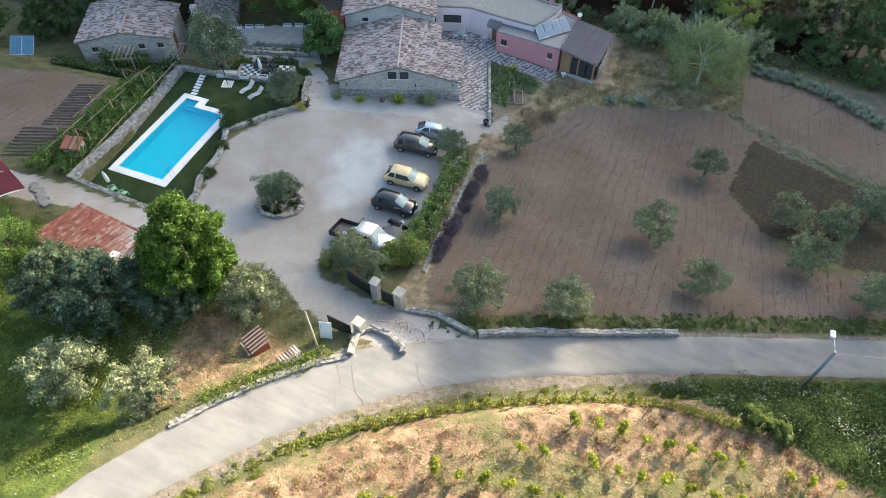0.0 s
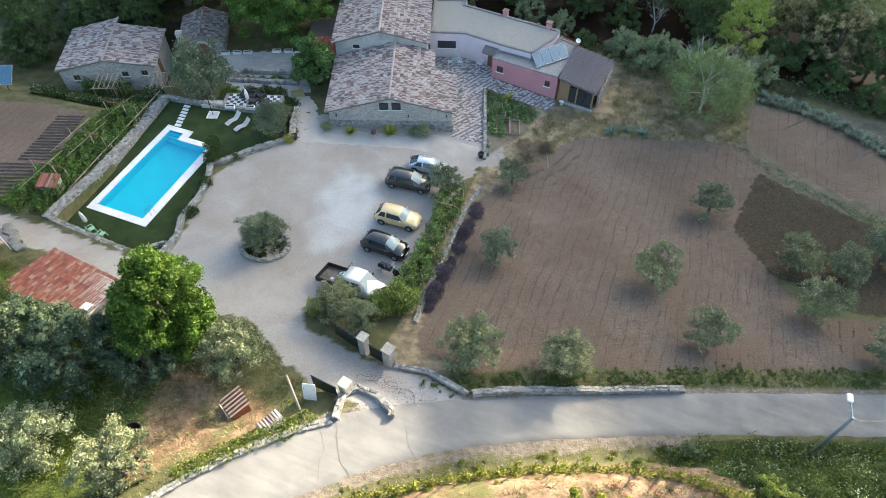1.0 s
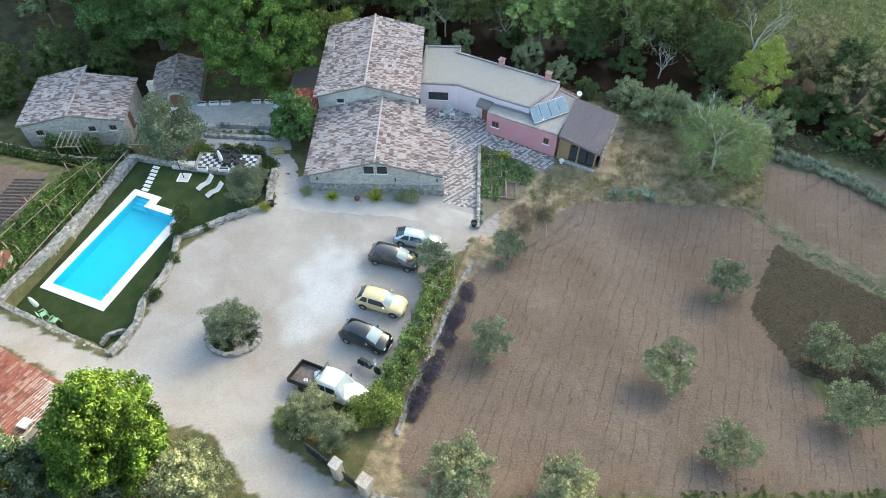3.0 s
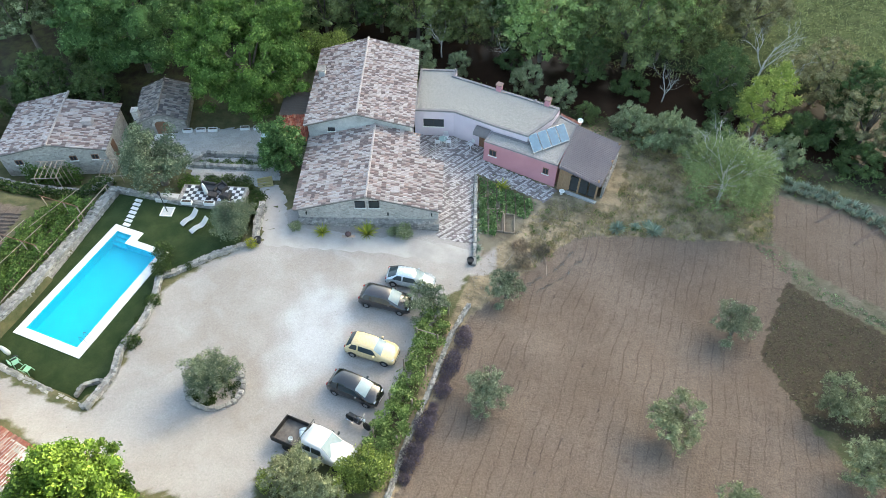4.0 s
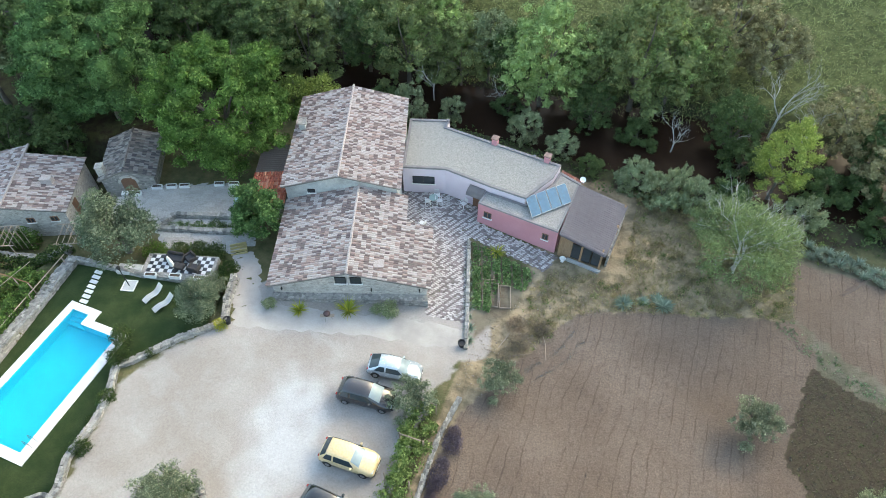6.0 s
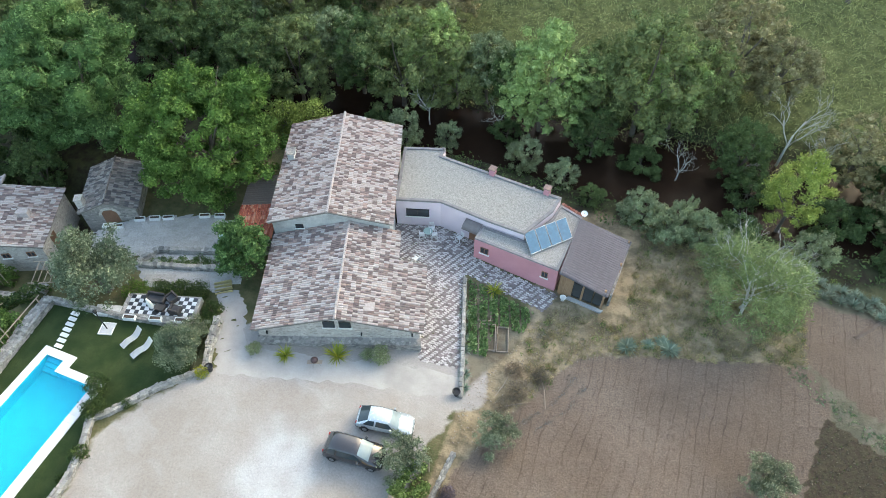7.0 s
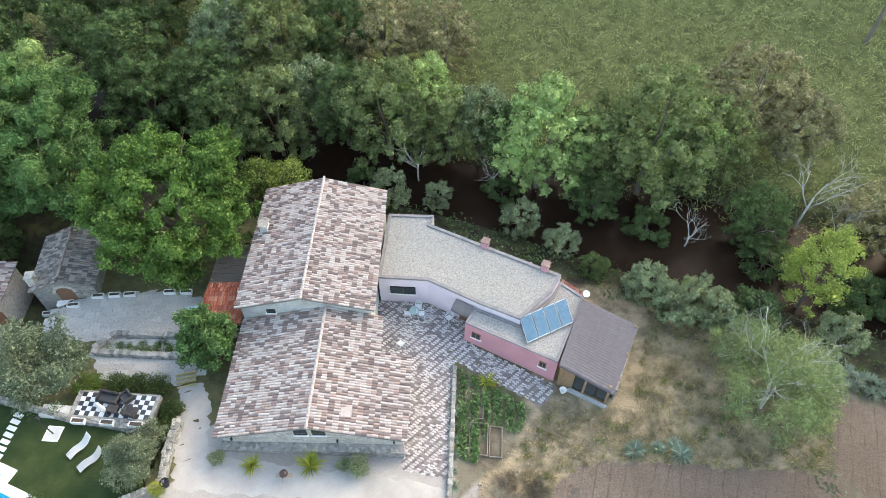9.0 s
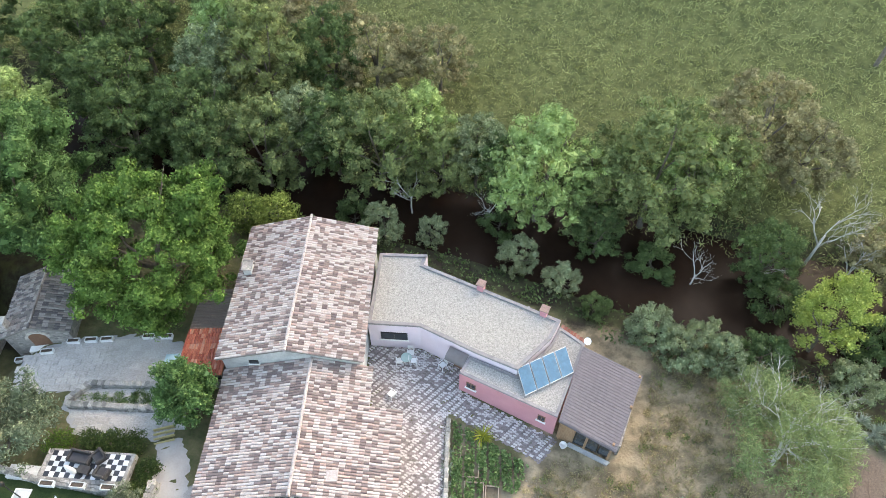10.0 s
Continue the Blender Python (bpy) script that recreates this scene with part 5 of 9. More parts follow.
def spot(x, y, turn=0, s=1.0, sz=None, sink=0.05, z=None):
    """A pose on the land with a size."""
    return pose(x, y, (gz(x, y) if z is None else z) - sink, 0, 0, turn) @ Matrix.Diagonal((s, s, sz or s, 1))


def strew(first, rows, z=None, sink=0.05):
    """Sets the first of a kind at the first row (x, y, size[, height size]) and copies at the rest."""
    for k, (x, y, s, *h) in enumerate(rows):
        m = spot(x, y, (k * 137.5 + x * 11) % 360, s, h[0] if h else None, sink, z)
        if k == 0:
            continue
        copy_thing(first, m)
    x, y, s, *h = rows[0]
    first.matrix_basis = spot(x, y, x * 11 % 360, s, h[0] if h else None, sink, z)


def plants_front():
    lob = crown_lobes(2.85, 4.1, 4.4, 76, 0.85, 5, 0.95, 0.3)
    t = tree("broadleaf_tree", "dense bright green conical tree beside the driveway", "tree", lob, 36000, 0.19, L_DENSE, 7.2, 0.22, 5, low=-0.9, tufts=380, tuft=0.5, slim=0.7)
    strew(t, [(12.4, -10.6, 1.0)])
    lob = crown_lobes(2.6, 2.0, 2.7, 42, 0.8, 7)
    t = tree("broadleaf_tree", "dark bluish green spreading tree above the lane", "tree", lob, 11000, 0.16, L_DUSK, 4.8, 0.2, 7, low=-0.9, tufts=170, tuft=0.45)
    strew(t, [(8.0, -15.6, 1.1), (4.4, -15.4, 1.0), (12.4, -14.2, 0.7)])
    lob = crown_lobes(1.7, 1.4, 1.6, 24, 0.6, 9)
    t = tree("citrus_bush", "glossy dark green citrus bush with pale blossom", "bush", lob, 5200, 0.16, L_WALNUT, 3.0, 0.12, 9, low=-0.9)
    strew(t, [(-2.6, -13.4, 1.2), (-6.4, -12.0, 1.0)])


def olive_lobes(seed):
    r = random.Random(seed)
    out = []
    for k in range(24):
        a, q = k * 2.4, math.sqrt((k + 0.5) / 24) * r.uniform(0.8, 1.1) * 1.36
        s = r.uniform(0.4, 0.72)
        out.append((q * math.cos(a), q * math.sin(a), max(1.35, 2.1 + r.uniform(-0.7, 0.75) - 0.3 * q), s, s, s * 0.95))
    return out


def olives():
    label = "silvery olive tree with an open uneven crown"
    one = tree("olive_tree", label, "tree", olive_lobes(1), 6200, 0.15, L_OLIVE, 3.0, 0.16, 21, group="olive trees", slim=0.4, low=-0.95, tufts=170, tuft=0.3, core=0.45)
    two = tree("olive_tree", label, "tree", olive_lobes(2), 5000, 0.15, L_OLIVE, 3.0, 0.15, 22, group="olive trees", slim=0.4, low=-0.95, tufts=130, tuft=0.3, core=0.45)
    three = tree("olive_tree", "dark green olive tree with an open uneven crown", "tree", olive_lobes(3), 5000, 0.15, L_OLIVE_DARK, 2.8, 0.15, 23, group="olive trees", slim=0.4, low=-0.95, tufts=130, tuft=0.3, core=0.45)
    strew(one, [(39.8, -3.3, 1.1), (17.6, -10.9, 1.3), (9.6, -21.2, 1.4), (15.7, -20.9, 1.35), (33.2, -5.0, 1.25), (22.0, -3.9, 1.05), (24.2, -4.5, 0.85)])
    strew(two, [(49.9, 3.6, 1.05), (45.4, 9.0, 1.15), (58.6, 10.2, 1.15), (57.3, 15.4, 1.1), (63.6, 7.0, 1.1), (61.3, 15.8, 1.05)])
    strew(three, [(31.9, 6.6, 1.0), (30.6, 17.8, 0.95), (49.7, 20.7, 1.1), (64.9, 19.1, 1.2), (25.0, 13.4, 1.0), (4.9, 17.8, 0.7)])
    big = tree("olive_tree", "large dusky olive tree behind the pool lawn", "tree", olive_lobes(4), 10500, 0.13, L_SAGE, 3.1, 0.2, 24, group="olive trees", slim=0.4, low=-0.95, tufts=170, tuft=0.3, core=0.32)
    strew(big, [(-5.4, 19.6, 1.95), (5.2, 15.6, 1.12), (12.3, 1.2, 1.18)])


def house_trees():
    lob = crown_lobes(6.1, 5.2, 6.2, 130, 1.35, 31, 0.9)
    t = tree("walnut_tree", "large fresh green walnut tree over the terrace", "tree", lob, 50000, 0.27, L_BIGWALNUT, 11, 0.35, 31, droop=0.2, low=-0.9, tufts=430, tuft=0.72, loose=0.45, under=-0.4, slim=0.6)
    strew(t, [(-3.9, 35.3, 1.03)])
    lob = crown_lobes(6.2, 6.0, 7.2, 130, 1.3, 33, 0.95)
    t = tree("plane_tree", "large bluish green tree with rounded leaf clumps", "tree", lob, 46000, 0.25, L_BLUE, 13, 0.4, 33, low=-0.95, tufts=230, tuft=1.0, loose=0.3, under=-0.3, core=0.72)
    strew(t, [(-19.4, 36.4, 1.08)])
    lob = crown_lobes(1.5, 1.9, 2.5, 30, 0.6, 35)
    t = tree("loquat_tree", "small bushy green tree at the corner of the farmhouse", "tree", lob, 9000, 0.18, L_BLUE, 4.2, 0.12, 35, droop=0.4, low=-0.95, tufts=110, tuft=0.42)
    strew(t, [(4.7, 26.0, 1.25)])
    t = tree("fig_bush", "bright green bush behind the farmhouse", "bush", crown_lobes(1.9, 1.8, 2.6, 26, 0.75, 36), 3600, 0.24, L_LIME, 4, 0.12, 36, low=-0.9)
    strew(t, [(1.6, 45.2, 1.0), (-1.4, 44.6, 0.9)])


L_SHOOT = leafy("thin_shoot_leaf", (0.165, 0.215, 0.100), (0.290, 0.365, 0.170), (0.400, 0.480, 0.240))


def forest():
    kinds = [
        ("willow_tree", "feathery mid-green willow on the river bank", L_WILLOW_HAZED, 4.2, 5.0, 6.2, 70, 1.15, 8200, 0.30, 41),
        ("poplar_tree", "pale green poplar with clumped foliage beyond the river", L_POPLAR, 3.7, 4.4, 6.3, 64, 1.15, 8200, 0.32, 42),
        ("alder_tree", "dark green alder in the river wood", L_FOREST, 3.4, 4.6, 6.0, 55, 1.1, 7200, 0.30, 43),
        ("ash_tree", "pale grey-green ash in the river wood", L_GREYBUSH, 2.6, 3.4, 6.5, 40, 0.95, 5200, 0.30, 44),
        ("budding_tree", "brownish thinly leaved tree beyond the river", L_BROWN, 3.8, 3.8, 5.4, 50, 1.1, 5200, 0.28, 45),
    ]
    made = {}
    for name, label, mt, rx, rz, zc, cnt, lobe, n, leaf, seed in kinds:
        made[name] = tree(name, label, "tree", crown_lobes(rx, rz, zc, cnt, lobe, seed, 0.95), int(n * 0.85), leaf * 1.0, mt, zc + rz, 0.25, seed, group="river wood", low=-0.9, tufts=int(cnt * 3.6), tuft=lobe * 0.54, loose=0.45, under=-0.4, slim=0.5, core=0.6)
    strew(made["willow_tree"], [(8.4, 55.0, 1.05), (-3.1, 51.6, 0.95), (34.8, 58.4, 1.25), (29.6, 57.2, 0.9), (14.6, 56.6, 0.75), (-8, 62, 1.1), (41.0, 62.0, 0.8)])
    strew(made["poplar_tree"], [(24.6, 55.8, 1.15), (11.0, 58.5, 0.9), (-28.8, 47.5, 0.9), (38.5, 60.5, 0.9), (-36, 68, 1.2), (-15, 66, 1.0)])
    strew(made["alder_tree"], [(-11.3, 53.0, 1.05), (-21.4, 53.3, 1.15), (-30, 58, 1.2), (-38, 50, 1.2), (-16.5, 49.0, 1.0), (-7.0, 49.0, 0.95), (3.0, 55.6, 0.95), (-25, 63, 1.2), (-46, 60, 1.2), (20.4, 57.5, 0.75), (-2, 66, 1.0), (-32, 77, 1.2), (-20, 74, 1.1), (-48, 44, 1.1), (-40, 38, 1.0), (-28, 40, 1.25), (-26.5, 27.5, 0.75), (-31.5, 22.5, 0.8), (-36, 16, 0.8), (-21, 29.5, 0.6), (31, 53.5, 0.6), (46, 55, 0.7), (60.5, 55.5, 0.75), (66, 50.5, 0.75), (71, 46.5, 0.75)])
    strew(made["ash_tree"], [(-0.6, 56.0, 1.0), (17.6, 58.0, 0.9), (-13, 59, 1.1), (-33, 34, 1.2)])
    strew(made["budding_tree"], [(43.9, 68.4, 1.15), (48.5, 67.0, 0.9), (2.5, 68.0, 1.0), (9.5, 70.0, 0.9), (-6.0, 72.0, 1.1), (57, 58, 0.9), (62, 52, 0.9)])
    t = tree("young_poplar", "yellow-green young poplar by the river", "tree", crown_lobes(2.3, 4.0, 5.0, 44, 0.65, 47, 0.95, 0.4), 9500, 0.18, L_LIMETREE, 8.5, 0.16, 47, low=-0.95, shell=0.75, tufts=170, tuft=0.42, core=0.45)
    strew(t, [(50.6, 48.6, 1.1)])
    t = tree("half_bare_tree", "thin green tree with bare grey branches beside the plot", "tree", crown_lobes(3.0, 2.7, 3.0, 60, 0.7, 48), 8500, 0.36, L_SHOOT, 7, 0.05, 48, M_PALEBARK, limbs=7, low=-0.95, shell=0.95, slim=0.14, fork=0.3, tufts=210, tuft=0.55, loose=1.2, core=0)
    for k in range(2):
        br = part("bare_branch", bare_limbs(70 + k, 7.6 - k, 0.9), M_PALEBARK, t, "bare pale grey branches", True)
        br.matrix_basis = pose(0.3 * k, -0.3 * k, 0.2, 0, 0, 70 * k)
    strew(t, [(47.6, 36.6, 1.3), (45.6, 40.2, 0.85), (49.4, 38.6, 0.95)])
    b = tree("willow_bush", "grey-green willow bush on the river bank", "bush", crown_lobes(1.5, 1.7, 1.15, 24, 0.6, 51), 4200, 0.15, L_SALLOW, 3, 0.08, 51, group="bank bushes", low=-0.9, slim=0.45, tufts=80, tuft=0.36)
    strew(b, [(40.0, 43.4, 1.0, 1.3), (37.2, 45.2, 1.1, 1.2), (43.2, 43.7, 0.95, 1.3), (24.4, 49.2, 0.95, 1.3), (28.9, 48.2, 0.9, 1.0), (11.3, 48.4, 1.0, 1.5), (15.6, 49.8, 0.8, 1.1), (53.5, 45.2, 1.0, 1.2), (41.6, 45.4, 0.8, 1.3)])
    d = tree("dark_bush", "dark green bush along the river", "bush", crown_lobes(1.8, 1.5, 1.0, 24, 0.6, 53), 4000, 0.17, L_FOREST, 3, 0.08, 53, group="bank bushes", low=-0.9, tufts=55, tuft=0.42)
    strew(d, [(46.4, 45.6, 1.2), (32.4, 46.6, 0.7), (7.6, 49.4, 1.0), (47.5, 52.5, 1.3), (55.5, 50.5, 1.3), (61.5, 47.2, 1.1), (66.5, 44.8, 1.1), (59.0, 51.8, 1.2), (36.5, 53.4, 1.1), (21.5, 53.4, 0.9), (-24.5, 33.5, 1.4), (-29.0, 27.5, 1.5), (-32.5, 21.0, 1.5)])


def bare_limbs(seed, height, spread):
    rnd = random.Random(seed)
    bm = bmesh.new()

    def grow(p, d, length, r, depth):
        q = p + d * length
        tube(bm, [p, p.lerp(q, 0.5) + Vector((rnd.uniform(-1, 1), rnd.uniform(-1, 1), 0)) * length * 0.07, q], [r, r * 0.8, r * 0.6], 5 if depth else 7)
        if depth >= 5:
            return
        for _ in range(3 if depth < 3 else 2):
            e = (d + Vector((rnd.uniform(-1, 1), rnd.uniform(-1, 1), rnd.uniform(-0.35, 0.6))) * spread).normalized()
            grow(p.lerp(q, rnd.uniform(0.55, 1.0)), e, length * rnd.uniform(0.5, 0.8), r * 0.5, depth + 1)

    grow(Vector((0, 0, -0.3)), Vector((rnd.uniform(-0.2, 0.2), rnd.uniform(-0.2, 0.2), 1)).normalized(), height * 0.42, height * 0.014, 0)
    return bm


def bare_tree(seed, height, spread, label):
    ob = part("dead_tree", bare_limbs(seed, height, spread), M_PALEBARK, None, "", True)
    return tagged(ob, label, "tree", "dead trees")


def dead_trees():
    for seed, x, y, h in ((61, 50.4, 58.6, 11.5), (62, 40.2, 53.0, 6.5), (63, 46.2, 56.0, 6.0), (64, 12.6, 52.6, 7.5), (65, 53.5, 57.5, 8.0), (66, 20.0, 54.5, 6.0)):
        bare_tree(seed, h, 0.85, "bleached leafless tree leaning over the river").matrix_basis = spot(x, y, seed * 40)


def clump(name, label, category, blades, length, width, material, seed, group="", spread=0.8, up=1.0):
    """A rosette of long bent blades."""
    r = random.Random(seed)
    bm = bmesh.new()
    for _ in range(blades):
        a, tilt, l = r.uniform(0, 2 * math.pi), r.uniform(0.15, 1) * spread, length * r.uniform(0.7, 1.15)
        d = Vector((math.cos(a) * tilt, math.sin(a) * tilt, up)).normalized()
        s = Vector((-math.sin(a), math.cos(a), 0)) * width
        prev = None
        for k in range(4):
            t = k / 3
            p = d * l * t + Vector((math.cos(a), math.sin(a), -0.9)) * l * 0.28 * t * t
            row = [bm.verts.new(p + s * (1 - t) * (0.6 + t)), bm.verts.new(p + Vector((0, 0, -width * 0.3)) * (1 - t)), bm.verts.new(p - s * (1 - t) * (0.6 + t))]
            if prev:
                for j in (0, 1):
                    bm.faces.new((prev[j], prev[j + 1], row[j + 1], row[j]))
            prev = row
    ob = part(name, bm, material, None)
    return tagged(ob, label, category, group)


def garden_plants():
    b = tree("clipped_bush", "rounded dark green bush on the stone garden wall", "bush", crown_lobes(0.55, 0.5, 0.6, 20, 0.3, 71), 1900, 0.11, L_SHRUB, 1, 0.05, 71, group="wall bushes", low=-0.9)
    strew(b, [(0.7, 11.0, 1.25), (1.8, 9.4, 1.25), (3.0, 6.2, 1.0), (3.9, 2.2, 1.15), (4.6, -0.9, 0.6), (3.6, 10.6, 0.6), (2.9, 4.4, 0.55)], 0.15)
    y = clump("yucca", "spiky green yucca at the foot of the farmhouse wall", "plant", 70, 0.95, 0.05, L_YELLOW, 73, "wall plants", 1.0, 0.8)
    strew(y, [(12.5, 18.75, 1.15), (16.4, 20.1, 1.45), (26.4, 31.4, 1.2)])
    s = tree("rosemary_bush", "small grey-green shrub against the farmhouse wall", "bush", crown_lobes(0.45, 0.45, 0.55, 16, 0.25, 74), 1300, 0.1, L_GREYBUSH, 1, 0.04, 74, group="wall plants", low=-0.9)
    strew(s, [(10.0, 18.2, 1.0), (19.8, 21.1, 1.35), (18.7, 20.9, 0.9)])
    l = tree("lavender_bush", "purple-grey lavender mound along the wall", "bush", crown_lobes(0.5, 0.35, 0.4, 22, 0.26, 75), 1200, 0.14, L_LAVENDER, 0.8, 0.03, 75, group="lavender row", low=-0.9, slim=0.25)
    strew(l, [(28.35 + 0.12 * math.sin(k * 2.1) + 0.03 * max(0, 6 - k * 0.1), 12.4 - 0.85 * k, 1.0 + 0.3 * math.sin(k * 1.9)) for k in range(17) if k not in (2, 8)])
    a = clump("artichoke", "large blue-green artichoke clump at the field edge", "plant", 120, 0.95, 0.12, L_AGAVE, 76, "artichokes", 1.2, 0.7)
    strew(a, [(38.6, 29.6, 1.0), (40.2, 30.4, 0.7), (42.0, 30.5, 1.0), (41.4, 31.0, 0.8)])
    r = clump("artichoke", "tall blue-green artichoke in the row along the river plot", "plant", 64, 1.15, 0.075, L_AGAVE, 77, "artichoke row", 0.8, 1.1)
    strew(r, [(54.0 + 0.25 * k, 41.6 - 0.0021 * k * k + (0.75 if k % 2 else -0.45) + 0.3 * math.sin(k * 2.1), 0.72 + 0.16 * math.sin(k * 1.7)) for k in range(56)])
    k = clump("grey_kale", "grey-green leafy plant along the courtyard kerb", "plant", 60, 0.5, 0.07, L_AGAVE, 78, "kerb plants", 1.2, 0.6)
    strew(k, [(26.9 - 0.36 * j, 21.2 + 1.15 * j, 1.0 + 0.25 * math.sin(j * 2.3)) for j in range(8)])
    w = tree("twiggy_bush", "leafless brown twiggy bush on the dry bank", "bush", crown_lobes(0.7, 0.5, 0.6, 16, 0.4, 79), 1500, 0.34, L_TWIG, 1, 0.05, 79, group="bare bushes", low=-0.9, slim=0.05, shell=0.95)
    strew(w, [(31.0, 22.4, 1.2), (30.2, 24.0, 1.0), (32.4, 24.4, 0.9), (30.0, 20.6, 0.8)])
    h = tree("patio_shrub", "low green shrub along the checkered patio", "bush", crown_lobes(0.8, 0.5, 0.7, 20, 0.4, 80), 1900, 0.14, L_SHRUB, 1.2, 0.05, 80, group="patio shrubs", low=-0.9)
    strew(h, [(-0.6, 20.9, 1.0), (0.9, 21.2, 1.1), (2.4, 21.6, 1.1), (4.6, 20.4, 0.95), (5.2, 18.9, 0.9)])
    g = tree("box_shrub", "clipped bright green shrub beside the patio", "bush", crown_lobes(0.8, 0.4, 0.6, 20, 0.4, 81), 2200, 0.1, L_DENSE, 1.0, 0.05, 81, low=-0.9)
    strew(g, [(-2.6, 20.0, 1.15)])
    n = tree("yellow_shrub", "yellow-flowered shrub at the corner of the lawn", "bush", crown_lobes(0.5, 0.35, 0.45, 14, 0.28, 82), 1000, 0.12, L_YELLOW, 0.8, 0.04, 82, low=-0.9)
    strew(n, [(7.3, 14.9, 0.9)])
    li = tree("lime_shrub", "bright yellow-green shrub by the gate", "bush", crown_lobes(1.2, 0.8, 1.1, 26, 0.5, 83), 3600, 0.15, L_LIME, 2.0, 0.06, 83, group="gate shrubs", low=-0.9)
    strew(li, [(26.2, -1.6, 1.15), (25.2, -2.6, 0.9), (20.6, -4.2, 0.75)])


def volume_points(line, half, z0, z1, n, seed, ragged=0.25):
    """Places on the skin of a long hedge along a bent line."""
    r = np.random.RandomState(seed)
    seg = [(np.array(a, float), np.array(b, float)) for a, b in zip(line, line[1:])]
    ln = np.array([np.hypot(*(b - a)) for a, b in seg])
    k = r.choice(len(seg), n, p=ln / ln.sum())
    t = r.random_sample(n)
    a, b = np.array([s[0] for s in seg])[k], np.array([s[1] for s in seg])[k]
    p = a + (b - a) * t[:, None]
    d = (b - a) / np.hypot(*(b - a).T)[:, None]
    nrm = np.stack([-d[:, 1], d[:, 0]], 1)
    ang = r.uniform(-0.25, 1.25, n) * math.pi
    wob = 1 + ragged * sines(p[:, 0] * 1.0, p[:, 1] * 1.0 + ang, 2.3, seed) + 0.12 * r.normal(size=n)
    w, h = np.cos(ang) * half * wob, np.sin(ang) * wob
    xy = p + nrm * w[:, None]
    z = land(xy[:, 0], xy[:, 1]) + z0 + (z1 - z0) * np.clip(0.15 + 0.85 * h, 0, 1.6) * r.uniform(0.75, 1.0, n)
    out = np.stack([nrm[:, 0] * np.cos(ang), nrm[:, 1] * np.cos(ang), np.sin(ang)], 1)
    return np.stack([xy[:, 0], xy[:, 1], z], 1), out


def hedge(name, label, line, half, z0, z1, n, leaf, material, seed, slim=0.8, ragged=0.25):
    at, out = volume_points(line, half, z0, z1, n, seed, ragged)
    return tagged(new(name, leaf_mesh(name, at, out, leaf, material, seed, slim)), label, "hedge")


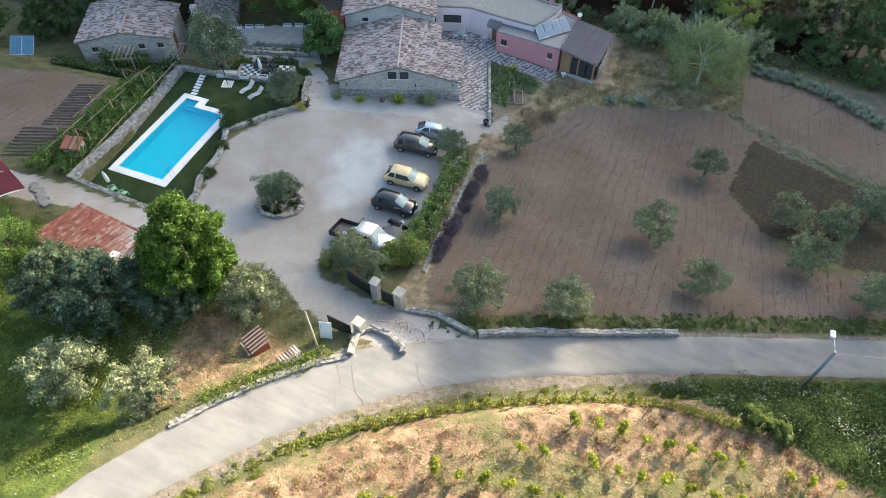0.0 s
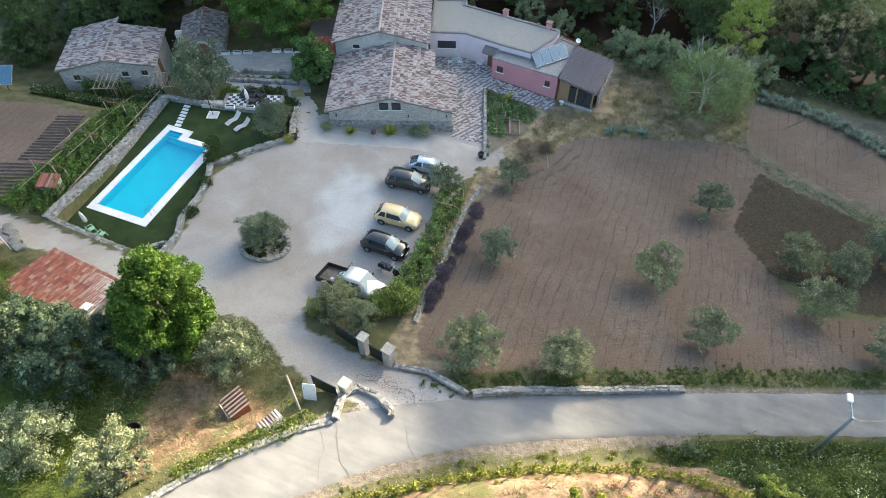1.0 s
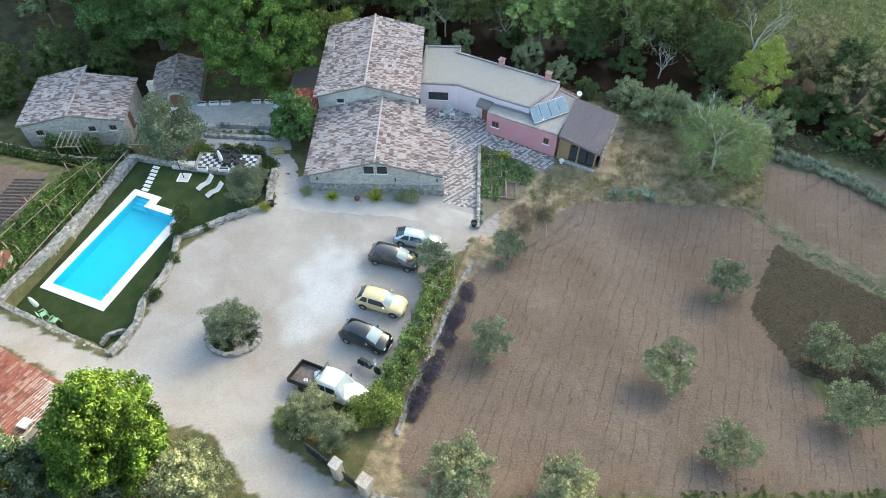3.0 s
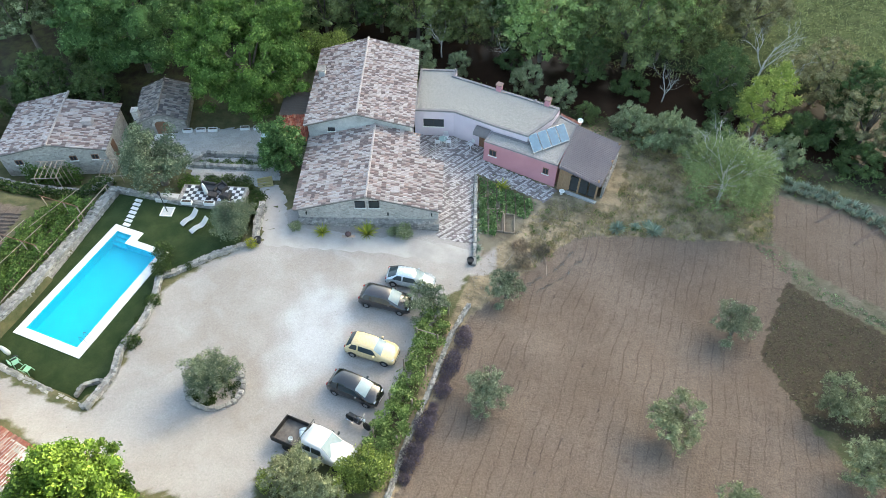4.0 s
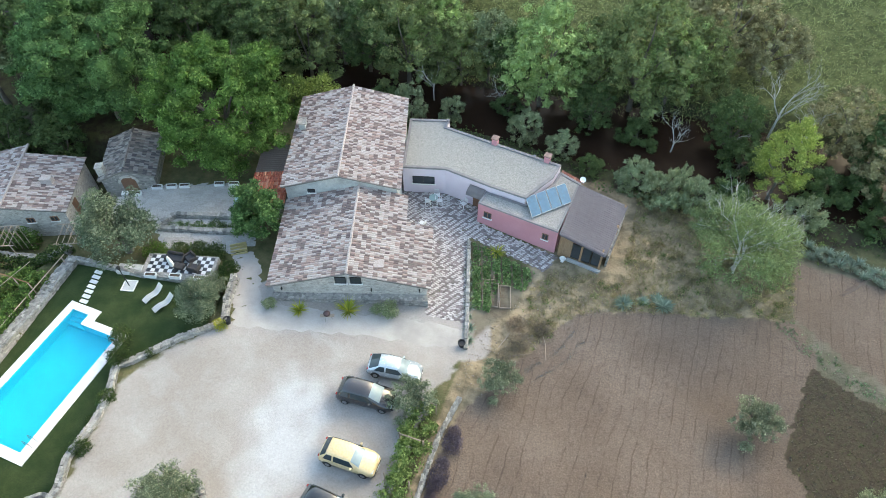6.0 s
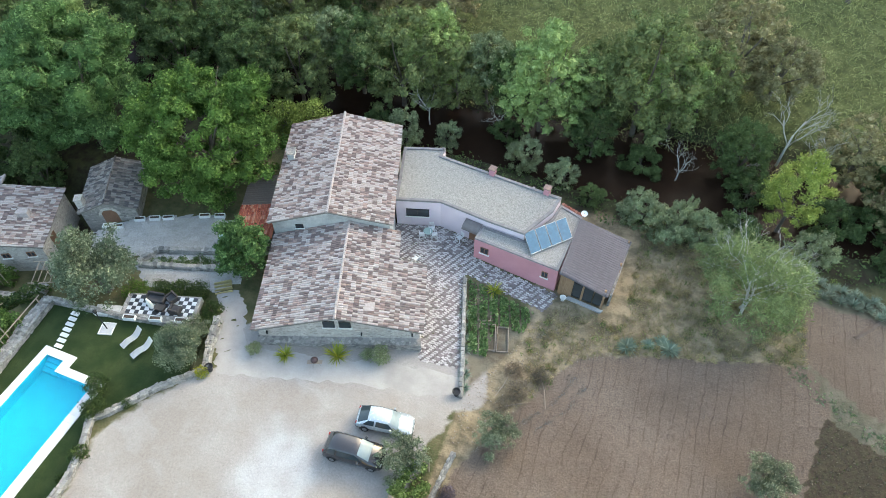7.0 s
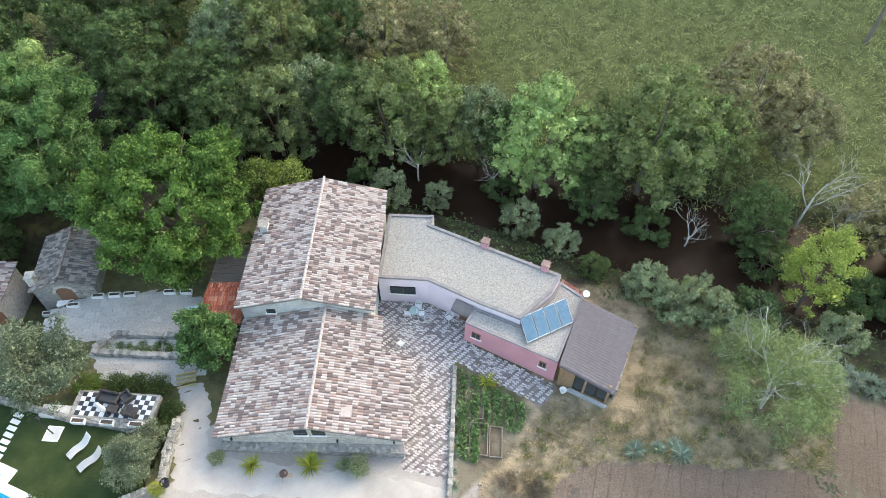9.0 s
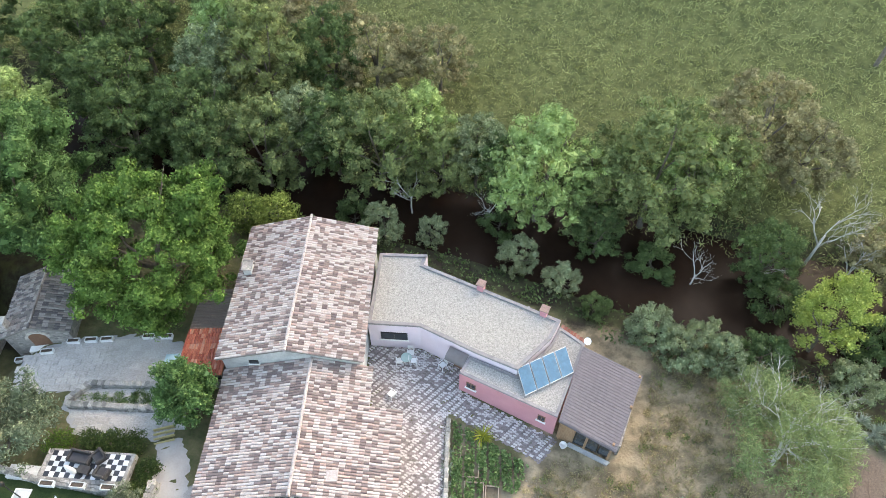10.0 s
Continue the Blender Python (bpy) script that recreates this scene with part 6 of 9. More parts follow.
def vines_by_cars():
    line = [(25.6, 13.6), (26.0, 9.0), (26.2, 4.0), (26.3, 0.4), (25.9, -2.2)]
    g = base("vine_pergola", pose(0, 0, 0), "low timber pergola overgrown with bright green vines beside the parked cars", "pergola")
    rr = np.random.RandomState(91)
    mid = np.array(resample(line, 0.12))
    mid = mid + rr.normal(size=mid.shape) * [0.55, 0.1]
    keep = sines(mid[:, 0] * 1.4, mid[:, 1], 1.7, 2) > -0.45
    mid, size = mid[keep], rr.uniform(0.2, 0.5, keep.sum())
    tops = land(mid[:, 0], mid[:, 1]) + rr.uniform(0.5, 1.5, len(mid))
    at, out = lobe_points(np.column_stack([mid, tops, size, size, size * 0.7]), 12000, 92, 0.6, -0.5)
    low_at, low_out = volume_points(line, 0.8, 0.0, 0.6, 2500, 93, 0.8)
    ob = new("vine", leaf_mesh("vine", np.concatenate([at, low_at]), np.concatenate([out, low_out]), 0.18, L_PERGOLA, 92, 0.8))
    ob.parent = g
    for k in range(6):
        t = k / 5 * 15.6
        y = 13.6 - t
        x = 25.8 + 0.5 * math.sin(k * 0.3)
        for dx in (-0.9, 0.9):
            z = gz(x + dx, y)
            part("post", boxes((x + dx - 0.05, x + dx + 0.05, y - 0.05, y + 0.05, z - 0.3, z + 1.6)), M_WOOD, g)
        z = gz(x, y) + 1.55
        if k < 2:
            part("crossbar", boxes((x - 0.95, x + 0.75, y - 0.035, y + 0.035, z - 0.12, z - 0.05)), M_WOOD, g)
    hedge("vine_trellis", "leafy green vine trellis along the pool wall", [(-9.2, -2.6), (-9.6, 4.0), (-9.4, 9.0), (-9.9, 14.2)], 0.7, 0.2, 1.2, 9500, 0.17, L_WALNUT, 93, 0.8, 0.75)
    hedge("vine_trellis", "leafy green vine trellis beside the vegetable plot", [(-12.2, -3.0), (-11.6, 2.0), (-11.9, 6.0), (-12.2, 11.5), (-11.8, 14.5)], 0.9, 0.1, 1.1, 12500, 0.17, L_WALNUT, 94, 0.8, 0.75)
    for k in range(3):
        y = 2.0 + 5.2 * k
        tr = base("trellis_frame", pose(0, 0, 0), "weathered timber trellis frame over the vines", "trellis", "vine trellis")
        for x in (-13.1, -10.6, -9.1):
            z = gz(x, y)
            part("post", boxes((x - 0.04, x + 0.04, y - 0.04, y + 0.04, z - 0.3, z + 1.75)), M_WOOD, tr)
        z = gz(-10.6, y) + 1.75
        part("crossbar", boxes((-13.3, -8.9, y - 0.03, y + 0.03, z, z + 0.06)), M_DOORWOOD, tr)
        for x in ((-12.9, -11.0) if k == 1 else (-11.9,)):
            part("cane", tube(bmesh.new(), [(x, y - 3.2, gz(x, y - 3) + 1.1), (x + 0.7, y + 2.2, gz(x, y + 2) + 1.75)], 0.03, 5), M_WOOD, tr, "slanting bamboo cane")
    hedge("facade_vine", "leafy vine climbing on canes along the stone barn", [(-20.6, 16.6), (-17.6, 17.7), (-15.6, 18.6)], 0.6, 0.3, 2.0, 3600, 0.17, L_WALNUT, 98, 0.8, 0.7)
    hedge("garden_hedge", "uneven green hedge below the stone barn", [(-24, 13.5), (-18, 14.6), (-13, 16.0), (-9.5, 17.0)], 0.8, 0.1, 1.3, 5200, 0.2, L_SHRUB, 95)
    hedge("roadside_vines", "trimmed yellow-green vine row on the bank above the lane", [(25.6, -21.6), (29.4, -18.4), (33.9, -15.2), (38.5, -12.6), (43.2, -10.9), (48.2, -10.0), (53.4, -10.0)], 0.32, 0.0, 0.42, 4600, 0.15, L_HEDGE, 96, 0.8, 0.6)
    hedge("wall_ivy", "bright green growth along the top of the roadside wall", [(19.6, -20.4), (21.3, -18.2), (23.0, -16.3), (24.3, -15.0), (25.0, -13.6)], 0.55, 0.0, 0.6, 2300, 0.17, L_MEADOW, 97, 0.6, 0.8)


def row_stakes():
    """Stakes and tall shoots of the vine row on the bank."""
    line = [(29.4, -18.4), (33.9, -15.2), (38.5, -12.6), (43.2, -10.9), (48.2, -10.0), (53.4, -10.0)]
    s = tree("staked_vine", "tall vine shoots on a timber stake beside the lane", "vine", [(0, 0, 1.0, 0.16, 0.16, 0.5), (0.05, 0, 0.55, 0.25, 0.25, 0.3)], 46, 0.17, L_HEDGE, 1.2, 0.03, 103, group="staked vines", limbs=2, slim=0.8)
    part("stake", tube(bmesh.new(), [(0.04, 0, -0.3), (0.05, 0, 1.75)], 0.045, 5), M_WOOD, s)
    rnd = random.Random(6)
    strew(s, [(x + rnd.uniform(-0.1, 0.1), y + rnd.uniform(-0.1, 0.1), rnd.uniform(0.75, 1.15)) for x, y in resample(line, 1.05)])


def vineyard():
    rnd = random.Random(5)
    row_stakes()
    v = tree("grape_vine", "young grape vine with bright spring leaves tied to a stake", "vine", [(0, 0, 0.72, 0.26, 0.26, 0.26), (0.2, 0.08, 0.9, 0.2, 0.2, 0.2), (-0.18, -0.1, 0.65, 0.2, 0.2, 0.2)], 260, 0.13, L_YOUNG, 0.9, 0.035, 101, group="vineyard", limbs=3, slim=0.9)
    part("stake", tube(bmesh.new(), [(0.05, 0.02, -0.2), (0.06, 0.02, 1.1)], 0.022, 5), M_WOOD, v)
    rows = []
    for r in range(7):
        for k in range(26):
            x = 22.0 + 1.45 * k + rnd.uniform(-0.12, 0.12)
            y = -14.1 - 2.6 * r + 0.11 * (x - 40.5) + rnd.uniform(-0.12, 0.12)
            if x > 39.8 - 2.7 * r and -float(off_line(ROAD, x, y)[0]) > 5.6 and x < 61 and float(weedy(np.array(x), np.array(y - 0.6))) < 0.1 and rnd.random() > 0.1:
                rows.append((x, y, rnd.uniform(0.8, 1.25)))
    strew(v, rows)


def tuft_mesh(name, at, length, width, material, seed, lean=0.5, up=None):
    """Upright blades, three corners each, at many places."""
    r = np.random.RandomState(seed)
    n = len(at)
    a = r.uniform(0, 2 * math.pi, n)
    l = (length * r.uniform(0.5, 1.3, n))[:, None]
    d = np.stack([np.cos(a), np.sin(a), np.zeros(n)], 1)
    tip = at + np.stack([np.cos(a * 3) * lean, np.sin(a * 3) * lean, np.ones(n)], 1) * l
    co = np.stack([at - d * width, at + d * width, tip], 1).reshape(-1, 3)
    me = fill(bpy.data.meshes.new(name), co, np.arange(3 * n).reshape(-1, 3), False)
    me.materials.append(material)
    return me


def scatter(n, x0, x1, y0, y1, keep, seed, clumpy=0.5):
    """Places on the land, gathered in clumps, where keep(x, y) says so."""
    r = np.random.RandomState(seed)
    m = n * 3 if n > 3000 else n * 14
    x, y = r.uniform(x0, x1, m), r.uniform(y0, y1, m)
    dense = 0.5 + 0.5 * sines(x, y, 1.1, seed) * clumpy * 2
    ok = (keep(x, y) > r.random_sample(m) * 0.999) & (dense > r.random_sample(m))
    x, y = x[ok][:n], y[ok][:n]
    return np.stack([x, y, land(x, y) - 0.03], 1)


def stuff(name, me, label, category):
    return tagged(new(name, me), label, category, "", "stuff")


def mass(name, label, at, radii, n, leaf, material, seed):
    """Low bushy masses of leaves set on the land."""
    r = np.random.RandomState(seed)
    s = r.uniform(*radii, len(at))
    lobes = np.column_stack([at[:, :2], at[:, 2] + s * 0.25, s, s, s * r.uniform(0.5, 0.9, len(at))])
    p, out = lobe_points(lobes, n, seed, 0.5, -0.2)
    return stuff(name, leaf_mesh(name, p, out, leaf, material, seed, 0.5, 0.55), label, "weeds")


def ground_cover():
    def away(x, y):
        return off_line(ROAD, x, y)[0]

    not_built = lambda x, y: (within(YARD, x, y) < 0.1) & (within(FIELD, x, y) < 0) & (within(LAWN, x, y) < -0.3) & (within(PLOT, x, y) < 0) & (within(PATCH, x, y) < 0)
    free = lambda x, y: not_built(x, y) * (within(COURT, x, y) < -0.3) * (within(BED, x, y) < 0) * ease(30, 31, x) * ((x > 38) | (y < 31.5))
    mass("bank_grass", "dry grass clumps on the bank behind the house", scatter(620, 30, 53, 19, 46, free, 141, 0.8), (0.12, 0.38), 19000, 0.13, L_DRYGRASS, 141)
    mass("bank_weeds", "green weed clumps on the dry bank", scatter(130, 30, 56, 19, 46, free, 142, 1.0), (0.12, 0.5), 5000, 0.13, L_WEED, 142)
    p = scatter(16000, 30, 53, 20.5, 46, lambda x, y: not_built(x, y) * (within(COURT, x, y) < -0.3) * (within(BED, x, y) < 0) * ease(31, 33, x - 0.15 * (y - 30)) * ((x > 38) | (y < 32)), 111, 0.8)
    stuff("dry_grass", tuft_mesh("dry_grass", p, 0.34, 0.035, L_DRYGRASS, 111, 0.7), "tall dry grass on the bank behind the house", "grass")
    bank = lambda x, y: ease(1.7, 2.1, -away(x, y)) * weedy(x, y)
    mass("weeds", "lush dark green weeds in bushy masses covering the roadside bank", scatter(520, 46, 72, -22, 2, bank, 112, 0.3), (0.35, 1.15), 40000, 0.17, L_BANKWEED, 112)
    mass("tall_weeds", "pale green tall weed clumps along the lane", scatter(160, 46, 72, -22, 2, lambda x, y: bank(x, y) * ease(5.5, 4.0, -away(x, y)), 144, 0.7), (0.25, 0.7), 8000, 0.14, L_WEED, 144)
    hub = scatter(70, 48, 70, -20, 1, lambda x, y: bank(x, y) * ease(0.4, 1.4, np.abs(-away(x, y) - 6.0) + 0.3 * (x < 56)), 113, 0.9)
    r = np.random.RandomState(4)
    q = np.repeat(hub, 40, 0) + r.normal(size=(len(hub) * 40, 3)) * [0.6, 0.5, 0.0]
    q = q[bank(q[:, 0], q[:, 1]) > 0.5]
    q[:, 2] = land(q[:, 0], q[:, 1]) + r.uniform(0.45, 1.1, len(q))
    stuff("wild_flowers", leaf_mesh("wild_flowers", q, np.tile([0, 0, 1.0], (len(q), 1)), 0.085, L_FLOWER, 113, 0.9, 0.3), "drifts of white umbel flowers among the weeds", "flowers")
    lime = tree("lime_bush", "bright yellow-green bush standing in the roadside weeds", "bush", crown_lobes(0.8, 0.9, 1.0, 20, 0.42, 145), 2600, 0.18, L_LIME, 1.8, 0.06, 145, group="bank shrubs", low=-0.9, tufts=40, tuft=0.34)
    strew(lime, [(53.4, -9.0, 0.62), (55.0, -9.5, 0.55), (45.9, -9.6, 0.35)])
    grey = tree("grey_bush", "grey-green bush on the bank above the lane", "bush", crown_lobes(0.9, 0.8, 0.9, 20, 0.42, 146), 2600, 0.14, L_GREYBUSH, 1.6, 0.06, 146, group="bank shrubs", low=-0.9, tufts=44, tuft=0.34)
    strew(grey, [(49.4, -7.0, 0.65), (47.9, -7.6, 0.4)])
    p = scatter(9000, 16, 68, -28, 6, lambda x, y: ease(1.7, 2.2, -away(x, y)) * ease(5.0, 3.0, -away(x, y)), 114, 0.5)
    stuff("verge_grass", tuft_mesh("verge_grass", p, 0.28, 0.03, L_GRASS, 114, 0.5), "green grass along the lane", "grass")
    p = scatter(9000, 28.5, 70, -9, 9, lambda x, y: ease(2.3, 2.9, away(x, y)) * ease(5.2, 3.6, away(x, y)) * not_built(x, y), 115, 0.4)
    stuff("verge_grass", tuft_mesh("verge_grass", p, 0.32, 0.03, L_GRASS, 115, 0.5), "green grass between the lane and the field", "grass")
    shed = [(-2.2, -6.8), (5.6, -8), (6.3, -12.3), (-2.2, -11.4)]
    mass("meadow_weeds", "bright green tall weeds in clumps under the olive trees", scatter(420, -16, 15, -30, -9, lambda x, y: (away(x, y) > 2.2 + 0.5 * (x > 19)) * not_built(x, y) * (within(COOPYARD, x, y) < -0.5) * (within(shed, x, y) < -0.6), 126, 0.7), (0.3, 0.9), 30000, 0.14, L_MEADOW, 126)
    mass("vineyard_weeds", "reddish dry weeds and mown clumps between the vines", scatter(900, 22, 58, -32, -10, lambda x, y: ease(4.6, 6.0, -away(x, y)) * (1 - weedy(x, y)), 127, 0.9), (0.12, 0.4), 26000, 0.12, L_RUST, 127)
    mass("vineyard_grass", "low green grass clumps between the vines", scatter(500, 22, 58, -32, -10, lambda x, y: ease(4.0, 5.0, -away(x, y)) * (1 - weedy(x, y)), 128, 1.0), (0.12, 0.36), 14000, 0.11, L_GRASS, 128)
    mass("verge_weeds", "green weed clumps along the verge of the lane", scatter(620, 22, 66, -28, 6, lambda x, y: ease(1.7, 2.4, -away(x, y)) * ease(4.6, 3.2, -away(x, y)), 129, 0.9), (0.1, 0.34), 15000, 0.12, L_HEDGE, 129)
    mass("field_edge_grass", "tall green grass between the lane and the field", scatter(1900, 28.5, 70, -9, 9, lambda x, y: ease(2.5, 2.9, away(x, y)) * ease(4.6, 3.6, away(x, y)), 130, 0.6), (0.07, 0.2), 20000, 0.11, L_GRASS, 130)
    mass("planter_growth", "low green herbs filling the rubble planter on the terrace", scatter(60, -4.6, 3, 23, 28, lambda x, y: (within([(-4.5, 23.4), (-4.2, 24.7), (2.4, 26.9), (2.7, 25.6)], x, y) > 0.1) * 1.0, 148, 0.1), (0.2, 0.42), 3600, 0.13, L_KALE, 148)
    mass("island_undergrowth", "dense green undergrowth inside the stone ring", scatter(60, 10.2, 14.6, -1, 3, lambda x, y: (np.hypot(x - 12.4, y - 1.0) < 1.75) * 1.0, 143, 0.1), (0.2, 0.45), 4500, 0.12, L_SHRUB, 143)
    p = scatter(13000, -6, 24, -30, -8, lambda x, y: (away(x, y) > 2.6) * not_built(x, y) * (1 - 0.85 * (within(COOPYARD, x, y) > 0)), 116, 0.6)
    stuff("meadow_grass", tuft_mesh("meadow_grass", p, 0.3, 0.035, L_GRASS, 116, 0.6), "rough green grass under the olive trees", "grass")
    p = scatter(9000, 24, 60, -34, -10, lambda x, y: ease(4.2, 6.0, -away(x, y)) * (1 - weedy(x, y)), 117, 0.9)
    stuff("straw", tuft_mesh("straw", p, 0.22, 0.04, L_DRYGRASS, 117, 1.2), "mown dry weeds between the vines", "grass")
    p = scatter(2500, 8, 24, -22, -12, lambda x, y: within(COOPYARD, x, y) > 0, 118, 0.9)
    stuff("straw", tuft_mesh("straw", p, 0.16, 0.04, L_DRYGRASS, 118, 1.4), "loose straw in the hen yard", "straw")
    r = np.random.RandomState(119)
    p = scatter(78000, -50, 78, 57, 106, lambda x, y: np.ones_like(x), 119, 0.6)
    p[:, 2] += r.random_sample(len(p)) * 0.9
    stuff("reed_meadow", leaf_mesh("reed_meadow", p, np.tile([0, 0, 1.0], (len(p), 1)), 0.5, L_REED, 119, 0.2, 1.1), "dense green scrub and reeds beyond the river", "undergrowth")
    p = scatter(15000, -40, 75, 43.5, 62, lambda x, y: ease(-3.4, -2.9, land(x, y)) * ((x > 33) | (x < 2) | (y > 45.2)), 120, 0.8)
    p[:, 2] += r.random_sample(len(p)) * 0.5
    stuff("bank_undergrowth", leaf_mesh("bank_undergrowth", p, np.tile([0, 0, 1.0], (len(p), 1)), 0.35, L_FOREST, 120, 0.5, 0.9), "low dark growth on the river banks", "undergrowth")
    strip = [(52.2, 32.0), (54.1, 30.2), (56.5, 28.8), (58.7, 27.3), (61.4, 26.4), (70, 24.0)]
    mass("plot_edge_grass", "rough green grass on the strip between the soil plots", scatter(900, 50, 71, 22, 35, lambda x, y: ease(1.0, 0.3, np.abs(off_line(strip, x, y)[0])), 147, 0.4), (0.04, 0.12), 9000, 0.1, L_GREYBUSH, 147)
    p = scatter(2600, 52, 75, 11, 30, lambda x, y: within(PATCH, x, y) > 0.2, 121, 0.4)
    stuff("crop", leaf_mesh("crop", p + [0, 0, 0.1], np.tile([0, 0, 1.0], (len(p), 1)), 0.18, L_SHRUB, 121, 0.6, 0.6), "low sprouting crop on the dark soil patch", "crop")
    p = scatter(9000, 23.5, 30.8, 21.5, 32, lambda x, y: within(BED, x, y) > 0.1, 122, 0.5)
    p = p[((p[:, 1] > 28.0) | (p[:, 0] < 27.6)) & (p[:, 1] > 24.6) & (np.sin(p[:, 0] * 6.5 + p[:, 1] * 2.0) > -0.75)]
    p[:, 2] += 0.35 * r.random_sample(len(p))
    stuff("vegetables", leaf_mesh("vegetables", p, np.tile([0, 0, 1.0], (len(p), 1)), 0.26, L_KALE, 122, 0.6, 0.9), "green vegetable rows in the kitchen garden", "vegetables")


def ridge_woods():
    """An unseen wooded skyline, added to keep the valley in shade."""
    r = np.random.RandomState(131)
    # crest dips are cut so that sun patches fall on the lane
    xs, tops = [-330, 40, 117, 121, 133, 135, 137, 138, 146, 147.5, 153, 155, 161, 163, 200, 680], [91, 94.2, 94.4, 92.9, 92.6, 93.8, 93.8, 89.0, 89.0, 93.4, 93.4, 90.6, 90.6, 93.4, 93.6, 91]
    lobes = []
    for k in range(1150):
        x = 50 + k * 0.15 if k < 1000 else r.choice([-1, 1]) * r.uniform(90, 380) + 135
        s = r.uniform(0.9, 2.0) if k < 1000 else r.uniform(2, 4.5)
        z = np.interp(x, xs, tops) + 0.35 * float(sines(x, x * 0.3, 0.8, 2)) - s
        lobes.append((x, 209 + r.uniform(-2, 2), z - (0 if k % 3 == 0 else r.uniform(0, 5.5)), s, s, s))
    at, out = lobe_points(lobes, 30000, 131, 0.7, -1.0)
    stuff("far_woods", leaf_mesh("far_woods", at, out, 1.1, L_FOREST, 131, 0.8), "unseen wooded ridge added to shade the valley", "trees")


plants_front(), olives(), house_trees(), forest(), dead_trees(), garden_plants(), vines_by_cars(), vineyard(), ground_cover(), ridge_woods()

# ---- pool ----
def pool():
    g = base("swimming_pool", POOL_POSE, "rectangular pool with bright turquoise water and white stone coping", "pool")
    bm = bmesh.new()
    lo, hi = [bm.verts.new((x, y, -1.45)) for x, y in POOL], [bm.verts.new((x, y, 0.0)) for x, y in POOL]
    n = len(POOL)
    for k in range(n):
        bm.faces.new((lo[k], hi[k], hi[(k + 1) % n], lo[(k + 1) % n]))
    bm.faces.new(lo)
    bmesh.ops.recalc_face_normals(bm, faces=bm.faces)
    me = bpy.data.meshes.new("basin")
    bm.to_mesh(me)
    bm.free()
    me.materials.append(M_LINER)
    ob = new("basin", me)
    ob.parent = g
    for k in range(3):
        part("pool_step", boxes((-5.75, -4.2, 11.0 + 0.36 * k, 12.1, -1.45, -0.95 + 0.27 * k), bev=0.03), M_LINER, g, "turquoise corner step")
    m, nt, b = bare("pool_water", 0.02)
    b.inputs["Base Color"].default_value = (0.75, 0.97, 1.0, 1)
    b.inputs["Transmission Weight"].default_value = 1.0
    b.inputs["IOR"].default_value = 1.33
    b.inputs["Specular IOR Level"].default_value = 0.3
    relief(nt, b, nz(nt, place(nt), 1.6, 3), 0.12, 0.03)
    w = bmesh.new()
    w.faces.new([w.verts.new((x, y, -0.12)) for x, y in POOL])
    w.normal_update()
    for f in w.faces:
        if f.normal.z < 0:
            f.normal_flip()
    me = bpy.data.meshes.new("water_surface")
    w.to_mesh(me)
    w.free()
    me.materials.append(m)
    ws = new("water_surface", me)
    ws.parent = g
    tagged(ws, "clear still water")
    ws.visible_shadow = False
    # coping slabs, one by one round the edge
    rnd = random.Random(3)

    def run(x0, x1, y0, y1, along):
        length = (x1 - x0) if along == "x" else (y1 - y0)
        k = max(1, round(length / 0.62))
        for j in range(k):
            a, c = j / k, (j + 1) / k
            gap = 0.006
            r = (x0 + (x1 - x0) * a + gap, x0 + (x1 - x0) * c - gap, y0, y1) if along == "x" else (x0, x1, y0 + (y1 - y0) * a + gap, y0 + (y1 - y0) * c - gap)
            part("coping_slab", boxes((*r, -0.08, 0.035 + rnd.uniform(0, 0.006)), bev=0.008), M_COPING, g)

    run(-6.4, 0.05, 0.0, 0.75, "x"), run(-6.4, -5.75, 0.75, 12.1, "y"), run(-0.75, 0.05, 0.75, 11.75, "y")
    run(-4.2, -0.75, 11.1, 11.75, "x"), run(-4.2, -3.4, 11.75, 12.1, "x"), run(-6.4, -3.4, 12.1, 12.75, "x")
    lad = base("pool_ladder", POOL_POSE @ pose(-0.75, 1.6, 0, 0, 0, 0), "curved stainless pool ladder at the edge", "ladder")
    for y in (-0.25, 0.25):
        part("rail", tube(bmesh.new(), [(0.55, y, 0.02), (0.5, y, 0.6), (0.3, y, 0.82), (0.05, y, 0.75), (-0.12, y, 0.4), (-0.12, y, -0.9)], 0.022, 8), M_STEEL, lad, "", True)
    for z in (-0.35, -0.65):
        part("rung", boxes((-0.17, -0.09, -0.24, 0.24, z, z + 0.03)), M_STEEL, lad)


# ---- walls of loose stone ----
def stone_variants(n=6):
    out = []
    for k in range(n):
        r = random.Random(200 + k)
        bm = bmesh.new()
        box(bm, -0.5, 0.5, -0.5, 0.5, -0.5, 0.5)
        for v in bm.verts:
            v.co += Vector((r.uniform(-0.13, 0.13), r.uniform(-0.13, 0.13), r.uniform(-0.13, 0.13)))
        bmesh.ops.bevel(bm, geom=bm.edges[:], offset=0.09, segments=1, affect="EDGES")
        me = bpy.data.meshes.new("stone")
        bm.to_mesh(me)
        bm.free()
        me.materials.append(M_ROCK)
        out.append(me)
    return out


STONES = stone_variants()
STONE_CO = [np.array([v.co[:] for v in me.vertices]) for me in STONES]
STONE_FACES = [[list(p.vertices) for p in me.polygons] for me in STONES]


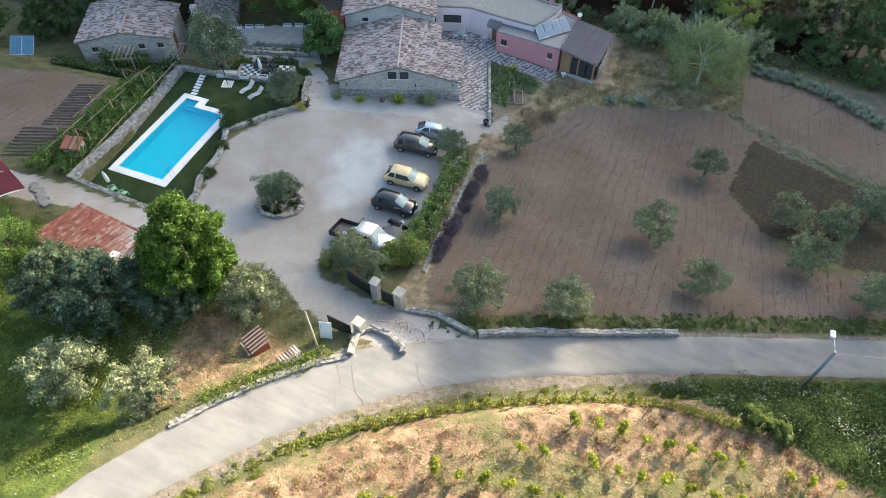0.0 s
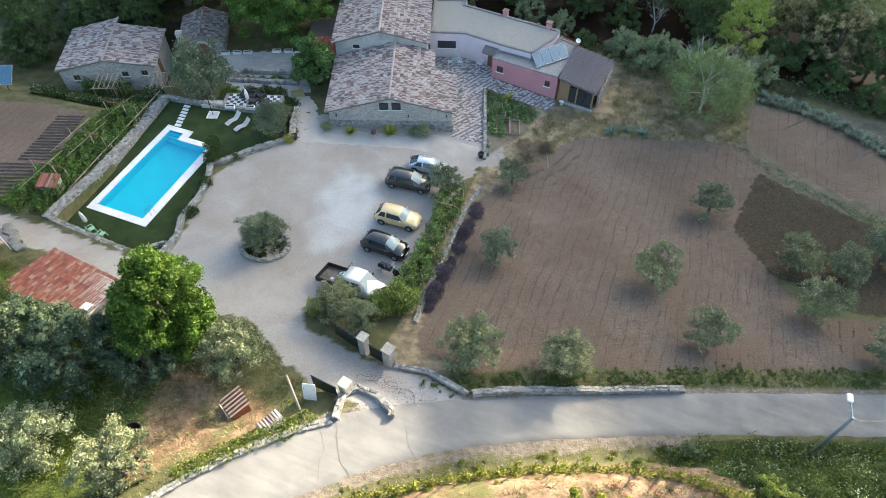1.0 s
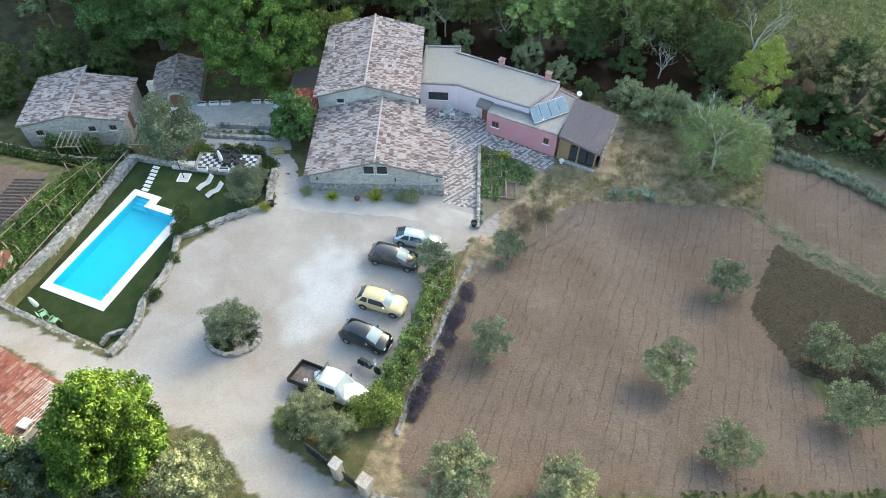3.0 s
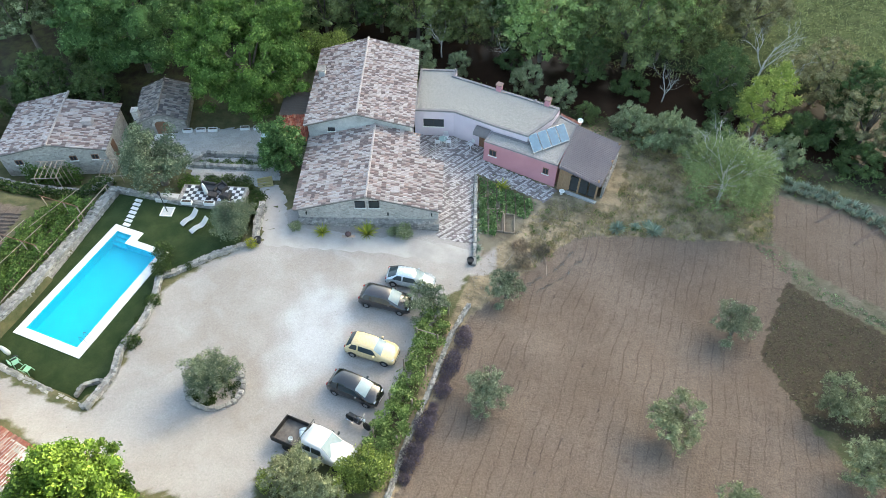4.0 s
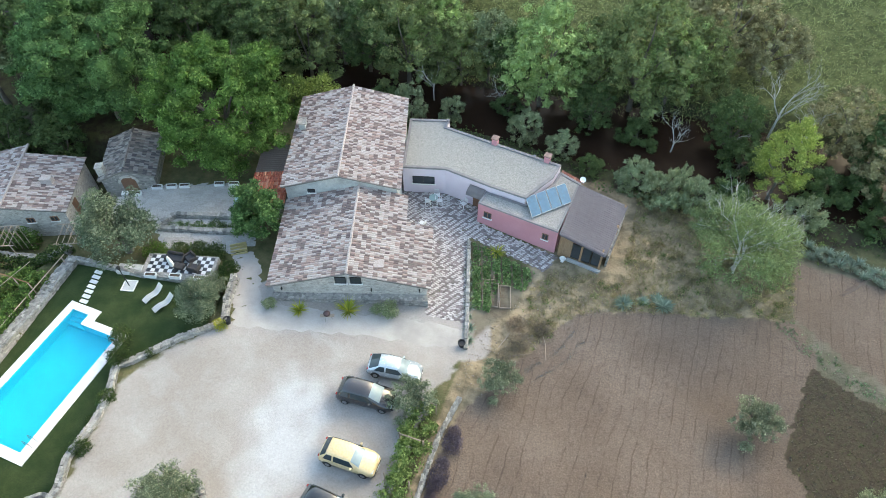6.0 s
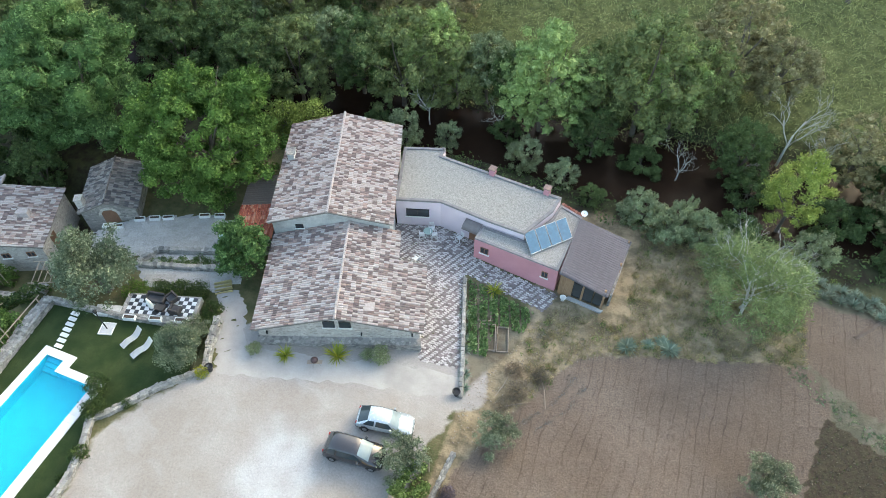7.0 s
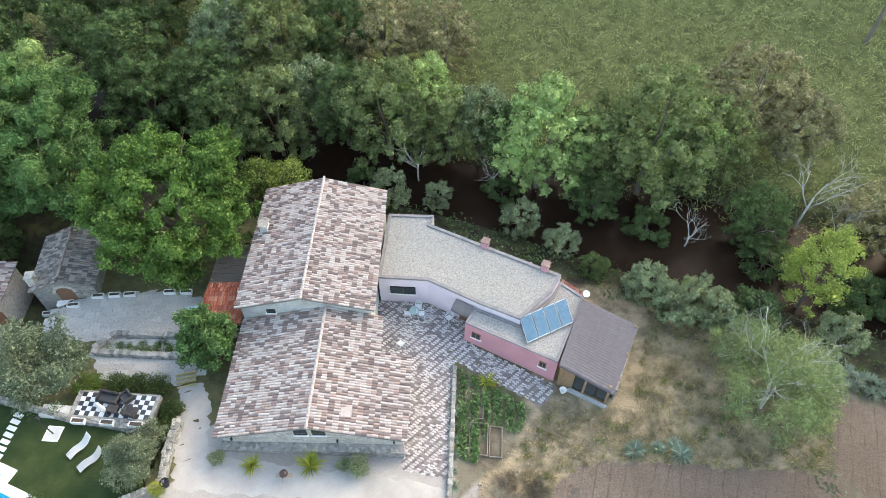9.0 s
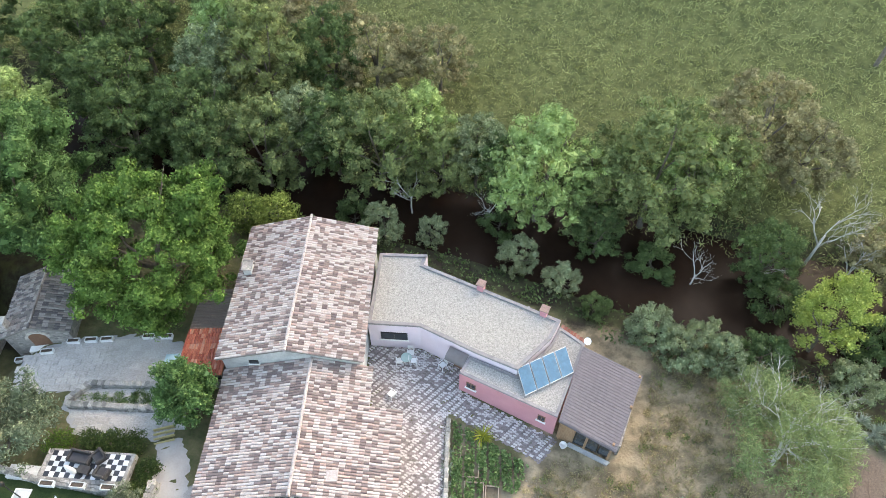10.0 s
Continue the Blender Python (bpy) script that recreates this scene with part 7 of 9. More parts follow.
def stone_wall(label, line, thick, top, foot=None, seed=1, single=False, size=0.34, closed=False, core=None):
    """A dry wall along a bent line. top(x, y): height of its crest; foot(x, y): where it stands."""
    foot = foot or (lambda x, y: gz(x, y) - 0.25)
    rnd = random.Random(seed)
    g = base("stone_wall", pose(0, 0, 0), label, "wall", "", "structure")
    pts = resample(line, 0.5, closed)
    bm = bmesh.new()
    prev, first = None, None
    n = len(pts)
    for k in range(n):
        a, b = pts[k - 1 if (k or closed) else 0], pts[(k + 1) % n if closed else min(k + 1, n - 1)]
        d = Vector((b[0] - a[0], b[1] - a[1])).normalized()
        nx, ny = -d.y * thick * 0.42, d.x * thick * 0.42
        x, y = pts[k]
        z0, z1 = foot(x, y), top(x, y) - 0.06
        row = [bm.verts.new((x - nx, y - ny, z0)), bm.verts.new((x - nx, y - ny, z1)), bm.verts.new((x + nx, y + ny, z1)), bm.verts.new((x + nx, y + ny, z0))]
        if prev:
            for j in range(3):
                bm.faces.new((prev[j], row[j], row[j + 1], prev[j + 1]))
        else:
            first = row
        prev = row
    if closed:
        for j in range(3):
            bm.faces.new((prev[j], first[j], first[j + 1], prev[j + 1]))
    else:
        bm.faces.new(first), bm.faces.new(prev[::-1])
    part("core", bm, core or M_WALLCORE, g)
    vs, fs, made = [], [], 0
    path = resample(line, size * 0.92, closed)
    m_ = len(path)
    for k in range(m_ if closed else m_ - 1):
        a, b = path[k], path[(k + 1) % m_]
        ang = math.atan2(b[1] - a[1], b[0] - a[0])
        x, y = (a[0] + b[0]) / 2, (a[1] + b[1]) / 2
        lo, hi = foot(x, y), top(x, y)
        nxt = Vector((-math.sin(ang), math.cos(ang), 0))
        spots = []
        across = max(1, round(thick / (size * 0.85)))
        for j in range(across):
            spots.append((x + nxt.x * thick * ((j + 0.5) / across - 0.5), y + nxt.y * thick * ((j + 0.5) / across - 0.5), hi - size * 0.22, thick / across))
        z = hi - size * 0.75
        while z > max(lo, hi - 1.6):
            for s in (-1, 1):
                spots.append((x + nxt.x * s * (thick * 0.5 - size * 0.28), y + nxt.y * s * (thick * 0.5 - size * 0.28), z, size * 0.7))
            z -= size * 0.62
        for sx, sy, sz, w in spots:
            v = rnd.randrange(len(STONES))
            m = pose(sx + rnd.uniform(-0.03, 0.03), sy + rnd.uniform(-0.03, 0.03), sz + rnd.uniform(-0.04, 0.05), rnd.uniform(-9, 9), rnd.uniform(-9, 9), math.degrees(ang) + rnd.uniform(-10, 10)) @ Matrix.Diagonal((size * rnd.uniform(0.85, 1.25), w * rnd.uniform(0.95, 1.15), size * rnd.uniform(0.6, 0.85), 1))
            if single and made < 280:
                ob = new("stone", STONES[v])
                ob.parent, ob.matrix_basis = g, m
                made += 1
            else:
                s0 = len(vs)
                c = STONE_CO[v] @ np.array(m.to_3x3()).T + np.array(m.translation)
                vs += c.tolist()
                fs += [[i + s0 for i in f] for f in STONE_FACES[v]]
    if vs:
        me = bpy.data.meshes.new("stones")
        me.from_pydata(vs, [], fs)
        me.materials.append(M_ROCK)
        ob = new("stones", me)
        ob.parent = g
        tagged(ob, "joined grey rubble stones", "", "", "stuff")
    return g


def walls():
    deep = lambda x, y: min(gz(x, y), 0) - 0.4
    stone_wall("low grey rubble wall between the lawn and the track", [(-7.8, -2.6), (-2.0, -3.2), (4.3, -3.8)], 0.5, lambda x, y: 1.0, deep, 301, True, 0.3)
    stone_wall("broad grey rubble wall along the pool lawn", [(-7.9, -2.8), (-7.7, 3.8), (-8.2, 10), (-8.8, 16.8)], 1.0, lambda x, y: max(0.42 + 0.1 * math.sin(y), gz(x - 0.6, y) + 0.3), deep, 302, False, 0.3)
    stone_wall("low rubble edging at the back of the lawn", [(-8.6, 16.7), (-2, 17.2), (5.0, 18.5)], 0.42, lambda x, y: 0.34, deep, 303, False, 0.32)
    stone_wall("winding grey rubble wall beside the gravel yard", [(4.4, -3.8), (4.5, -0.6), (3.6, 1.3), (3.5, 4.6), (2.8, 6.8), (1.9, 8.7), (2.9, 9.7), (4.8, 12.5), (6.5, 14.3), (7.4, 15.3), (6.5, 17.2), (5.7, 19.8)], 0.52, lambda x, y: max(0.3, gz(x, y) + 0.35), deep, 304, True, 0.3)
    ring = [(12.4 + 2.15 * math.cos(a), 1.0 + 1.95 * math.sin(a)) for a in np.linspace(0, 2 * math.pi, 14, endpoint=False)]
    stone_wall("ring of grey stones round the olive in the yard", ring, 0.34, lambda x, y: gz(x, y) + 0.28, None, 305, False, 0.34, True)
    stone_wall("pale stone edging below the vine pergola", [(27.9, 15.6), (27.5, 11.6), (27.7, 6.2), (27.7, 1.2), (28.1, -3.0)], 0.36, lambda x, y: gz(x, y) + 0.2, None, 306, False, 0.28)
    stone_wall("grey stone wall of squared blocks along the lane", [(34.4, -8.2), (36.9, -6.9), (40.6, -5.4), (48.5, -2.0)], 0.42, lambda x, y: gz(x, y) + 0.42 + 0.06 * math.sin(x * 2.3), None, 307, True, 0.3)
    stone_wall("low grey wall from the gate pillar to the lane", [(28.5, -7.9), (31.0, -7.7), (34.0, -8.4)], 0.4, lambda x, y: gz(x, y) + 0.3, None, 308, False, 0.3)
    stone_wall("grey rubble wall holding the bank above the lane", [(19.0, -22.6), (20.8, -19.7), (22.2, -17.9), (24.6, -15.2), (26.4, -13.7)], 0.45, lambda x, y: gz(x, y) + 0.16, None, 309, False, 0.28)
    stone_wall("curved pale wall at the mouth of the driveway", [(26.6, -13.5), (26.3, -11.6), (26.9, -10.7), (28.4, -10.9), (29.8, -11.6), (29.9, -12.0)], 0.42, lambda x, y: gz(x, y) + 0.4, None, 310, False, 0.28)
    stone_wall("pale stone kerb along the courtyard", [(26.9, 20.2), (26.2, 22.8), (23.5, 31.8)], 0.32, lambda x, y: gz(x, y) + 0.34, None, 311, False, 0.42)
    stone_wall("rubble planter wall on the terrace", [(-4.9, 23.2), (-4.4, 25.0), (2.5, 27.3)], 0.45, lambda x, y: gz(x, y) + 0.6, None, 312, False, 0.36)
    stone_wall("rubble planter wall on the terrace", [(-4.7, 22.9), (2.9, 25.2)], 0.45, lambda x, y: gz(x, y) + 0.5, None, 313, False, 0.36)
    stone_wall("grey rubble wall below the stone barn", [(-26, 14.6), (-20, 15.2), (-14.5, 16.8), (-10, 17.6)], 0.8, lambda x, y: gz(x, y) + 0.5, None, 314, False, 0.32)
    stone_wall("small curved rubble bed in the corner of the lawn", [(2.3, -2.9), (2.3, -1.9), (3.2, -1.2), (4.0, -1.2)], 0.3, lambda x, y: 0.3, deep, 315, False, 0.3)
    for k, (x, y, s) in enumerate(((-9.0, -5.6, 0.9), (-8.0, -6.1, 0.8), (-7.2, -6.7, 0.9), (-9.9, -5.2, 0.7), (-6.3, -7.2, 0.8))):
        ob = new("boulder", STONES[k % 6])
        ob.matrix_basis = spot(x, y, 40 * k, s, s * 0.6, -0.15)
        tagged(ob, "pale limestone boulder beside the track", "rock", "boulders")


# ---- vehicles ----
def car(name, label, paint, L=4.1, W=1.76, H=1.5, nose=0.95, rear=0.35, belt=0.92, screen=0.75, hatch=0.55, roofline=0.0):
    """A car, front towards +x. nose: bonnet length; screen, hatch: run of windscreen and rear window; rear: boot behind the hatch."""
    g = base(name, pose(0, 0, 0), label, "car", "parked cars")
    x0, x1 = -L / 2, L / 2
    w = W / 2
    hood = belt + 0.06
    xs = [(x0, 0.86, belt * 0.78, belt * 0.86, 0.78), (x0 + 0.12, 0.95, belt * 0.96, belt * 1.03, 0.86)]
    if rear > 0.3:
        xs.append((x0 + rear, 0.98, belt + 0.02, belt + 0.1, 0.86))
    xr = x0 + max(rear, 0.18)
    xs += [(xr + hatch, 1.0, belt + 0.03, H - 0.05, 0.72), (xr + hatch + 0.5, 1.0, belt + 0.02, H, 0.74), (x1 - nose - screen - 0.35, 1.0, belt, H - 0.01, 0.74), (x1 - nose - screen, 1.0, belt - 0.01, H - 0.06, 0.72),
           (x1 - nose, 1.0, belt - 0.02, hood, 0.80), (x1 - nose * 0.45, 0.98, belt - 0.08, hood - 0.07, 0.78), (x1 - 0.16, 0.9, belt - 0.25, hood - 0.2, 0.72), (x1, 0.74, 0.52, 0.6, 0.62)]
    bm = bmesh.new()
    rings = []
    for x, kw, zb, zt, kt in xs:
        ww, wt = w * kw, w * kt
        end = 0.34 if x in (x0, x1) else 0.2
        half = [(ww * 0.82, end), (ww * 0.98, end + 0.13), (ww, 0.58 if zb > 0.62 else zb * 0.9), (ww * 0.965, zb), (wt, max(zt - 0.07, zb + 0.005)), (wt * 0.82, zt), (0, zt + (0.025 if zt > belt + 0.3 else 0.015))]
        ring = [bm.verts.new((x, y, z)) for y, z in half] + [bm.verts.new((x, -y, z)) for y, z in half[-2::-1]]
        rings.append(ring)
    for a, b in zip(rings, rings[1:]):
        for j in range(len(a) - 1):
            bm.faces.new((a[j], b[j], b[j + 1], a[j + 1]))
        bm.faces.new((a[-1], b[-1], b[0], a[0]))
    bm.faces.new(rings[0]), bm.faces.new(rings[-1][::-1])
    co = [[v.co.copy() for v in r] for r in rings]
    part("body", bm, paint, g, "", True)
    k_h = 2 if rear > 0.3 else 1
    k_roof0, k_roof1 = k_h + 1, len(xs) - 5

    def glass(name_, quad, mat_, inset=0.1, lift=0.032):
        mid = sum(quad, Vector()) / 4
        q = [mid + (p - mid) * (1 - inset) for p in quad]
        n = (q[1] - q[0]).cross(q[3] - q[0]).normalized()
        if n.dot(mid - Vector((0, 0, 0.7))) < 0:
            n = -n
        b = bmesh.new()
        vs = [b.verts.new(p + n * lift) for p in q] + [b.verts.new(p - n * 0.03) for p in q]
        b.faces.new(vs[:4]), b.faces.new(vs[4:][::-1])
        for j in range(4):
            b.faces.new((vs[j], vs[j + 4], vs[(j + 1) % 4 + 4], vs[(j + 1) % 4]))
        return part(name_, b, mat_, g)

    for s in (0, 1):
        lo, hi = (3, 4) if s == 0 else (9, 8)
        m0 = k_roof0 + 1
        glass("side_window", [co[m0][lo], co[k_roof1 + 1][lo].lerp(co[k_roof1][lo], 0.35), co[k_roof1][hi], co[m0][hi]], M_CARGLASS, 0.12)
        glass("side_window", [co[k_h][lo].lerp(co[k_roof0][lo], 0.45), co[m0][lo], co[m0][hi], co[k_roof0][hi]], M_CARGLASS, 0.14)

    def wrap(name_, low, high, mat_):
        """Curved glass over the roof's section between two rings."""
        b = bmesh.new()
        rows = []
        for t in (0.06, 0.5, 0.94):
            row = [low[j].lerp(high[j], t) for j in (4, 5, 6, 7, 8)]
            row[0], row[4] = row[0].lerp(row[1], 0.15), row[4].lerp(row[3], 0.15)
            rows.append(row)
        n = (rows[2][2] - rows[0][2]).cross(rows[1][3] - rows[1][1]).normalized()
        n = n if n.z > 0 else -n
        up, dn = [[[b.verts.new(p + n * d) for p in r] for r in rows] for d in (0.016, -0.02)]
        for j in range(2):
            for i in range(4):
                b.faces.new((up[j][i], up[j][i + 1], up[j + 1][i + 1], up[j + 1][i])), b.faces.new((dn[j][i], dn[j + 1][i], dn[j + 1][i + 1], dn[j][i + 1]))
        return part(name_, b, mat_, g, "", True)

    wrap("windscreen", co[k_roof1 + 1], co[k_roof1], M_SCREEN)
    wrap("rear_window", co[k_h], co[k_roof0], M_CARGLASS)
    for sx in (-1, 1):
        for sy in (-1, 1):
            cx, cy, r = (x1 - 0.78 if sx > 0 else x0 + 0.72), sy * (w - 0.09), 0.315
            wb = bmesh.new()
            lathe(wb, [(r * 0.62, -0.1), (r * 0.93, -0.1), (r, -0.06), (r, 0.06), (r * 0.93, 0.1), (r * 0.62, 0.1)], 20)
            wheel = part("wheel", wb, M_RUBBER, g, "black tyre", True)
            wheel.matrix_basis = pose(cx, cy, r, 90, 0, 0)
            rb = bmesh.new()
            lathe(rb, [(r * 0.6, -0.105), (r * 0.55, -0.085), (r * 0.12, -0.09), (r * 0.12, 0.09), (r * 0.55, 0.085), (r * 0.6, 0.105)], 14)
            part("rim", rb, M_RIM, wheel, "alloy rim")
            ab = bmesh.new()
            for j in range(10):
                a0, a1 = math.pi * j / 10, math.pi * (j + 1) / 10
                v = [ab.verts.new((cx + q * math.cos(a), sy * (w + d), r + q * math.sin(a))) for d in (-0.05, 0.012) for q, a in ((r * 1.02, a0), (r * 1.2, a0), (r * 1.2, a1), (r * 1.02, a1))]
                for f in ((0, 1, 2, 3), (7, 6, 5, 4), (0, 4, 5, 1), (1, 5, 6, 2), (2, 6, 7, 3), (3, 7, 4, 0)):
                    ab.faces.new([v[i] for i in f])
            part("wheel_arch", ab, M_TRIM, g)
    for sy in (-1, 1):
        part("headlight", boxes((x1 - 0.34, x1 - 0.07, sy * w * 0.62 - 0.16, sy * w * 0.62 + 0.16, belt - 0.34, belt - 0.2), bev=0.04), M_LAMPCLEAR, g, "clear headlight")
        part("tail_light", boxes((x0 - 0.005, x0 + 0.1, sy * w * 0.74 - 0.1, sy * w * 0.74 + 0.1, belt - 0.28, belt - 0.02), bev=0.03), M_LAMPRED, g, "red tail light")
        part("mirror", boxes((x1 - nose - screen * 0.75 - 0.09, x1 - nose - screen * 0.75 + 0.07, sy * (w + 0.09) - 0.1, sy * (w + 0.09) + 0.1, belt - 0.02, belt + 0.13), bev=0.03), paint, g)
    part("bumper", boxes((x1 - 0.12, x1 + 0.03, -w * 0.74, w * 0.74, 0.3, 0.46), bev=0.04), M_TRIM, g)
    part("bumper", boxes((x0 - 0.03, x0 + 0.1, -w * 0.84, w * 0.84, 0.3, 0.46), bev=0.04), M_TRIM, g)
    part("number_plate", boxes((x1 + 0.03, x1 + 0.045, -0.26, 0.26, 0.34, 0.44)), M_WHITE, g, "blank white plate")
    return g


def on_slope(x, y, turn):
    """Pose of a thing that stands along the lie of the ground."""
    a = radians(turn)
    d, s = Vector((math.cos(a), math.sin(a), 0)), Vector((-math.sin(a), math.cos(a), 0))
    dx = (gz(x + d.x, y + d.y) - gz(x - d.x, y - d.y)) / 2
    sy = (gz(x + s.x, y + s.y) - gz(x - s.x, y - s.y)) / 2
    X, Y = (d + Vector((0, 0, dx))).normalized(), (s + Vector((0, 0, sy))).normalized()
    Z = X.cross(Y).normalized()
    return Matrix.Translation((x, y, gz(x, y) + 0.03)) @ Matrix((X, Z.cross(X), Z)).transposed().to_4x4()


def vehicles():
    c = car("hatchback", "silver-blue hatchback parked at the end of the row", painted("silver_blue_paint", (0.52, 0.58, 0.62), 0.25, 0.35, 1.0, 0.05), 4.25, 1.70, 1.42, 1.05, 0.18, 0.88, 0.75, 0.75)
    c.matrix_basis = on_slope(22.45, 15.75, 9.7)
    c = car("estate_car", "dark grey-brown people carrier parked on gravel", painted("dark_brown_paint", (0.045, 0.040, 0.042), 0.22, 0.4, 1.0, 0.05), 4.4, 1.80, 1.62, 0.95, 0.1, 1.0, 0.95, 0.35)
    c.matrix_basis = on_slope(21.4, 12.8, 5.0)
    c = car("compact_car", "pale yellow compact crossover with a dark side window band", painted("pale_yellow_paint", (0.66, 0.51, 0.27), 0.28, 0.0, 1.0, 0.04), 4.15, 1.78, 1.57, 1.05, 0.15, 1.02, 0.7, 0.45)
    c.matrix_basis = on_slope(22.3, 7.85, 1.0)
    c = car("people_carrier", "black small people carrier parked on gravel", painted("black_paint", (0.016, 0.016, 0.018), 0.2, 0.2, 1.0, 0.03), 4.15, 1.76, 1.60, 0.8, 0.1, 1.0, 0.95, 0.35)
    c.matrix_basis = on_slope(22.55, 4.15, -4.5)
    truck()
    motorbike()


def truck():
    g = base("flatbed_truck", on_slope(22.0, -1.15, -5), "white cab flatbed truck with a dark dropside bed", "truck")
    white = painted("white_cab_paint", (0.74, 0.74, 0.73), 0.35, 0, 0.6, 0.05)
    bm = bmesh.new()
    rings = []
    for x, wb, zb, zt, wt in ((-0.55, 0.92, 1.15, 1.98, 0.78), (0.1, 0.93, 1.14, 2.06, 0.80), (0.95, 0.93, 1.12, 2.0, 0.78), (1.75, 0.92, 1.1, 1.22, 0.84), (2.45, 0.88, 1.0, 1.06, 0.8), (2.85, 0.78, 0.8, 0.84, 0.7)):
        half = [(wb * 0.9, 0.42), (wb, 0.6), (wb, zb), (wt, zt - 0.06), (wt * 0.8, zt), (0, zt + 0.02)]
        rings.append([bm.verts.new((x, y, z)) for y, z in half] + [bm.verts.new((x, -y, z)) for y, z in half[-2::-1]])
    for a, b in zip(rings, rings[1:]):
        for j in range(len(a) - 1):
            bm.faces.new((a[j], b[j], b[j + 1], a[j + 1]))
        bm.faces.new((a[-1], b[-1], b[0], a[0]))
    bm.faces.new(rings[0]), bm.faces.new(rings[-1][::-1])
    part("cab", bm, white, g, "white cab", True)
    part("windscreen", solid([(1.03, -0.7, 1.955), (1.03, 0.7, 1.955), (1.7, 0.78, 1.27), (1.7, -0.78, 1.27)], 0.02), M_SCREEN, g)
    for sy in (-1, 1):
        for a, b in ((-0.4, 0.2), (0.3, 1.05)):
            part("side_window", boxes((a, b, sy * 0.885 - 0.03, sy * 0.885 + 0.03, 1.25, 1.8), bev=0.01), M_CARGLASS, g)
        part("mirror", boxes((1.2, 1.3, sy * 1.08 - 0.1, sy * 1.08 + 0.1, 1.35, 1.6), bev=0.03), M_TRIM, g)
        part("headlight", boxes((2.72, 2.87, sy * 0.6 - 0.14, sy * 0.6 + 0.14, 0.66, 0.8), bev=0.03), M_LAMPCLEAR, g)
    dark = painted("dark_bed_paint", (0.035, 0.032, 0.03), 0.6, 0.2, 0, 0.4)
    part("bed_floor", boxes((-2.95, -0.62, -0.98, 0.98, 0.8, 0.9), bev=0.01), painted("worn_bed_floor", (0.14, 0.125, 0.115), 0.8, 0, 0, 0.5), g)
    for r in ((-2.98, -0.62, -1.02, -0.96, 0.85, 1.3), (-2.98, -0.62, 0.96, 1.02, 0.85, 1.3), (-3.02, -2.96, -1.02, 1.02, 0.85, 1.3), (-0.64, -0.58, -0.98, 0.98, 0.85, 1.75)):
        part("side_board", boxes(r, bev=0.01), dark, g, "dark drop side board")
    part("headboard_rail", tube(bmesh.new(), [(-0.6, -0.95, 1.3), (-0.6, -0.95, 2.15), (-0.6, 0.95, 2.15), (-0.6, 0.95, 1.3)], 0.03, 6), dark, g)
    part("chassis", boxes((-2.9, 2.5, -0.45, 0.45, 0.45, 0.78)), M_TRIM, g)
    for x in (-1.9, 2.0):
        for sy in (-1, 1):
            wb = bmesh.new()
            lathe(wb, [(0.22, -0.11), (0.33, -0.11), (0.36, -0.07), (0.36, 0.07), (0.33, 0.11), (0.22, 0.11)], 20)
            wheel = part("wheel", wb, M_RUBBER, g, "black tyre", True)
            wheel.matrix_basis = pose(x, sy * 0.8, 0.36, 90, 0, 0)
            part("rim", lathe(bmesh.new(), [(0.21, -0.1), (0.07, -0.06), (0.07, 0.06), (0.21, 0.1)], 14), M_RIM, wheel)
    m = g.matrix_basis
    sack = tree_free_sack()
    for k, (x, y, c) in enumerate(((-1.25, 0.3, 0), (-1.4, 0.55, 1), (-0.95, 0.45, 2), (-1.1, 0.05, 1))):
        ob = copy_thing(sack, m @ pose(x, y, 0.98, 0, 0, 50 * k)) if k else sack
        if not k:
            ob.matrix_basis = m @ pose(x, y, 0.98)
    b = tagged(part("bucket", lathe(bmesh.new(), [(0.12, 0), (0.17, 0.28), (0.16, 0.28), (0.11, 0.03)], 14), M_WHITE), "white plastic bucket on the truck bed", "bucket")
    b.matrix_basis = m @ pose(-1.7, -0.5, 0.9)


def tree_free_sack():
    bm = bmesh.new()
    r = random.Random(4)
    bmesh.ops.create_icosphere(bm, subdivisions=2, radius=0.22)
    for v in bm.verts:
        v.co = Vector((v.co.x * 1.3, v.co.y * 0.9, v.co.z * 0.5)) * r.uniform(0.86, 1.1)
    return tagged(part("sack", bm, painted("pale_blue_plastic", (0.45, 0.55, 0.60), 0.5), None, "", True), "crumpled pale blue plastic sack on the truck bed", "sack", "sacks")


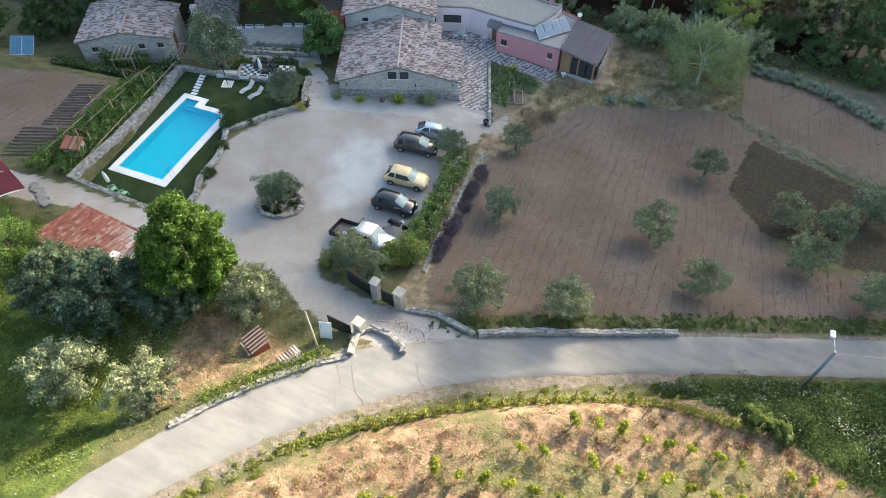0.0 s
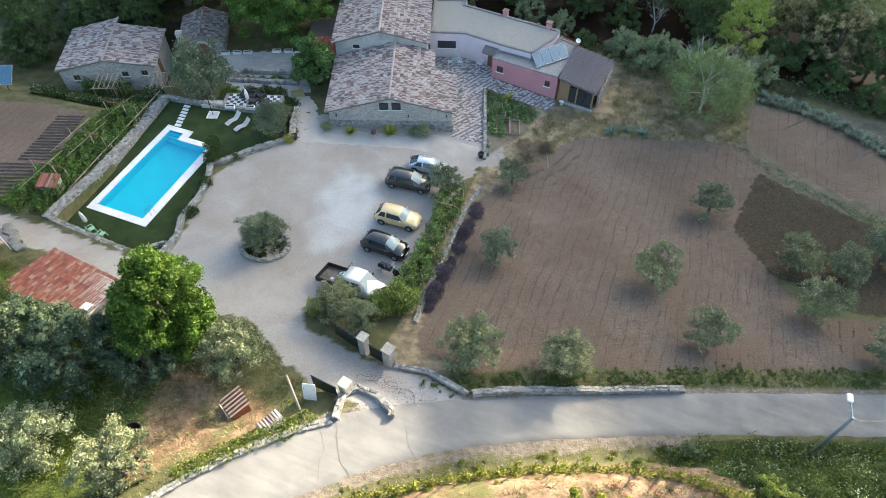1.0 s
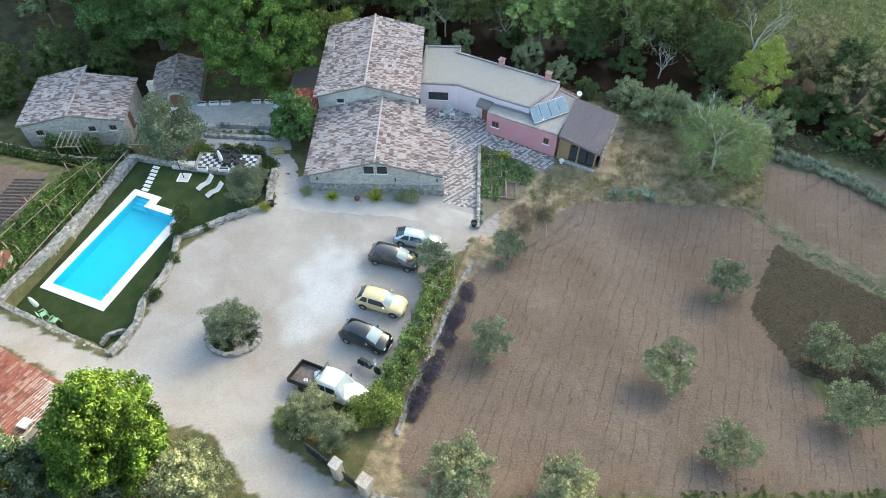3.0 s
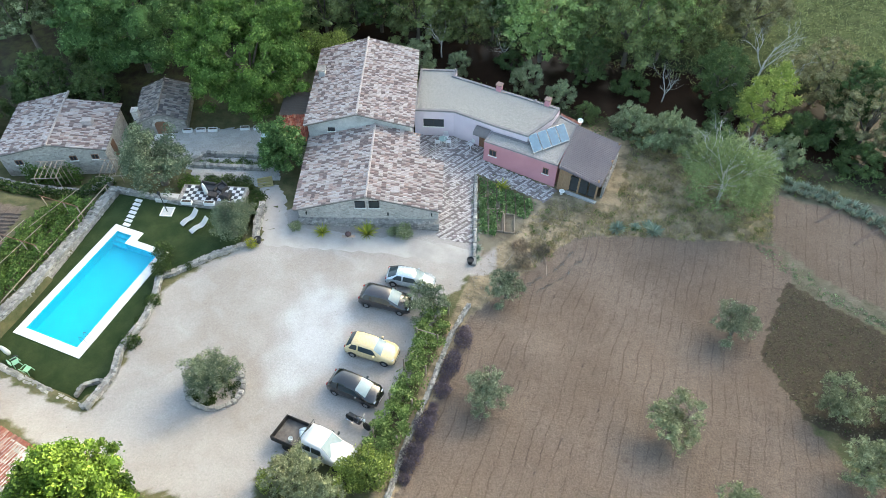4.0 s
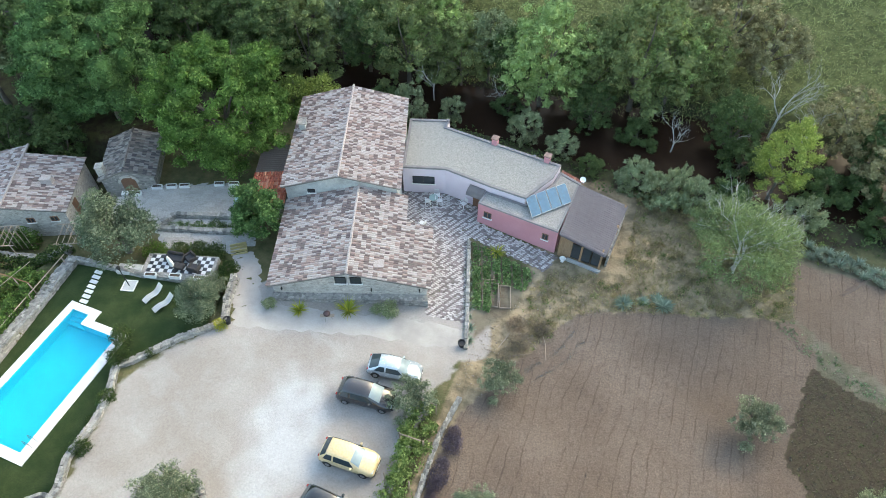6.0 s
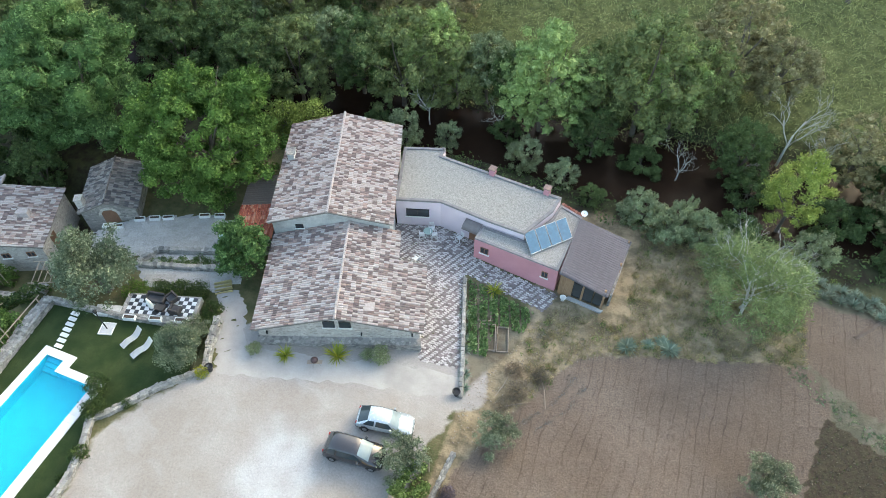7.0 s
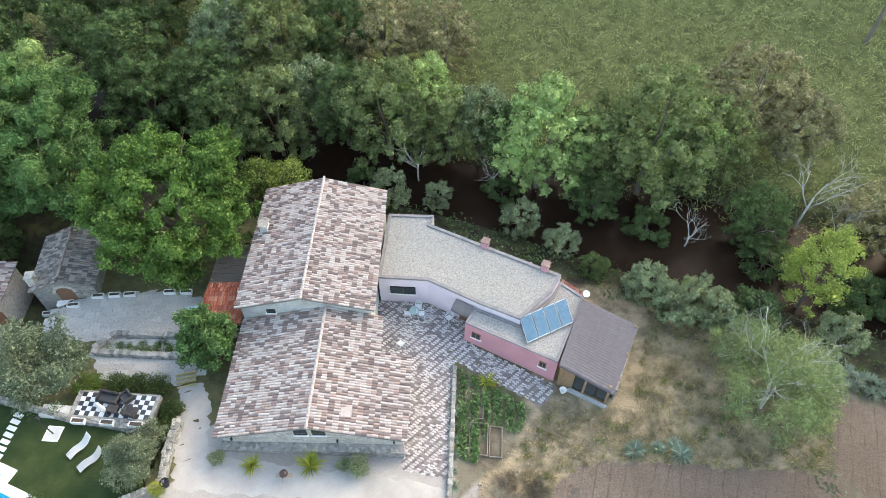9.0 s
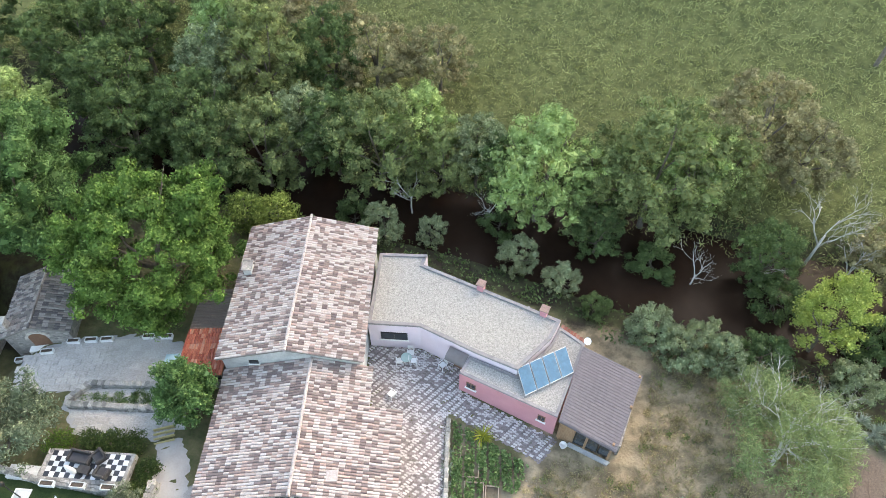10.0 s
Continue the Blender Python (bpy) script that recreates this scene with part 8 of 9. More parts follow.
def motorbike():
    g = base("motorcycle", on_slope(23.85, 1.75, -12) @ Matrix.Diagonal((1.12, 1.12, 1.12, 1)), "black motorcycle leaning beside the black car", "motorcycle")
    for x in (-0.68, 0.7):
        wb = bmesh.new()
        lathe(wb, [(0.22, -0.05), (0.29, -0.06), (0.32, 0), (0.29, 0.06), (0.22, 0.05)], 18)
        wheel = part("wheel", wb, M_RUBBER, g, "black tyre", True)
        wheel.matrix_basis = pose(x, 0, 0.32, 84, 0, 0)
        part("rim", lathe(bmesh.new(), [(0.21, -0.03), (0.05, -0.04), (0.05, 0.04), (0.21, 0.03)], 12), M_RIM, wheel)
    part("engine", boxes((-0.28, 0.25, -0.18, 0.18, 0.3, 0.62), bev=0.05), M_TRIM, g)
    tank = bmesh.new()
    bmesh.ops.create_icosphere(tank, subdivisions=2, radius=0.24)
    for v in tank.verts:
        v.co = Vector((v.co.x * 1.2 + 0.15, v.co.y * 0.7, v.co.z * 0.65 + 0.78))
    part("tank", tank, painted("tank_black", (0.03, 0.03, 0.03), 0.2, 0, 1.0), g, "", True)
    part("seat", boxes((-0.72, -0.05, -0.14, 0.14, 0.72, 0.82), bev=0.04), M_TRIM, g)
    part("handlebar", tube(bmesh.new(), [(0.3, -0.38, 1.0), (0.42, -0.15, 1.02), (0.42, 0.15, 1.02), (0.3, 0.38, 1.0)], 0.018, 6), M_STEEL, g)
    for s in (-0.07, 0.07):
        part("fork", tube(bmesh.new(), [(0.7, s, 0.32), (0.42, s, 1.0)], 0.025, 6), M_STEEL, g)
    part("exhaust", tube(bmesh.new(), [(0.1, -0.16, 0.35), (-0.4, -0.2, 0.3), (-0.85, -0.22, 0.4)], [0.03, 0.04, 0.05], 8), M_STEEL, g)
    part("headlamp", boxes((0.5, 0.62, -0.09, 0.09, 0.82, 1.0), bev=0.04), M_LAMPCLEAR, g)


# ---- gate, lamps, hen yard ----
def gate():
    for x, y, s, h in ((25.8, -7.2, 0.62, 2.45), (28.0, -7.7, 0.72, 2.35), (26.3, -11.2, 0.66, 1.5)):
        g = base("gate_pillar", pose(x, y, gz(x, y) - 0.2, 0, 0, -14), "square pale stone gate pillar", "pillar", "gate pillars")
        part("shaft", boxes((-s / 2, s / 2, -s / 2, s / 2, 0, h), bev=0.05), stony("pillar_stone", [(0.37, 0.35, 0.31), (0.46, 0.43, 0.39), (0.31, 0.29, 0.26)], (0.31, 0.29, 0.26), 4.5), g)
        part("capstone", boxes((-s / 2 - 0.06, s / 2 + 0.06, -s / 2 - 0.06, s / 2 + 0.06, h + 0.005, h + 0.08), bev=0.03), M_ROCK, g)
    gg = base("metal_gate", pose(23.0, -6.3, gz(24.2, -6.8), 0, 0, -16), "dark green sheet-metal gate leaf standing open", "gate")
    part("gate_frame", boxes((0, 2.6, -0.04, 0.04, 0.1, 0.18), (0, 2.6, -0.04, 0.04, 1.6, 1.68), (0, 0.08, -0.04, 0.04, 0.18, 1.6), (2.52, 2.6, -0.04, 0.04, 0.18, 1.6)), M_GATE, gg)
    for k in range(8):
        part("panel", boxes((0.1 + k * 0.3, 0.38 + k * 0.3, -0.015, 0.015, 0.19, 1.59)), M_GATE, gg)
    for k in range(5):
        part("finial", boxes((0.25 + k * 0.4, 0.37 + k * 0.4, -0.02, 0.02, 1.42, 1.48)), M_WHITE, gg)
    w = base("wicket_gate", pose(26.3, -7.4, gz(26.9, -7.5), 0, 0, -13), "narrow dark green metal wicket between the pillars", "gate")
    for z0 in (0.1, 1.55):
        part("rail", boxes((0, 1.3, -0.03, 0.03, z0, z0 + 0.06)), M_GATE, w)
    for k in range(5):
        part("panel", boxes((0.02 + k * 0.25, 0.25 + k * 0.25, -0.012, 0.012, 0.17, 1.54)), M_GATE, w)
    g2 = base("metal_gate", pose(23.9, -11.4, gz(24.6, -11.6), 0, 0, -8), "dark metal gate leaf folded against the driveway wall", "gate")
    for z0 in (0.05, 1.5):
        part("rail", boxes((0, 2.0, -0.03, 0.03, z0, z0 + 0.07)), M_GATE, g2)
    for k in range(6):
        part("panel", boxes((0.02 + k * 0.33, 0.33 + k * 0.33, -0.012, 0.012, 0.13, 1.49)), M_GATE, g2)
    b = base("notice_board", pose(24.3, -12.6, gz(24.3, -12.6), 0, 0, 12), "blank white board leaning by the driveway", "sign")
    bd = part("board", boxes((-0.45, 0.45, -0.02, 0.02, 0.1, 1.7), bev=0.01), M_WHITE, b)
    bd.matrix_basis = pose(0, 0, 0, -14, 0, 0)
    for s in (-0.35, 0.35):
        part("leg", tube(bmesh.new(), [(s, 0.05, -0.2), (s, 0.3, 1.3)], 0.025, 6), M_WOOD, b)


def street_lamp():
    x, y = 57.6, -3.5
    z = gz(x, y)
    g = base("street_lamp", pose(x, y, z), "grey street lamp with a white head on a curved arm", "street lamp")
    part("pole", tube(bmesh.new(), [(0, 0, -0.5), (0, 0, 5.9)], [0.15, 0.1], 10), painted("grey_pole", (0.20, 0.22, 0.23), 0.6, 0.2), g, "", True)
    part("arm", tube(bmesh.new(), [(0, 0, 5.75), (-0.1, 0.35, 6.05), (-0.28, 0.95, 6.25)], 0.04, 8), M_STEEL, g)
    part("lamp_head", boxes((-0.48, -0.12, 0.85, 1.45, 6.2, 6.38), bev=0.06), M_WHITE, g, "white lamp head")
    for s in (0.0, 0.12):
        part("cable", tube(bmesh.new(), [(0, 0, 5.7 - s), (8, 2.6, 5.1 - s), (20, 7, 4.9 - s), (40, 15, 5.6 - s)], 0.014, 5), M_TRIM, g, "thin overhead cable")
    q = base("leaning_pole", pose(24.7, -14.2, gz(24.7, -14.2)), "old wooden pole leaning over the hen yard", "pole")
    part("shaft", tube(bmesh.new(), [(0, 0, -0.2), (-1.3, 1.3, 2.9)], [0.09, 0.06], 8), M_WOOD, q, "", True)


def hen_coop():
    g = base("hen_coop", pose(19.6, -14.4, gz(19.6, -14.4) - 0.1, 0, 0, -32) @ Matrix.Diagonal((0.78, 0.78, 0.85, 1)), "small timber hen coop with a striped corrugated roof", "coop")
    part("side_panel", boxes((-0.85, -0.8, -0.8, 0.8, 0.1, 1.25)), M_DOORWOOD, g)
    part("side_panel", boxes((0.8, 0.85, -0.8, 0.8, 0.1, 1.25)), wooden("red_brown_board", (0.22, 0.07, 0.04), (0.32, 0.12, 0.07)), g, "red-brown boarded side")
    part("back_panel", boxes((-0.8, 0.8, 0.75, 0.8, 0.1, 1.4)), M_DOORWOOD, g)
    part("floor_board", boxes((-0.8, 0.8, -0.8, 0.75, 0.1, 0.16)), M_WOOD, g)
    for k in range(6):
        part("slat", boxes((-0.72 + k * 0.28, -0.64 + k * 0.28, -0.8, -0.76, 0.16, 1.2)), M_WHITE, g, "pale front slat")
    corrugated("corrugated_roof", g, (-1.05, -1.0, 1.3), (1, 0, 0), (0, 1, 0.22), 2.1, 2.0, tiled("rust_sheet", [(0.34, 0.18, 0.13), (0.48, 0.38, 0.32), (0.26, 0.13, 0.10)]), 0.42, 0.05, "rust-streaked corrugated roof")
    for k in range(6):
        part("batten", boxes((-0.98 + 0.38 * k, -0.84 + 0.38 * k, -1.02, 0.98, 0.0, 0.03)), wooden("pale_batten", (0.36, 0.28, 0.21), (0.48, 0.39, 0.31)), g, "pale roof batten").matrix_basis = pose(0, 0, 1.58, 12.4, 0, 0)
    part("board", boxes((-1.3, 0.9, -1.15, -1.08, 0.0, 0.45), bev=0.01), M_COPING, g, "pale plank leaning in front")
    t = base("tile_stack", pose(22.9, -15.2, gz(22.9, -15.2), 0, 0, -25), "stack of old barrel tiles by the roadside wall", "tiles")
    one = tile_mesh("barrel_tile", 0.95, 0.2, 0.08)
    one.materials.append(M_HOUSE_TILE)
    for k in range(7):
        ob = new("barrel_tile", one)
        ob.parent, ob.matrix_basis = t, pose(-0.5, -0.65 + 0.22 * k, 0.3, 0, 10, 4 * math.sin(k * 3))
    part("bench", boxes((-0.55, 0.55, -0.8, 0.8, 0.0, 0.26), bev=0.03), M_STONE_DARK, t)
    pit = tagged(part("water_tank", lathe(bmesh.new(), [(0.55, 0), (0.6, 0.9), (0.56, 0.9), (0.5, 0.1)], 20), M_TRIM), "round black water tank in the hen yard", "tank")
    pit.matrix_basis = spot(14.4, -18.4)


# ---- garden furniture ----
def plastic_chair(material, label, group):
    g = base("garden_chair", pose(0, 0, 0), label, "chair", group)
    part("seat", boxes((-0.24, 0.24, -0.24, 0.24, 0.40, 0.44), bev=0.015), material, g)
    back = bmesh.new()
    for k in range(5):
        box(back, -0.21 + k * 0.095, -0.15 + k * 0.095, 0.2, 0.235, 0.44, 0.82)
    box(back, -0.24, 0.24, 0.195, 0.24, 0.82, 0.9, 0.01)
    b = part("backrest", back, material, g)
    b.matrix_basis = pose(0, 0.05, 0.02, -8, 0, 0)
    for sx in (-1, 1):
        part("armrest", boxes((sx * 0.27 - 0.03, sx * 0.27 + 0.03, -0.22, 0.25, 0.62, 0.66), bev=0.01), material, g)
        for sy in (-1, 1):
            part("leg", tube(bmesh.new(), [(sx * 0.28, sy * 0.27, 0), (sx * 0.24, sy * 0.21, 0.42 if sy > 0 else 0.63)], [0.03, 0.025], 6), material, g)
    return g


def furniture():
    white = painted("white_plastic", (0.74, 0.75, 0.75), 0.35, 0, 0, 0.06)
    c = plastic_chair(white, "white plastic garden chair on the mosaic courtyard", "courtyard chairs")
    rows = [(18.1, 35.2, 200), (18.7, 36.2, 20), (19.2, 35.6, 110), (21.6, 36.0, 330), (18.6, 32.2, 250)]
    for k, (x, y, r) in enumerate(rows):
        m = pose(x, y, gz(x, y) + 0.03, 0, 0, r)
        if k:
            copy_thing(c, m)
        else:
            c.matrix_basis = m
    t = base("garden_table", pose(18.6, 35.5, gz(18.6, 35.5) + 0.03), "small pale green glass garden table", "table")
    part("tabletop", lathe(bmesh.new(), [(0.42, 0.70), (0.45, 0.71), (0.45, 0.73), (0.42, 0.74)], 20), painted("green_glass_top", (0.36, 0.48, 0.45), 0.15), t)
    for k in range(3):
        a = k * 2.094
        part("leg", tube(bmesh.new(), [(0.36 * math.cos(a), 0.36 * math.sin(a), 0), (0.1 * math.cos(a), 0.1 * math.sin(a), 0.4), (0.34 * math.cos(a), 0.34 * math.sin(a), 0.7)], 0.018, 6), M_WHITE, t)
    green = painted("pale_green_plastic", (0.33, 0.60, 0.40), 0.35)
    gchair = plastic_chair(green, "pale green plastic garden chair on the lawn", "lawn chairs")
    gchair.matrix_basis = pose(-3.9, -2.1, 0, 0, 0, 150)
    copy_thing(gchair, pose(-2.6, -2.3, 0, 0, 0, 175))
    # wavy loungers
    for k, (x, y, r) in enumerate(((0.35, 15.6, 70), (1.75, 15.05, 64))):
        g = base("sun_lounger", pose(x, y, 0, 0, 0, r), "white wavy sun lounger on the lawn", "lounger", "sun loungers")
        prof = [(-0.95, 0.22), (-0.7, 0.28), (-0.4, 0.36), (-0.15, 0.34), (0.1, 0.27), (0.35, 0.3), (0.6, 0.46), (0.85, 0.7), (0.98, 0.8)]
        bm = bmesh.new()
        prev = None
        for px, pz in prof:
            row = [bm.verts.new((px, -0.31, pz)), bm.verts.new((px, 0, pz - 0.02)), bm.verts.new((px, 0.31, pz))]
            if prev:
                bm.faces.new((prev[0], row[0], row[1], prev[1])), bm.faces.new((prev[1], row[1], row[2], prev[2]))
            prev = row
        bmesh.ops.solidify(bm, geom=bm.faces[:], thickness=0.05)
        part("mattress", bm, white, g, "", True)
        for s in (-0.27, 0.27):
            part("leg", tube(bmesh.new(), [(-0.6, s, 0.0), (-0.45, s, 0.33)], 0.02, 6), M_STEEL, g)
            part("leg", tube(bmesh.new(), [(0.75, s, 0.0), (0.5, s, 0.38)], 0.02, 6), M_STEEL, g)
    for x, y, z, label in ((-4.6, -1.7, 0.0, "closed white parasol standing on the lawn"), (0.7, 18.4, 0.33, "closed white parasol on the checkered patio")):
        g = base("parasol", pose(x, y, z, 6, 0, 30), label, "parasol", "parasols")
        part("canopy", lathe(bmesh.new(), [(0.06, 0.75), (0.17, 0.85), (0.2, 1.2), (0.15, 1.9), (0.06, 2.25), (0.01, 2.3)], 10), white, g, "furled white canopy", True)
        part("pole", tube(bmesh.new(), [(0, 0, 0), (0, 0, 2.35)], 0.025, 8), M_STEEL, g)
        part("foot", lathe(bmesh.new(), [(0.25, 0), (0.25, 0.06), (0.06, 0.1), (0.05, 0.2)], 14), M_TRIM, g)
    # checkered patio
    p = base("checkered_patio", pose(-1.75, 17.5, 0.30, 0, 0, 15), "patio of black and white checkered tiles", "patio", "", "structure")
    black, pale = painted("black_tile", (0.035, 0.04, 0.05), 0.35), painted("white_tile", (0.62, 0.64, 0.66), 0.35)
    part("slab", boxes((-0.4, 5.95, -0.3, 2.05, -0.6, 0.0)), M_STONE_DARK, p)
    me = [boxes((0.006, 0.374, 0.006, 0.374, 0.0, 0.02), bev=0.004) for _ in range(2)]
    meshes = []
    for b, mt in zip(me, (black, pale)):
        o = part("floor_tile", b, mt, p)
        meshes.append(o)
    for i in range(15):
        for j in range(5):
            if (i, j) == (0, 0):
                continue
            src = meshes[(i + j) % 2]
            ob = src if (i, j) == (0, 1) else new("floor_tile", src.data)
            ob.parent = p
            ob.matrix_basis = pose(i * 0.38, j * 0.38, 0.003)
    part("white_edging", boxes((-2.6, -0.45, -0.25, 0.7, -0.5, 0.01), bev=0.02), M_BEDWHITE, p, "white gravel strip")
    rattan = speckled("dark_rattan", (0.02, 0.018, 0.018), (0.05, 0.045, 0.045), 4, 30, 0.7, local=True)

    def seat(name, w, label, m):
        g = base(name, m, label, name.split("_")[-1], "patio set")
        part("seat", boxes((-w / 2, w / 2, -0.38, 0.38, 0.12, 0.42), bev=0.04), rattan, g)
        part("backrest", boxes((-w / 2, w / 2, 0.28, 0.44, 0.42, 0.8), bev=0.04), rattan, g)
        for s in (-1, 1):
            part("armrest", boxes((s * w / 2 - 0.09, s * w / 2 + 0.09, -0.38, 0.4, 0.12, 0.6), bev=0.04), rattan, g)
        part("cushion", boxes((-w / 2 + 0.1, w / 2 - 0.1, -0.36, 0.26, 0.425, 0.5), bev=0.035), painted("charcoal_cushion", (0.04, 0.04, 0.045), 0.9), g)
        return g

    P = Matrix(p.matrix_basis)
    seat("garden_sofa", 1.5, "dark rattan sofa on the checkered patio", P @ pose(2.3, 1.35, 0.025, 0, 0, -8))
    seat("garden_armchair", 0.8, "dark rattan armchair on the checkered patio", P @ pose(3.6, 1.5, 0.025, 0, 0, -40))
    seat("garden_armchair", 0.8, "dark rattan armchair on the checkered patio", P @ pose(4.3, 0.4, 0.025, 0, 0, 170))
    ta = base("coffee_table", P @ pose(2.9, 0.55, 0.025, 0, 0, -10), "low dark rattan coffee table", "table")
    part("tabletop", boxes((-0.45, 0.45, -0.3, 0.3, 0.34, 0.4), bev=0.02), rattan, ta)
    part("base", boxes((-0.38, 0.38, -0.24, 0.24, 0.0, 0.335), bev=0.02), rattan, ta)
    # planters
    soil = speckled("potting_soil", (0.05, 0.035, 0.025), (0.08, 0.06, 0.045), 6, 30, local=True)

    def planter(m):
        g = base("planter_box", m, "white rectangular planter box", "planter", "planter boxes")
        f = bmesh.new()
        for r in ((-0.5, 0.5, -0.2, -0.16), (-0.5, 0.5, 0.16, 0.2), (-0.5, -0.46, -0.16, 0.16), (0.46, 0.5, -0.16, 0.16)):
            box(f, *r, 0, 0.38)
        part("body", f, white, g)
        part("soil", boxes((-0.45, 0.45, -0.15, 0.15, 0.1, 0.32)), soil, g)
        return g

    one = planter(pose(-8.6, 28.0, gz(-8.6, 28) + 0.05, 0, 0, 24))
    for x, y, r in ((-7.3, 28.6, 24), (-6.1, 29.1, 24), (-2.9, 30.5, 22), (-1.5, 31.0, 20), (1.2, 29.5, 110), (-9.9, 26.4, 27), (-12.3, 25.4, 27)):
        copy_thing(one, pose(x, y, gz(x, y) + 0.05, 0, 0, r))
    for x, y in ((-0.9, 17.15), (1.2, 17.75), (3.3, 18.3)):
        copy_thing(one, pose(x, y, 0.33, 0, 0, 15))
    for k in range(7):
        x, y = -5.0 - 0.14 * k, 13.2 + 0.5 * k
        tagged(part("stepping_stone", boxes((x - 0.36, x + 0.36, y - 0.17, y + 0.17, -0.05, 0.025), bev=0.01), M_COPING), "pale rectangular stepping stone in the lawn", "paving", "stepping stones")
    # lawn lamp
    l = base("garden_lamp", pose(-2.35, 15.85, 0, 0, 0, 15), "black garden lamp post on a framed white gravel square", "lamp")
    part("post", tube(bmesh.new(), [(0, 0, 0), (0, 0, 2.3)], [0.05, 0.04], 8), M_IRON, l)
    part("lantern", lathe(bmesh.new(), [(0.06, 2.3), (0.14, 2.36), (0.16, 2.6), (0.05, 2.72)], 8), M_IRON, l)
    part("gravel_square", boxes((-0.5, 0.5, -0.5, 0.5, -0.05, 0.03)), M_BEDWHITE, l)
    for r in ((-0.58, 0.58, -0.58, -0.5), (-0.58, 0.58, 0.5, 0.58), (-0.58, -0.5, -0.5, 0.5), (0.5, 0.58, -0.5, 0.5)):
        part("edging", boxes((*r, -0.05, 0.06)), M_COPING, l)
    # kettle grill
    k = base("kettle_grill", pose(15.2, 18.7, gz(15.2, 18.7) + 0.05, 0, 0, 20), "dark red-brown kettle grill on a tripod stand", "grill")
    part("bowl", lathe(bmesh.new(), [(0.05, 0.62), (0.2, 0.66), (0.29, 0.8), (0.3, 0.86), (0.29, 0.95), (0.18, 1.06), (0.04, 1.1)], 18), painted("enamel_brown", (0.06, 0.03, 0.03), 0.3), k, "", True)
    for j in range(3):
        a = j * 2.094
        part("leg", tube(bmesh.new(), [(0.38 * math.cos(a), 0.38 * math.sin(a), 0), (0.18 * math.cos(a), 0.18 * math.sin(a), 0.7)], 0.016, 6), M_STEEL, k)
    part("shelf", boxes((-0.6, 0.6, -0.16, 0.16, 0.55, 0.58)), M_WOOD, k)
    pot = tagged(part("flower_pot", lathe(bmesh.new(), [(0.2, 0), (0.3, 0.5), (0.33, 0.5), (0.33, 0.58), (0.27, 0.58), (0.24, 0.45)], 16), M_TRIM), "tall black flower pot by the courtyard kerb", "pot", "pots")
    pot.matrix_basis = pose(26.5, 20.4, gz(26.5, 20.4) + 0.03)
    copy_thing(pot, pose(7.7, 15.4, gz(7.7, 15.4) + 0.05))
    cat = tagged(part("wall_urn", lathe(bmesh.new(), [(0.16, 0), (0.1, 0.1), (0.26, 0.36), (0.3, 0.42), (0.24, 0.42), (0.08, 0.14)], 16), M_COPING), "pale stone urn at the glazed lean-to", "urn")
    cat.matrix_basis = pose(32.4, 32.7, gz(32.4, 32.7))
    sl = tagged(part("door_slab", prism([(32.6, 32.9), (35.8, 32.3), (36.0, 32.6), (32.8, 33.15)], -2.6, -1.97), M_SLAB), "pale concrete threshold slab", "step")
    fr = base("arbour_frame", pose(-13.5, 17.6, -1.2, 0, 0, 22), "weathered pole arbour beside the stone barn", "arbour")
    for x0 in (-4.3, 2.0):
        for j in range(5):
            x = x0 + 0.52 * j
            part("crossbar", tube(bmesh.new(), [(x, -1.0, 1.55), (x + 0.25, 1.0, 2.0)], 0.035, 6), M_WOOD, fr)
            part("post", tube(bmesh.new(), [(x + 0.25, 1.0, -1.2), (x + 0.25, 1.0, 2.0)], 0.035, 6), M_WOOD, fr)
        for s, z in ((-1.0, 1.55), (1.0, 2.0)):
            part("beam", tube(bmesh.new(), [(x0 - 0.3, s, z), (x0 + 2.6, s, z)], 0.04, 6), M_WOOD, fr)
        for x in (x0, x0 + 2.2):
            part("post", tube(bmesh.new(), [(x, -1.0, -1.2), (x, -1.0, 1.55)], 0.045, 6), M_WOOD, fr)
    sb = base("garden_steps", pose(4.1, 22.8, gz(4.1, 22.8), 0, 0, 35), "short timber-edged garden steps", "steps")
    for j in range(4):
        part("tread", boxes((-0.75, 0.75, j * 0.36, j * 0.36 + 0.07, -0.1, 0.16 + 0.05 * j), bev=0.01), M_CANE, sb)


